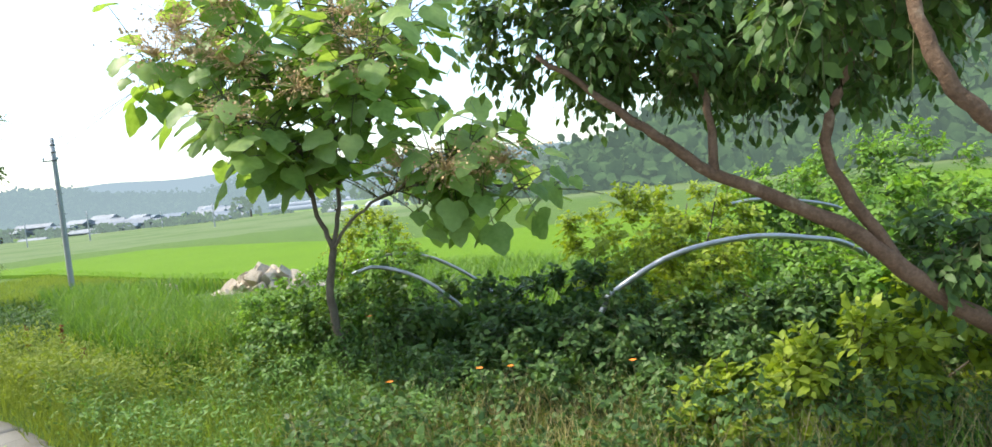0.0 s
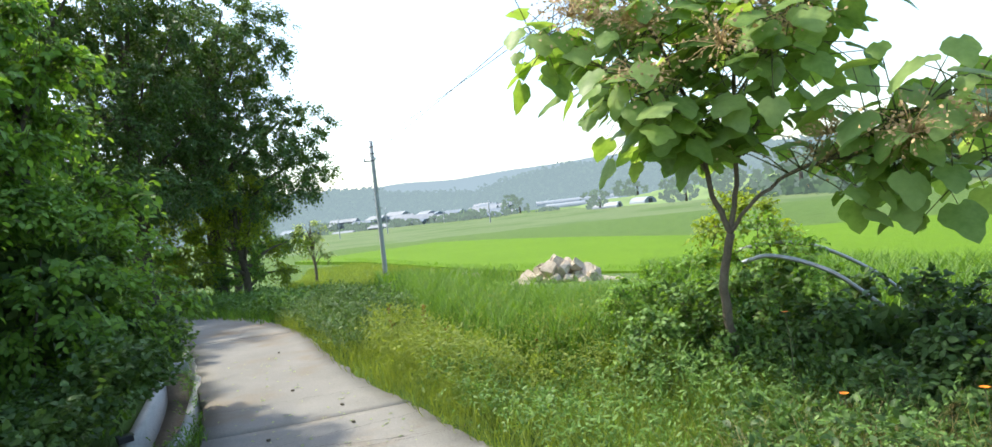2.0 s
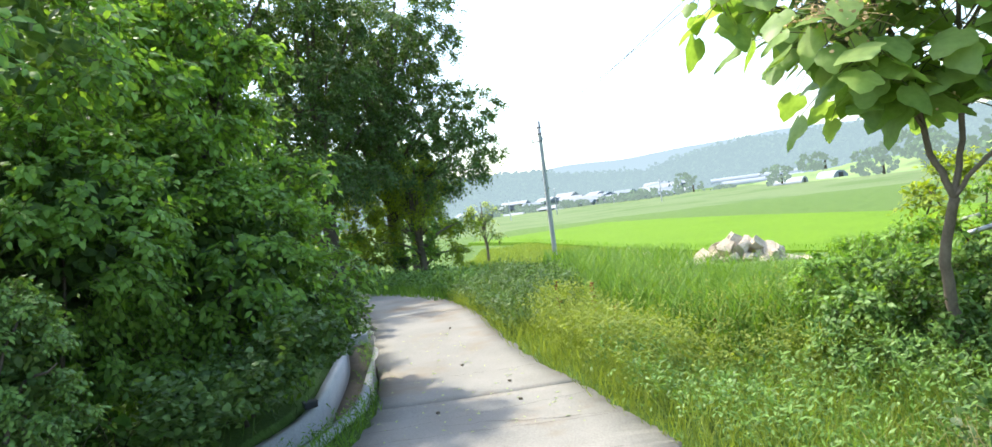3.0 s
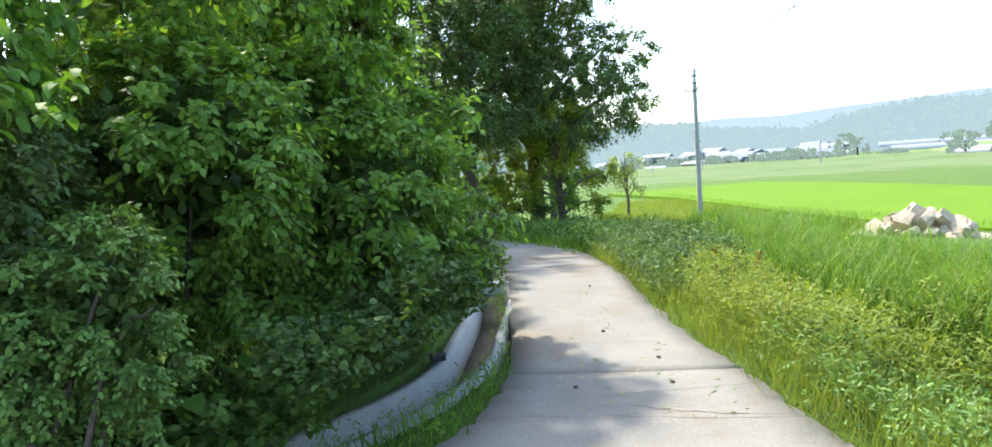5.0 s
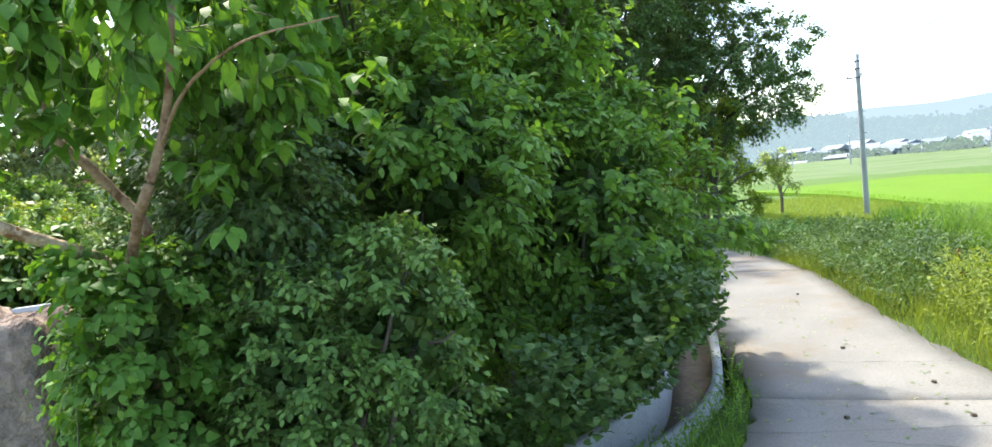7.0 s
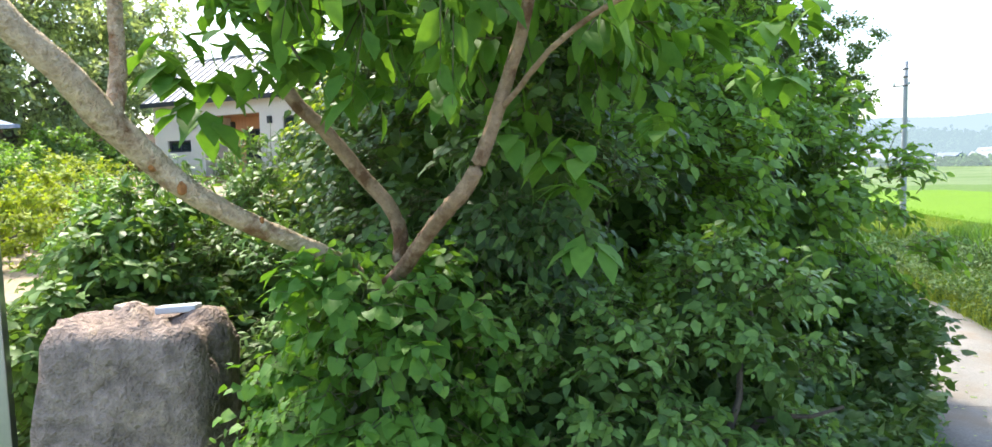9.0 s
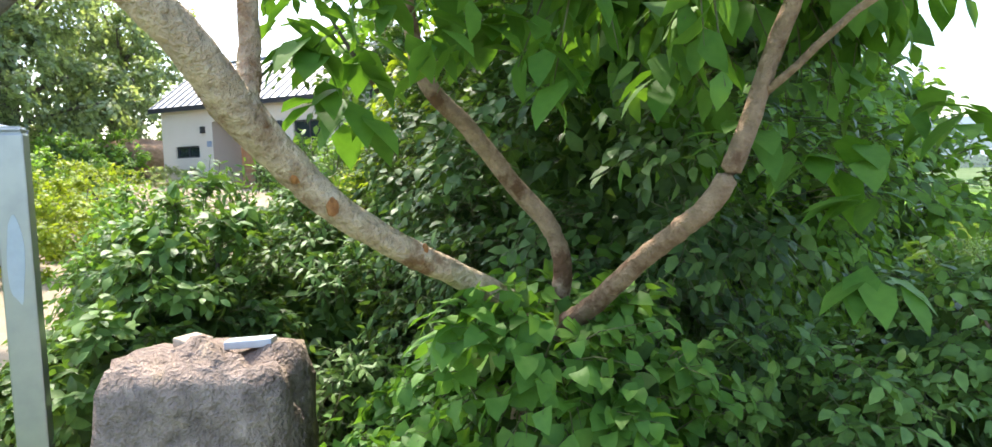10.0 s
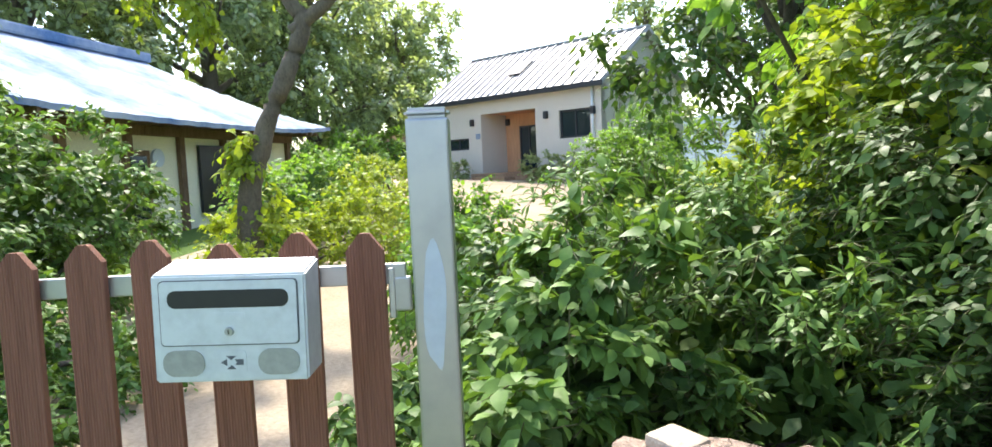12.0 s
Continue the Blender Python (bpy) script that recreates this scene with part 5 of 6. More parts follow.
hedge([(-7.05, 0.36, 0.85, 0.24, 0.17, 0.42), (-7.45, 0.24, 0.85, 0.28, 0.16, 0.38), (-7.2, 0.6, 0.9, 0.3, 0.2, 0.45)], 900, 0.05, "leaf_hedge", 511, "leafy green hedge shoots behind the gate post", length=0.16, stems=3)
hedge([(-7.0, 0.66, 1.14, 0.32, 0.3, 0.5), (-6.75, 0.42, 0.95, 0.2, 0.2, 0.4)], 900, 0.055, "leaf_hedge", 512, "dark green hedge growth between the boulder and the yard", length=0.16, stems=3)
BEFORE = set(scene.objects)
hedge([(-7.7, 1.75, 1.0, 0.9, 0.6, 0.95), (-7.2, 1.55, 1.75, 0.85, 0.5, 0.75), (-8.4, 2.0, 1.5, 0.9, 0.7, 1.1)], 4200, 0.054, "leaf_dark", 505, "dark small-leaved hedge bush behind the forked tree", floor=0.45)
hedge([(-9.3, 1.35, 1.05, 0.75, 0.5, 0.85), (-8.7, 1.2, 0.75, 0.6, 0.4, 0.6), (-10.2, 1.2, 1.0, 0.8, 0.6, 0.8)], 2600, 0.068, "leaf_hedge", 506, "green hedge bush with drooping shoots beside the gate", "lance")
# sunlight on the hedge top is put in with the yellow leaf colour
hedge([(-9.4, 2.6, 1.95, 1.0, 0.8, 1.0), (-10.6, 2.3, 1.25, 1.0, 0.7, 0.65), (-9.0, 1.9, 1.6, 0.7, 0.4, 0.6)], 1900, 0.08, "leaf_yellow", 507, "upper shoots of the hedge, coloured yellow-green as if sunlit")
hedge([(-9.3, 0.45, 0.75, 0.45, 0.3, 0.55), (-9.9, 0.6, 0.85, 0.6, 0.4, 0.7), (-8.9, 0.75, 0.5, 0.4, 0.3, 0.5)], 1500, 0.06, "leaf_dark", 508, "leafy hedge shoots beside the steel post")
shrub("creeper", "bright heart-leaved creeper climbing round the forked trunk", "creeper", [(-6.85, 0.95, 0.75, 0.5, 0.32, 0.62), (-7.3, 0.95, 0.6, 0.45, 0.32, 0.5), (-6.6, 0.95, 1.15, 0.3, 0.25, 0.32), (-6.95, 1.1, 1.15, 0.35, 0.3, 0.35), (-6.60, 0.78, 1.34, 0.17, 0.14, 0.16)], 1700, 6, 0.052, "leaf_vine", "heart", 0.22, 0.3, 509, 0.05, 3, "twig", 0.6, 0.45, stem_r=0.008)
shrub("bush", "grey-green small-leaved bush beside the forked tree", "bush", [(-6.45, 1.5, 0.75, 0.45, 0.32, 0.65), (-6.25, 1.95, 0.9, 0.38, 0.35, 0.7)], 1700, 7, 0.046, "leaf_hedge", "ovate", 0.18, 0.4, 510, 0.05, 4)

NEAR = {o for o in scene.objects if o not in BEFORE}

# forked tree beside the gate, set out in metres
def gate_corner(p):
    """A place of the gate corner's own drawing, in metres."""
    return tuple(PLAN @ GATE_CORNER @ Vector(p))


GATE_K = 0.695 * 1.3
forked = leafy_tree("forked_tree", "forked tree with flaking pale bark and drooping glossy leaves", (-7.1, 1.2, 0.55), [
    ([(-7.12, 1.22, 0.5), (-7.10, 1.20, 1.1), (-7.05, 1.12, 1.58), (-6.98, 1.03, 1.75), (-6.93, 1.01, 1.85)], [0.050, 0.044, 0.036, 0.033, 0.028]),
    ([(-6.925, 1.02, 1.86), (-6.897, 0.966, 1.90), (-6.866, 0.81, 1.98), (-6.856, 0.70, 2.035), (-6.848, 0.58, 2.112), (-6.858, 0.525, 2.168), (-6.83, 0.43, 2.262), (-6.80, 0.36, 2.345), (-6.79, 0.26, 2.45), (-6.80, 0.10, 2.68)], [0.022, 0.0245, 0.024, 0.0245, 0.026, 0.029, 0.033, 0.030, 0.028, 0.022]),
    ([(-6.835, 0.44, 2.25), (-6.865, 0.465, 2.36), (-6.88, 0.47, 2.52), (-6.87, 0.46, 2.8)], [0.022, 0.017, 0.015, 0.010]),
    ([(-6.95, 1.06, 1.77), (-6.86, 1.09, 1.84), (-6.773, 1.083, 1.894), (-6.66, 1.085, 1.985), (-6.56, 1.088, 2.055), (-6.505, 1.10, 2.105), (-6.475, 1.13, 2.19), (-6.45, 1.17, 2.32), (-6.40, 1.20, 2.5), (-6.36, 1.25, 2.9)], [0.026, 0.023, 0.0205, 0.019, 0.019, 0.019, 0.017, 0.0155, 0.014, 0.008]),
    ([(-7.02, 1.12, 1.66), (-6.98, 1.19, 1.95), (-7.06, 1.094, 2.15), (-7.10, 1.01, 2.27), (-7.134, 0.931, 2.376), (-7.15, 0.90, 2.6)], [0.026, 0.022, 0.021, 0.020, 0.021, 0.012]),
    ([(-6.455, 1.16, 2.27), (-6.25, 1.2, 2.42), (-5.95, 1.3, 2.52), (-5.7, 1.5, 2.55)], [0.007, 0.006, 0.004, 0.002]),
], [tuple(gate_corner(c)) + tuple(GATE_K * r for r in rad) for c, rad in (((-6.35, 0.95, 2.3), (0.6, 0.45, 0.34)), ((-5.9, 1.1, 2.45), (0.5, 0.4, 0.28)), ((-6.6, 0.55, 2.45), (0.45, 0.45, 0.28)), ((-6.7, 1.5, 2.3), (0.7, 0.45, 0.5)), ((-8.2, 1.2, 2.85), (1.0, 0.6, 0.35)), ((-7.4, 1.7, 2.9), (0.9, 0.6, 0.4)))],
    1000, 6, 0.088, "leaf_dogwood", "bark_pale", "ovate", 0.22, 0.45, 302, 0.95, 0.3, 12, None, 0.02, "", 0.0008, {3: "bark_brown", 4: "bark_brown", 5: "bark_brown"})

# rusty scars where twigs were lost, and the pale broken end of the main limb
for x, y, z, size in ((-6.826, 0.566, 2.115, 0.013), (-6.838, 0.515, 2.172, 0.016), (-6.84, 0.74, 2.03, 0.008)):
    bm = bmesh.new()
    bmesh.ops.create_icosphere(bm, subdivisions=2, radius=size)
    for v in bm.verts:
        v.co += v.co.normalized() * size * 0.3 * noise.noise(v.co * 90)
        v.co = Vector((v.co.x * 0.55, v.co.y * 0.8, v.co.z * 1.3))
    bmesh.ops.translate(bm, vec=Vector((x, y, z)) - forked.matrix_basis.translation, verts=bm.verts)
    part("scar", bm, M["scar"], forked, "rusty brown knot scar", True)


def leaf_whorl(c, n, seed, size=0.085):
    """A hanging tuft of leaves on a drooping twig."""
    rng = np.random.default_rng(seed)
    a = rng.uniform(0, 6.28, n)
    way = unit(np.stack([np.cos(a) * 0.8, np.sin(a) * 0.8, -rng.uniform(-0.1, 0.9, n)], 1))
    nor = unit(np.stack([np.cos(a), np.sin(a), np.full(n, 0.8)], 1))
    P = np.array(c) + rng.normal(0, 0.02, (n, 3))
    return lay(SHAPES["ovate"], P, way, nor, size * rng.uniform(0.75, 1.2, n))


def hanging_leaves():
    tufts = []
    for k, c in enumerate(((-6.62, 0.30, 1.97), (-6.62, 0.36, 1.94), (-6.69, 0.46, 1.94), (-6.63, 0.47, 2.03), (-6.49, 0.52, 1.93), (-6.51, 0.62, 1.97), (-6.50, 0.68, 2.01), (-6.40, 0.70, 1.93), (-6.45, 0.84, 1.93), (-6.50, 0.52, 2.03), (-6.60, 0.49, 2.10), (-6.58, 0.56, 2.11), (-6.67, 0.36, 2.04), (-6.67, 0.38, 1.86), (-6.67, 0.46, 1.83), (-6.53, 0.81, 2.13), (-6.36, 0.83, 2.03), (-6.27, 1.08, 1.78), (-6.21, 1.20, 1.73), (-6.12, 1.21, 1.74), (-6.05, 1.20, 1.50), (-6.12, 1.48, 1.83), (-6.01, 1.43, 1.81), (-5.97, 1.52, 2.03), (-5.98, 1.71, 1.94), (-5.89, 1.73, 1.91), (-5.85, 1.79, 2.09), (-5.94, 1.77, 2.07), (-6.09, 1.17, 1.64), (-6.37, 0.98, 1.91), (-6.34, 0.91, 2.03), (-6.58, 0.62, 1.44), (-6.60, 0.60, 1.40))):
        tufts.append(leaf_whorl(gate_corner(c), 6 + k % 3, 320 + k, 0.095))
    v, f = merge(tufts)
    base = np.array(forked.matrix_basis.translation)
    tagged(hang("leaf_tuft", mesh_of("leaf_tuft", v - base, f, M["leaf_dogwood"]), forked, "drooping glossy leaf tufts"), kind="stuff")


hanging_leaves()


# boulder at the gate
def boulder():
    bm = bmesh.new()
    bmesh.ops.create_icosphere(bm, subdivisions=4, radius=1.0)
    for v in bm.verts:
        c = v.co.normalized()
        # blocky, with a broken top and a sloping flank
        k = max(abs(c.x) / 0.95, abs(c.y) / 0.98, abs(c.z) / 0.9)
        p = c / k
        p = p * 0.93 + c * 0.07
        p = p + c * (noise.noise(c * 1.7) * 0.12 + noise.cell(c * 2.2) * 0.06 + noise.noise(c * 4.3) * 0.09 + noise.noise(c * 11.0) * 0.03)
        v.co = Vector((p.x * 0.36 * (1.0 - 0.22 * max(0, p.z)), p.y * 0.33 * (1.0 - 0.12 * p.z), p.z * 0.52))
    bmesh.ops.transform(bm, matrix=pose(-7.98, 0.42, 0.64, 0, 0, -28), verts=bm.verts)
    solo("boulder", bm, M["boulder"], "big rough brown-grey boulder with a broken flat top", "boulder", smooth=True)


boulder()
bm = box_bm(0.09, 0.17, 0.03, (0, 0, 0), 0.006)
bmesh.ops.transform(bm, matrix=pose(-8.0, 0.56, 1.115, 2, -3, -30), verts=bm.verts)
solo("pale_slab", bm, M["weld"], "small pale bluish slab lying on the boulder", "slab")
bm = box_bm(0.12, 0.10, 0.05, (0, 0, 0), 0.01)
bmesh.ops.transform(bm, matrix=pose(-8.2, 0.40, 1.10, 2, 3, 20), verts=bm.verts)
solo("brick", bm, M["rock"], "worn tan brick lying behind the boulder top", "brick")


# ---------------------------------------------------------------- gate, post and letter box
gate_dir = Vector((-0.22, -0.71, 0)).normalized()
out_dir = Vector((gate_dir.y, -gate_dir.x, 0)) * -1          # towards the road
RZ = math.degrees(math.atan2(-gate_dir.y, -gate_dir.x))      # local +x runs from the yard side end to the post

picket_h = 1.40


def picket_mesh():
    """A grooved board with a clipped, pointed top."""
    w, t, h = 0.118, 0.026, picket_h
    bm = bmesh.new()
    n = 13
    cols = []
    for i in range(n * 2 + 1):
        x = -w / 2 + w * i / (2 * n)
        e = abs(x) / (w / 2)
        top = h - 0.055 * max(0.0, (e - 0.28) / 0.72)
        y = -t / 2 - (0.0028 if i % 2 else 0.0)
        cols.append((bm.verts.new((x, y, -0.3)), bm.verts.new((x, y, top - 0.06)), bm.verts.new((x, y, top)), bm.verts.new((x, t / 2, -0.3)), bm.verts.new((x, t / 2, top))))
    for a, b in zip(cols[:-1], cols[1:]):
        bm.faces.new((a[0], b[0], b[1], a[1]))
        bm.faces.new((a[1], b[1], b[2], a[2]))
        bm.faces.new((a[2], b[2], b[4], a[4]))
        bm.faces.new((a[4], b[4], b[3], a[3]))
        bm.faces.new((a[3], b[3], b[0], a[0]))
    for c in (cols[0], cols[-1]):
        bm.faces.new((c[0], c[1], c[2], c[4], c[3]))
    bmesh.ops.recalc_face_normals(bm, faces=bm.faces)
    me = bpy.data.meshes.new("picket")
    bm.to_mesh(me)
    bm.free()
    me.materials.append(M["picket"])
    return me


gate = thing("picket_gate", "brown-stained wooden picket gate with grooved boards on steel rails", "gate", (-6.87, 0.11, 0.656), RZ)
gate.matrix_basis = gate.matrix_basis @ Matrix.Scale(0.66, 4)
pm = picket_mesh()
for i in range(11):
    ob = hang("picket", pm, gate)
    ob.matrix_basis = pose(-0.2195 * i, 0.0, 0.014 * math.sin(i * 2.3), 0, 0.5 * math.sin(i * 1.7), 0)
part("upper_rail", box_bm(2.42, 0.03, 0.065, (-1.09, 0.032, 1.265), 0.004), M["stainless"], gate, "brushed steel rail")
part("lower_rail", box_bm(2.42, 0.03, 0.065, (-1.09, 0.032, 0.16), 0.004), M["stainless"], gate, "brushed steel rail")
hinge = part("hinge", box_bm(0.07, 0.03, 0.11, (0.10, 0.03, 1.20), 0.006), M["stainless"], gate, "steel hinge block")
part("hinge_pin", box_bm(0.02, 0.035, 0.16, (0.075, 0.025, 1.205), 0.004), M["galv"], hinge)

post = thing("gate_post", "square brushed stainless steel gate post with a pale patch", "post", (-6.83, 0.247, 0.52), RZ)
post.matrix_basis = post.matrix_basis @ Matrix.Scale(0.70, 4)
bm = box_bm(0.124, 0.10, 2.34, (0, 0, 0.67), 0.008)
part("shaft", bm, M["stainless"], post)
bm = bmesh.new()
bmesh.ops.create_cube(bm, size=1.0, matrix=Matrix.Translation((0, 0, 1.855)) @ Matrix.Diagonal((0.130, 0.106, 0.03, 1)))
bmesh.ops.bevel(bm, geom=bm.edges[:], offset=0.012, segments=3, affect="EDGES")
part("cap", bm, M["stainless"], post)
outline = [(-0.035 + 0.070 * (0.5 + 0.5 * math.cos(a)) * 0.95 + 0.004 * math.sin(a * 3), 1.30 + 0.19 * math.sin(a) * (1 + 0.06 * math.cos(a * 5))) for a in np.linspace(0, 6.283, 28, endpoint=False)]
bm = extrude_bm(outline, 0.0015)
bmesh.ops.translate(bm, vec=(0.0, -0.0525, 0), verts=bm.verts)
part("patch", bm, M["weld"], post, "pale dried paint patch")


def letter_box():
    """A sheet-metal letter box that hangs on the pickets: body with a sloping lid, flap with a slot, lock, inlays and a printed sign."""
    w, h, d = 0.43, 0.305, 0.16
    ob = thing("letter_box", "pale grey painted sheet-metal letter box hung on the pickets", "letter box", (-6.79, -0.14, 1.34), RZ)
    ob.matrix_basis = ob.matrix_basis @ Matrix.Scale(0.64, 4)
    M0 = pose(0, 0, 0, 0, 1.2, 0)
    bm = bmesh.new()
    prof = [(-d / 2, 0), (d / 2, 0), (d / 2, h + 0.025), (-d / 2, h)]
    f = bm.faces.new([bm.verts.new((-w / 2, y, z)) for y, z in prof])
    r = bmesh.ops.extrude_face_region(bm, geom=[f])
    bmesh.ops.translate(bm, vec=(w, 0, 0), verts=[v for v in r["geom"] if isinstance(v, bmesh.types.BMVert)])
    bmesh.ops.recalc_face_normals(bm, faces=bm.faces)
    bmesh.ops.bevel(bm, geom=bm.edges[:], offset=0.006, segments=2, affect="EDGES")
    bmesh.ops.transform(bm, matrix=M0, verts=bm.verts)
    body = part("body", bm, M["box"], ob)

    def rounded(x0, z0, x1, z1, r, y, thick, mat, name, parent, label="", seg=7):
        pts = []
        for cx, cz, a0 in ((x1 - r, z1 - r, 0), (x0 + r, z1 - r, 90), (x0 + r, z0 + r, 180), (x1 - r, z0 + r, 270)):
            for a in np.linspace(a0, a0 + 90, seg):
                pts.append((cx + r * math.cos(radians(a)), cz + r * math.sin(radians(a))))
        b = extrude_bm(pts, thick)
        bmesh.ops.translate(b, vec=(0, y - thick, 0), verts=b.verts)
        bmesh.ops.transform(b, matrix=M0, verts=b.verts)
        return part(name, b, M[mat], parent, label)

    y = -d / 2
    # dark gap line round the flap, then the flap
    rounded(-0.194, 0.104, 0.194, 0.290, 0.014, y + 0.0005, 0.002, "mark", "flap_gap", ob)
    flap = rounded(-0.190, 0.108, 0.190, 0.287, 0.012, y, 0.006, "box", "flap", ob)
    rounded(-0.168, 0.212, 0.168, 0.262, 0.022, y - 0.006, 0.0015, "dark", "slot", flap, "dark letter slot")
    rounded(-0.045, 0.176, 0.045, 0.198, 0.003, y - 0.006, 0.0015, "box", "name_plate", flap)
    for x in (-0.133, 0.133):
        rounded(x - 0.058, 0.018, x + 0.058, 0.092, 0.034, y, 0.003, "plaque", "inlay", ob, "grey-beige oval inlay")
    sign = rounded(-0.042, 0.022, 0.042, 0.090, 0.012, y, 0.002, "box", "sign_plate", ob)
    for pts in (((-0.030, 0.056), (-0.012, 0.066), (-0.012, 0.046)), ((-0.014, 0.074), (0.014, 0.074), (0.0, 0.062)), ((-0.014, 0.036), (0.014, 0.036), (0.0, 0.048)), ((0.010, 0.064), (0.034, 0.064), (0.034, 0.048), (0.010, 0.048), (0.016, 0.056))):
        b = extrude_bm(pts, 0.001)
        bmesh.ops.translate(b, vec=(0, y - 0.0035, 0), verts=b.verts)
        bmesh.ops.transform(b, matrix=M0, verts=b.verts)
        part("sign_mark", b, M["mark"], sign)
    b = bmesh.new()
    bmesh.ops.create_cone(b, cap_ends=True, segments=20, radius1=0.013, radius2=0.011, depth=0.010, matrix=pose(0, y - 0.009, 0.145, 90, 0, 0))
    bmesh.ops.transform(b, matrix=M0, verts=b.verts)
    lock = part("lock", b, M["galv"], flap, "round metal lock")
    b = box_bm(0.003, 0.003, 0.012, (0, y - 0.0145, 0.145))
    bmesh.ops.transform(b, matrix=M0, verts=b.verts)
    part("keyhole", b, M["dark"], lock)


letter_box()

# sandy yard and drive inside the gate
P = strip([(-6.4, -2.4), (-7.6, -2.5), (-10, -2.4), (-14, -0.9), (-18.5, 1.4), (-22, 2.6), (-27.5, 3.6)], [(-6.4, 0.1), (-7.6, 0.5), (-10, 1.3), (-14, 3.2), (-18.0, 6.0), (-21, 7.4), (-27.5, 5.4)], 0, 1, 60, 0.012, 14)
n, m = P.shape[:2]
F = [(i * m + j, i * m + j + 1, (i + 1) * m + j + 1, (i + 1) * m + j) for i in range(n - 1) for j in range(m - 1)]
tagged(new("pavement", mesh_of("pavement", P.reshape(-1, 3), np.array(F)[:, ::-1], M["sand"], True)), "bare pale sandy drive and yard", "yard", "", "structure")


# ---------------------------------------------------------------- the cream house
def cream_house():
    Lc, Rc = Vector((-33.73, 4.48, 1.45)), Vector((-26.88, 8.38, 1.45))
    L = (Rc - Lc).length
    rz = math.degrees(math.atan2(Rc.y - Lc.y, Rc.x - Lc.x))
    H, D, rise = 2.82, 4.7, 1.68
    ob = thing("house", "small cream-rendered house with a grey standing-seam gable roof", "house", Lc, rz)
    t = 0.22
    p0, p1, ph = 0.32 * L, 0.655 * L, 2.22      # porch recess
    w1 = (0.085 * L, 0.235 * L, 1.0, 1.42)
    w2 = (0.785 * L, 0.945 * L, 1.15, 2.05)

    def wall_front(x0, x1, z0, z1):
        if x1 - x0 > 0.01 and z1 - z0 > 0.01:
            part("wall_panel", box_bm(x1 - x0, t, z1 - z0, ((x0 + x1) / 2, t / 2, (z0 + z1) / 2)), M["stucco"], ob)
    xs = [0, w1[0], w1[1], p0, p1, w2[0], w2[1], L]
    wall_front(0, w1[0], -0.3, H)
    wall_front(w1[0], w1[1], -0.3, w1[2])
    wall_front(w1[0], w1[1], w1[3], H)
    wall_front(w1[1], p0, -0.3, H)
    wall_front(p0, p1, ph, H)
    wall_front(p1, w2[0], -0.3, H)
    wall_front(w2[0], w2[1], -0.3, w2[2])
    wall_front(w2[0], w2[1], w2[3], H)
    wall_front(w2[1], L, -0.3, H)
    # gable ends with a window opening in the right one
    for x, name in ((0, "wall_left"), (L - t, "wall_right")):
        b = bmesh.new()
        out = [(0, -0.3), (D, -0.3), (D, H), (D / 2, H + rise - 0.05), (0, H)]
        f = b.faces.new([b.verts.new((x, y + 0.001, z)) for y, z in out])
        r = bmesh.ops.extrude_face_region(b, geom=[f])
        bmesh.ops.translate(b, vec=(t, 0, 0), verts=[v for v in r["geom"] if isinstance(v, bmesh.types.BMVert)])
        bmesh.ops.recalc_face_normals(b, faces=b.faces)
        part(name, b, M["stucco"], ob)
    part("wall_back", box_bm(L, t, H + 0.3, (L / 2, D - t / 2, H / 2 - 0.15)), M["stucco"], ob)
    # porch recess
    part("porch_back", box_bm(p1 - p0 + 0.1, 0.12, ph + 0.2, ((p0 + p1) / 2, 1.35, ph / 2)), M["porch_wood"], ob, "warm brown timber cladding")
    part("porch_side", box_bm(0.08, 1.3 - t, ph + 0.2, (p0 - 0.045, (1.3 + t) / 2, ph / 2)), M["stucco"], ob)
    part("porch_side", box_bm(0.08, 1.3 - t, ph + 0.2, (p1 + 0.045, (1.3 + t) / 2, ph / 2)), M["porch_wood"], ob)
    part("porch_ceiling", box_bm(p1 - p0, 1.3 - t, 0.08, ((p0 + p1) / 2, (1.3 + t) / 2, ph + 0.045)), M["porch_wood"], ob)
    step = part("porch_step", box_bm(p1 - p0 + 0.1, 1.9, 0.28, ((p0 + p1) / 2, 0.40, -0.02), 0.02), M["redsoil"], ob, "reddish brick porch step")
    part("porch_step", box_bm(1.6, 0.5, 0.2, ((p0 + p1) / 2, -0.8, -0.10), 0.02), M["redsoil"], ob)

    def window(x0, x1, z0, z1, y, name="window", bars=1):
        b = bmesh.new()
        for a in ((x0, x0 + 0.06, z0, z1), (x1 - 0.06, x1, z0, z1), (x0 + 0.06, x1 - 0.06, z0, z0 + 0.06), (x0 + 0.06, x1 - 0.06, z1 - 0.06, z1)):
            box_bm(a[1] - a[0], 0.08, a[3] - a[2], ((a[0] + a[1]) / 2, y, (a[2] + a[3]) / 2), 0, b)
        for k in range(bars):
            x = x0 + (x1 - x0) * (k + 1) / (bars + 1)
            box_bm(0.05, 0.07, z1 - z0 - 0.12, (x, y, (z0 + z1) / 2), 0, b)
        wd = part(name, b, M["frame_dark"], ob)
        part("pane", box_bm(x1 - x0 - 0.1, 0.02, z1 - z0 - 0.1, ((x0 + x1) / 2, y + 0.01, (z0 + z1) / 2)), M["glass"], wd)
    window(*w1, 0.10)
    window(*w2, 0.10)
    window(p0 + 0.75, p1 - 0.02, 0.15, ph - 0.45, 1.25, "glass_door", 3)
    b = bmesh.new()
    # gable window
    window_y = D * 0.55
    gw = box_bm(0.05, 1.3, 0.62, (L + 0.012, window_y, H + 0.28), 0.005)
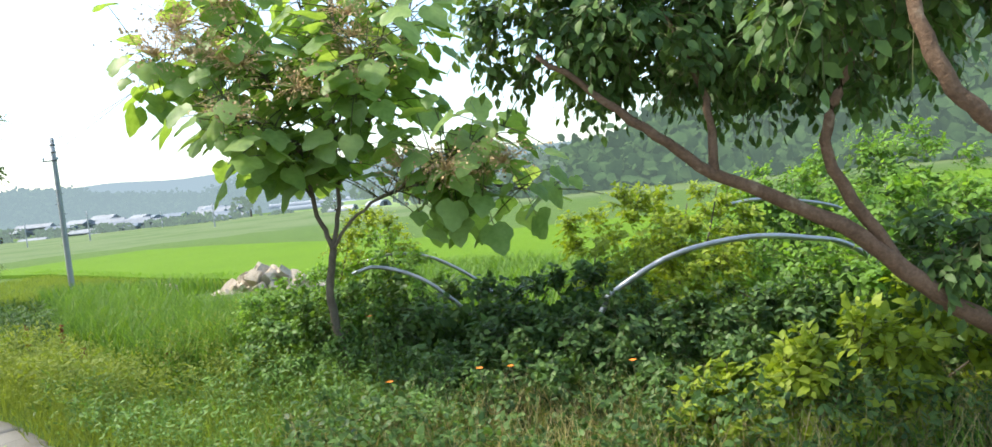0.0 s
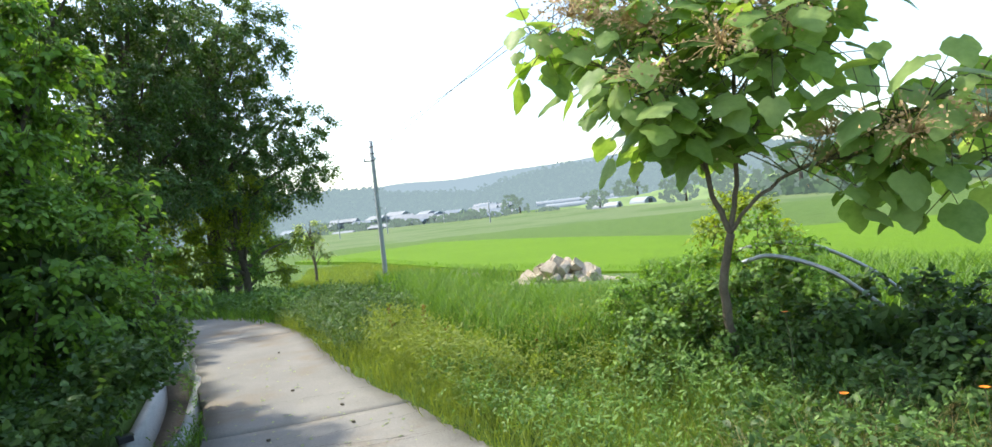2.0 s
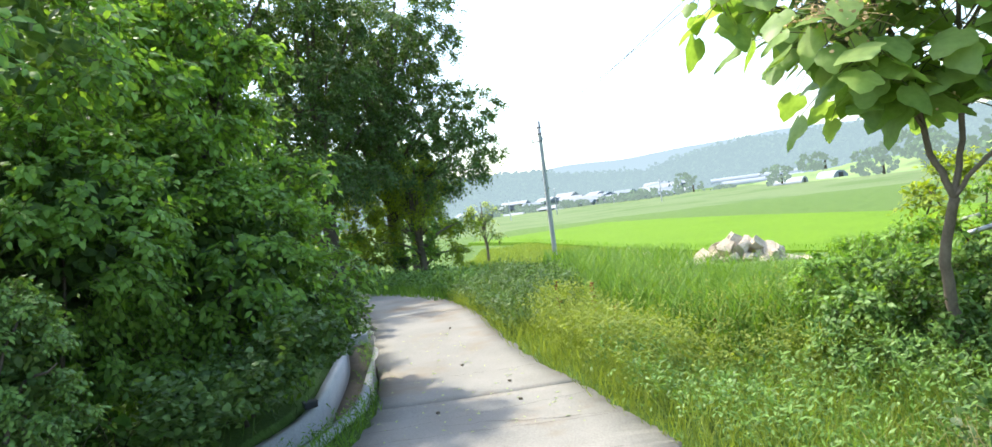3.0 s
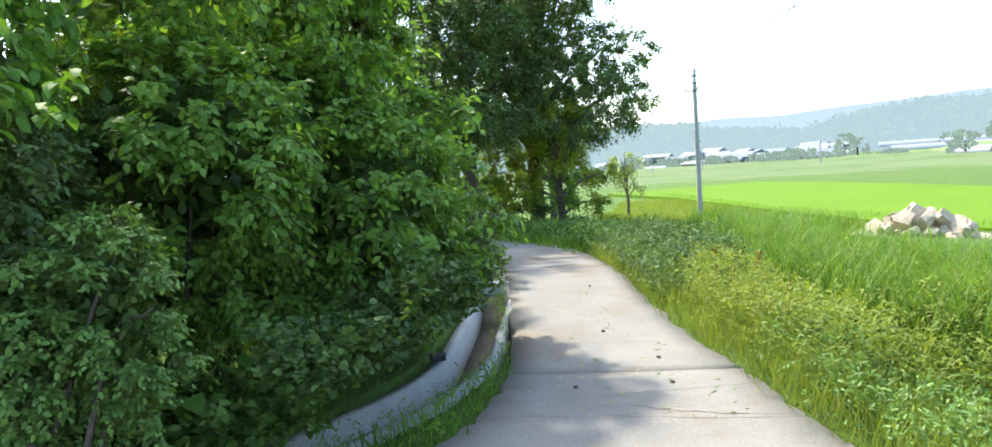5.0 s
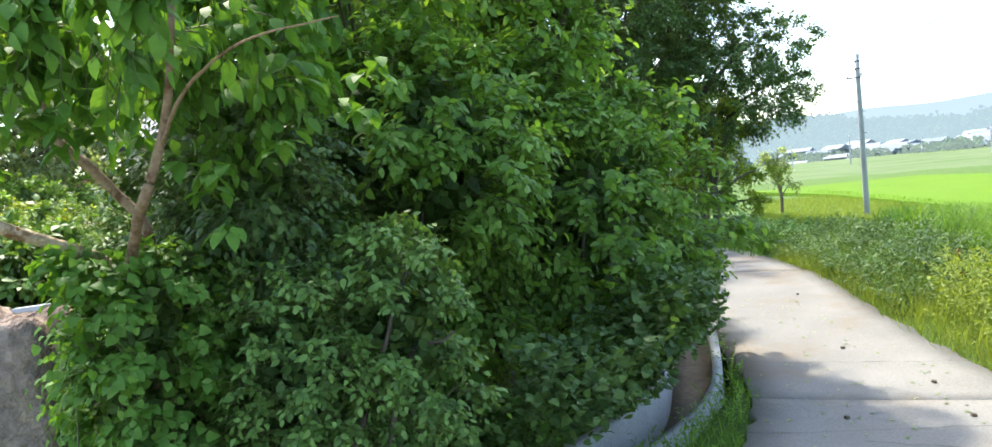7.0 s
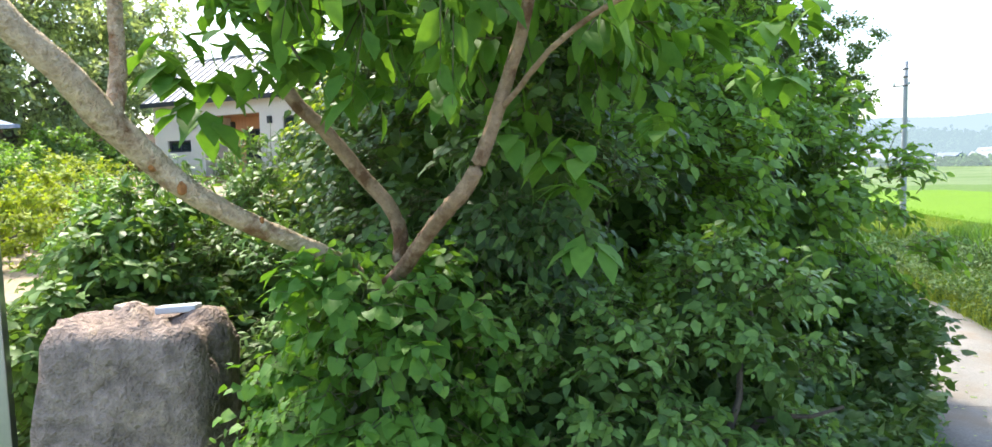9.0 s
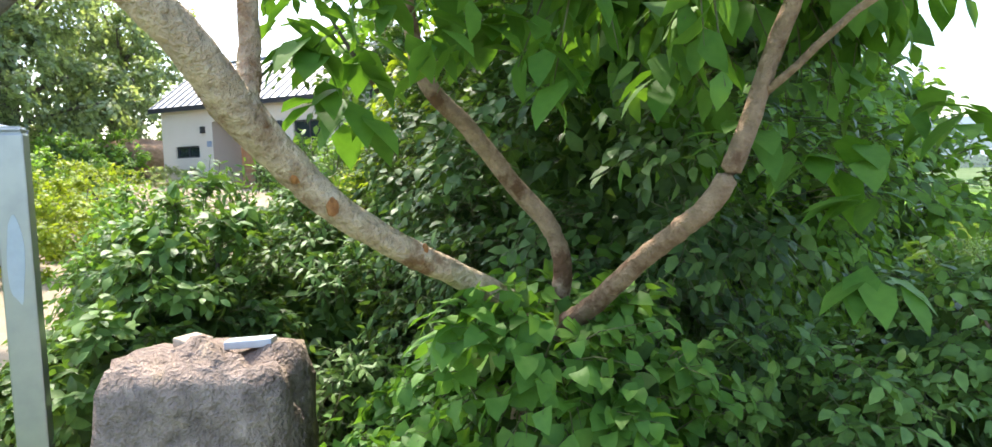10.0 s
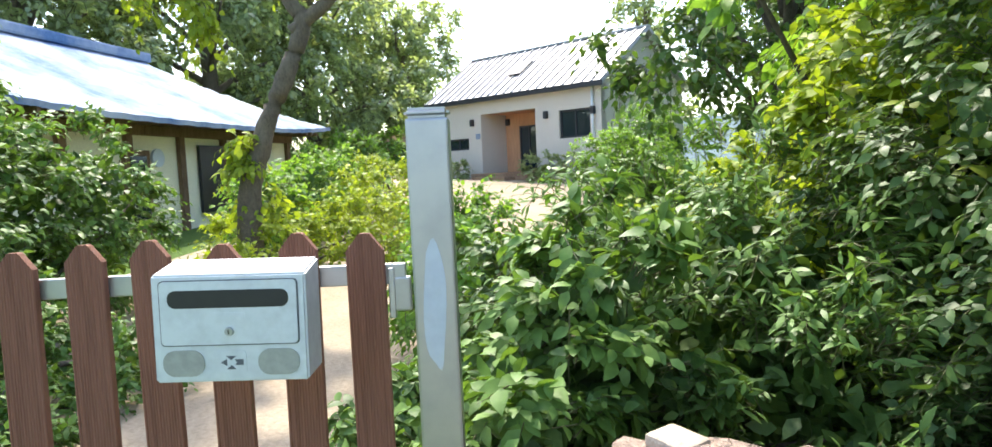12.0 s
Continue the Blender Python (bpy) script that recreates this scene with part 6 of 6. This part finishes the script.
    g = part("window", gw, M["frame_dark"], ob)
    part("pane", box_bm(0.02, 1.18, 0.5, (L + 0.035, window_y, H + 0.28)), M["glass"], g)
    # roof: two pitched sheets, seams, fascia, skylight
    ov = 0.28
    slope = math.atan2(rise, D / 2)
    run = D / 2 + ov
    ln = run / math.cos(slope)
    for side in (0, 1):
        tr = pose(0, 0, 0)
        cy = (D / 2 - run / 2) if side == 0 else (D / 2 + run / 2)
        cz = H + rise - run / 2 * math.tan(slope) + 0.10
        a = math.degrees(slope) * (1 if side == 0 else -1)
        turn = pose(0, 0, 0, a, 0, 0)
        rf = part("roof", box_bm(L + 0.5, ln, 0.10, (L / 2, cy, cz), 0, None, turn), M["roof_grey"], ob)
        for k in range(23):
            x = -0.2 + (L + 0.4) * k / 22
            part("seam", box_bm(0.035, ln, 0.045, (x, cy, cz + 0.0), 0, None, turn @ Matrix.Translation((0, 0, 0.07))), M["roof_grey"], rf)
        if side == 0:
            part("fascia", box_bm(L + 0.54, 0.06, 0.16, (L / 2, -ov - 0.02, cz - run / 2 * math.tan(slope) - 0.0)), M["frame_dark"], rf)
            part("skylight", box_bm(0.55, 0.9, 0.16, (L * 0.46, cy + 0.1, cz + 0.02), 0.01, None, turn @ Matrix.Translation((0, 0, 0.1))), M["frame_dark"], rf)
    part("ridge_cap", box_bm(L + 0.5, 0.22, 0.06, (L / 2, D / 2, H + rise + 0.16)), M["roof_grey"], ob)
    v, f = tube([(L - 0.28, -0.08, H), (L - 0.28, -0.08, 0)], [0.045, 0.045], 8, 2)
    hang("downpipe", mesh_of("downpipe", v, f, M["white"]), ob)
    for x in (0.27 * L, 0.72 * L, 0.965 * L, 0.34 * L):
        part("wall_lamp", box_bm(0.12, 0.14, 0.24, (x, -0.07 if x != 0.34 * L else 1.22, 1.95), 0.01), M["frame_dark"], ob, "small dark wall lamp")
    part("house_number", box_bm(0.22, 0.02, 0.2, (0.30 * L, -0.015, 1.45)), M["roof_blue"], ob, "small blue number plate")


cream_house()


# ---------------------------------------------------------------- the old house with a blue roof
def blue_house():
    A, B = Vector((-16.6, -4.55, 0.75)), Vector((-25.0, -0.75, 1.05))
    L = (B - A).length
    rz = math.degrees(math.atan2(B.y - A.y, B.x - A.x))
    ob = thing("old_house", "old low house with a faded blue roof and pale yellow walls", "house", A, rz)
    H, D = 2.05, 5.4
    # local x runs along the front, the building lies towards +y
    ux = (B - A).normalized()
    nx = Vector((-ux.y, ux.x, 0))
    # the body lies away from the drive
    s = 1 if nx.y < 0 else -1
    part("wall", box_bm(L - 0.6, D, H + 0.5, (L / 2, s * D / 2, H / 2 - 0.25)), M["plaster_yellow"], ob)
    for k in range(7):
        x = 0.3 + (L - 0.6) * k / 6
        part("timber_post", box_bm(0.16, 0.1, H, (x, -s * 0.03, H / 2)), M["timber"], ob)
    part("beam", box_bm(L - 0.3, 0.12, 0.2, (L / 2, -s * 0.05, H - 0.12)), M["timber"], ob)
    dr = part("door", box_bm(0.62, 0.08, 1.45, (L * 0.36, -s * 0.06, 0.85)), M["timber"], ob, "narrow glazed timber door")
    part("pane", box_bm(0.40, 0.03, 1.15, (L * 0.36, -s * 0.105, 0.9)), M["glass"], dr)
    # flat near-black sheet: the shade of the open veranda put into colour
    op = part("veranda_shade_sheet", box_bm(2.6, 0.06, 1.3, (L * 0.70, -s * 0.045, 1.05)), M["dark"], ob)
    part("window", box_bm(0.9, 0.08, 0.7, (L * 0.10, -s * 0.06, 1.4)), M["frame_dark"], ob)
    b = bmesh.new()
    bmesh.ops.create_cone(b, cap_ends=True, segments=20, radius1=0.16, radius2=0.16, depth=0.05, matrix=pose(L * 0.425, -s * 0.04, 1.45, 90, 0, 0))
    part("meter", b, M["weld"], ob, "round grey electric meter")
    # hipped roof with curved eaves
    ov, rise = 0.75, 1.75
    nxx, nyy = 40, 12
    for side in (0, 1):
        V = []
        for i in range(nxx + 1):
            for j in range(nyy + 1):
                u, w = i / nxx, j / nyy
                x = -ov + (L + 2 * ov) * u
                e = min(u, 1 - u) * (L + 2 * ov)
                hipf = min(1.0, e / 2.4)
                y_e = -ov if side == 0 else D + ov
                y = y_e + (D / 2 - y_e) * w
                zmax = rise * (w ** 1.12)
                z = min(zmax, rise * hipf) + 0.18 * (abs(u - 0.5) * 2) ** 3 * (1 - w) + (0.012 if i % 2 else 0)
                V.append((x, s * y, H + z))
        F = [(i * (nyy + 1) + j, i * (nyy + 1) + j + 1, (i + 1) * (nyy + 1) + j + 1, (i + 1) * (nyy + 1) + j) for i in range(nxx) for j in range(nyy)]
        b = bmesh.new()
        vs = [b.verts.new(v) for v in V]
        for q in F:
            b.faces.new([vs[k] for k in q])
        r = bmesh.ops.extrude_face_region(b, geom=b.faces[:])
        bmesh.ops.translate(b, vec=(0, 0, -0.09), verts=[v for v in r["geom"] if isinstance(v, bmesh.types.BMVert)])
        bmesh.ops.recalc_face_normals(b, faces=b.faces)
        part("roof", b, M["roof_blue"], ob)
    part("ridge", box_bm(L - 3.0, 0.3, 0.22, (L / 2, s * D / 2, H + rise + 0.08), 0.05), M["roof_blue"], ob, "deep blue ridge cap")
    for k in range(34):
        part("rafter_end", box_bm(0.07, 0.75, 0.07, (0.1 + (L - 0.2) * k / 33, -s * 0.36, H - 0.03)), M["timber"], ob)


blue_house()

BEFORE = set(scene.objects)
# tree in the yard before the old house
leafy_tree("yard_tree", "leaning ivy-grown tree with yellow-green sunlit leaves", (-14.2, -0.98, ground_z(-14.2, -1.0)), [
    ([(-14.2, -1.0, 0.4), (-14.15, -0.96, 1.6), (-14.14, -0.77, 2.28), (-14.12, -0.49, 2.9), (-14.12, -0.36, 3.3), (-14.18, -0.5, 3.6), (-14.2, -0.9, 4.6)], [0.14, 0.115, 0.095, 0.088, 0.085, 0.075, 0.05]),
    ([(-14.15, -0.45, 3.2), (-14.0, 0.1, 3.7), (-13.9, 0.5, 4.4)], [0.08, 0.05, 0.02]),
    ([(-14.2, -0.8, 4.3), (-13.7, -1.6, 4.3), (-13.2, -2.2, 3.9)], [0.06, 0.04, 0.015]),
], [(-13.0, -1.6, 3.55, 0.6, 0.6, 0.4), (-12.6, -3.2, 3.6, 1.0, 0.9, 0.5), (-14.0, -0.3, 4.6, 1.3, 1.2, 0.7), (-13.2, -1.1, 3.4, 0.3, 0.3, 0.45), (-14.2, -0.9, 1.9, 0.35, 0.35, 0.7)], 1000, 7, 0.10, "leaf_yellow", "bark_grey", "ovate", 0.36, 0.5, 303, 0.5, 0.3)
shrub("bush", "dense dark green garden bush before the old house", "bush", [(-13.2, -3.0, 1.6, 1.0, 0.8, 1.15), (-12.4, -3.3, 1.8, 0.9, 0.9, 1.3), (-14.2, -2.4, 1.5, 0.9, 0.7, 0.9), (-11.8, -2.6, 0.9, 0.8, 0.6, 0.7)], 3000, 6, 0.08, "leaf_hedge", seed=521, length=0.3)
# yellow leaf colour puts sunlight into these shrubs
shrub("bush", "garden shrubs beside the drive, coloured yellow-green as if sunlit", "bush", [(-14.8, -1.0, 1.0, 0.9, 0.6, 0.55), (-15.6, 0.1, 1.0, 0.9, 0.7, 0.6), (-13.4, -1.0, 0.8, 0.6, 0.5, 0.4)], 1700, 6, 0.07, "leaf_yellow", seed=522, length=0.28)
shrub("bush", "yellow-green flowering shrubs behind the gate", "bush", [(-17.5, 0.2, 1.1, 1.0, 0.8, 0.7), (-19.5, 0.9, 1.2, 1.0, 0.8, 0.7), (-21.5, 1.2, 1.4, 1.2, 0.9, 0.8)], 1500, 6, 0.09, "leaf_yellow", seed=523, length=0.32)
shrub("bush", "low green weeds behind the pickets", "bush", [(-11.0, -2.3, 0.5, 0.9, 0.7, 0.35), (-10.6, -1.9, 0.45, 0.4, 0.3, 0.25), (-12.0, -1.7, 0.55, 0.8, 0.5, 0.35)], 1200, 6, 0.06, "leaf_hedge", seed=524, length=0.2)
shrub("bush", "hedge shoots rising beside the drive", "bush", [(-11.5, 0.5, 1.0, 0.9, 0.4, 0.55), (-13.0, 0.9, 1.1, 0.9, 0.5, 0.6)], 1100, 6, 0.07, "leaf_bright", seed=525, length=0.3)
shrub("bush", "light green bushes beside the cream house", "bush", [(-21.0, 6.6, 1.9, 1.1, 0.9, 1.0), (-19.5, 5.6, 1.7, 1.0, 0.9, 0.9), (-22.5, 7.9, 2.2, 1.0, 1.0, 1.2)], 1700, 6, 0.09, "leaf_bright", seed=526, length=0.34)
for k, (u, r) in enumerate(((0.06, 0.5), (0.16, 0.55), (0.27, 0.4), (0.70, 0.5), (0.80, 0.55), (0.92, 0.6))):
    x, y = -33.73 + 6.85 * u + 0.35, 4.48 + 3.9 * u - 0.6
    shrub("bush", "small grey-green plant at the foot of the cream house", "bush", [(x, y, 1.75, r, r * 0.6, 0.42)], 160, 6, 0.09, "leaf_grey", seed=540 + k, length=0.25, stems=2, group="house plants")

# woods and trees behind the houses; the grey-leaved ones hold haze in their colour
for k, (x, y, h, r, n, mat, lab) in enumerate((
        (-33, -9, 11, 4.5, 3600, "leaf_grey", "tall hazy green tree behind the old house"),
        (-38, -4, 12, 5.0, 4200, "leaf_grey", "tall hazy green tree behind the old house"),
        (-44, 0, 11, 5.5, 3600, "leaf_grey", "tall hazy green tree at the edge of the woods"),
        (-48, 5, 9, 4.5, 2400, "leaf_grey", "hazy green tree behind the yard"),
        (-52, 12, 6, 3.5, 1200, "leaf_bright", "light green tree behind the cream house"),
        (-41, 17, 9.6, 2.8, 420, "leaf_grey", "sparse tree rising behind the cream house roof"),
        (-20.5, 13.5, 6.5, 2.4, 2000, "leaf_dark", "dark tree beside the cream house gable"),
        (-13.0, 6.4, 6.0, 1.8, 2000, "leaf_hedge", "green tree over the hedge beside the yard"),
        (-9.4, 5.2, 4.6, 1.4, 1700, "leaf_bright", "leafy tree rising from the yard hedge"),
        (-28, -14, 10, 4.5, 2000, "leaf_dark", "tall dark tree behind the old house"))):
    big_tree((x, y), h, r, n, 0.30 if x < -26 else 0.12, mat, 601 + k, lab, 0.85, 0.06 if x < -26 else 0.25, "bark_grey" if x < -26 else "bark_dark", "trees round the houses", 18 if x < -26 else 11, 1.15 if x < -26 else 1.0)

shrub("bush", "mixed light green growth in front of the woods", "bush", [(-36, 1.5, 2.2, 2.2, 1.4, 1.3), (-39, 3.5, 2.4, 2.0, 1.2, 1.3), (-33, -0.8, 1.9, 2.0, 1.2, 1.1)], 1500, 6, 0.16, "leaf_bright", seed=561, length=0.5)
shrub("bush", "leafy garden growth between the drive and the old house", "bush", [(-16.5, -0.9, 1.2, 1.2, 0.6, 0.8), (-19.0, -0.3, 1.4, 1.3, 0.7, 0.8), (-22.5, 0.2, 1.6, 1.4, 0.7, 0.8)], 1700, 6, 0.09, "leaf_bright", seed=562, length=0.34)

# bare earth bank behind the yard
bm = bmesh.new()
bmesh.ops.create_icosphere(bm, subdivisions=4, radius=1.0)
for v in bm.verts:
    v.co += v.co.normalized() * (noise.noise(v.co * 2.0) * 0.22 + noise.noise(v.co * 6) * 0.06)
    v.co = Vector((v.co.x * 4.5, v.co.y * 1.8, v.co.z * 1.3))
bmesh.ops.transform(bm, matrix=pose(-41, 5.0, 2.2, 0, 0, 60), verts=bm.verts)
solo("earth_bank", bm, M["redsoil"], "bare reddish earth bank with loose stones", "earth bank", "structure", smooth=True)

YARDS = {o for o in scene.objects if o not in BEFORE}

# cover block over the ditch
bm = box_bm(0.62, 0.34, 0.12, (0, 0, 0), 0.012)
bmesh.ops.transform(bm, matrix=pose(-7.95, 6.55, 0.10, 0, 0, 42), verts=bm.verts)
solo("ditch_cover", bm, M["pole"], "grey concrete cover block over the ditch", "concrete block")

# dark drain outlet beside the ditch
drain = thing("drain_outlet", "small dark plastic drain outlet above the ditch wall", "drain", (-6.42, 4.47, ground_z(-6.42, 4.47) - 0.022), 60)
part("casing", box_bm(0.12, 0.085, 0.05, (0, 0, 0.025), 0.006), M["frame_dark"], drain)
part("lid", box_bm(0.13, 0.095, 0.010, (0, 0, 0.055), 0.003), M["steel"], drain)

# fine cracks across the concrete
def crack(x0, y0, x1, y1, seed, w=0.0032):
    rng = np.random.default_rng(seed)
    n = 26
    t = np.linspace(0, 1, n)
    px = x0 + (x1 - x0) * t + np.cumsum(rng.normal(0, 0.012, n))
    py = y0 + (y1 - y0) * t + np.cumsum(rng.normal(0, 0.012, n))
    d = np.array([-(y1 - y0), x1 - x0])
    d = d / np.linalg.norm(d)
    half = w * rng.uniform(0.3, 1.0, n)
    z = ground_zs(px, py, False) + 0.0485
    A = np.stack([px + d[0] * half, py + d[1] * half, z], 1)
    B = np.stack([px - d[0] * half, py - d[1] * half, z], 1)
    V = np.stack([A, B], 1).reshape(-1, 3)
    F = [(2 * i, 2 * i + 1, 2 * i + 3, 2 * i + 2) for i in range(n - 1)]
    hang("crack", mesh_of("crack", V, F, M["crack"]), road)


crack(-5.05, 3.55, -3.35, 4.55, 1)
crack(-5.2, 3.75, -3.9, 4.95, 2)
crack(-4.7, 4.0, -3.5, 4.45, 3, 0.004)
crack(-6.0, 5.0, -4.75, 5.85, 4, 0.004)
crack(-5.0, 2.6, -3.2, 4.0, 5)

# dead leaves and pebbles on the road
pebble = stone_mesh(77, (0.028, 0.022, 0.018), M["mud"])
for k, (x, y) in enumerate(((-4.78, 5.2), (-4.4, 4.7), (-5.6, 5.7), (-6.9, 7.4), (-4.9, 4.3))):
    ob = new("pebble", pebble)
    ob.matrix_basis = pose(x, y, ground_z(x, y) + 0.055, 0, 0, 40 * k)
    tagged(ob, "small dark clod lying on the concrete road", "clod", "clods")
rg = np.random.default_rng(33)
X, Y = fill([(-5.0, 3.6), (-5.5, 4.5), (-7.5, 6.5), (-7.2, 7.6), (-4.2, 5.0), (-3.4, 4.4)], 150, rg)
P = np.stack([X, Y, ground_zs(X, Y, False) + 0.05], 1)
a = rg.uniform(0, 6.28, len(X))
v, f = lay(SHAPES["ovate"], P, np.stack([np.cos(a), np.sin(a), np.zeros(len(X))], 1), unit(np.stack([rg.normal(0, 0.1, len(X)), rg.normal(0, 0.1, len(X)), np.ones(len(X))], 1)), rg.uniform(0.02, 0.05, len(X)))
tagged(new("fallen_leaves", mesh_of("fallen_leaves", v, f, M["leaf_grey"])), "few fallen leaves scattered on the road", "leaves", "", "stuff")


# ---------------------------------------------------------------- set the drawn groups in place, and the plan to metres
for ob in [o for o in scene.objects if o.parent is None and o.type in ("MESH", "EMPTY")]:
    b = ob.name.split(".")[0]
    if b == "forked_tree":
        continue
    if ob in NEAR or b in ("boulder", "pale_slab", "brick", "creeper"):
        ob.matrix_basis = GATE_CORNER @ ob.matrix_basis
    elif ob in YARDS or b in ("house", "old_house", "yard_tree", "earth_bank"):
        ob.matrix_basis = YARD @ ob.matrix_basis
    ob.matrix_basis = PLAN @ ob.matrix_basis
    if b in ("picket_gate", "gate_post", "letter_box"):
        ob.matrix_basis = GATE_NEARER @ ob.matrix_basis
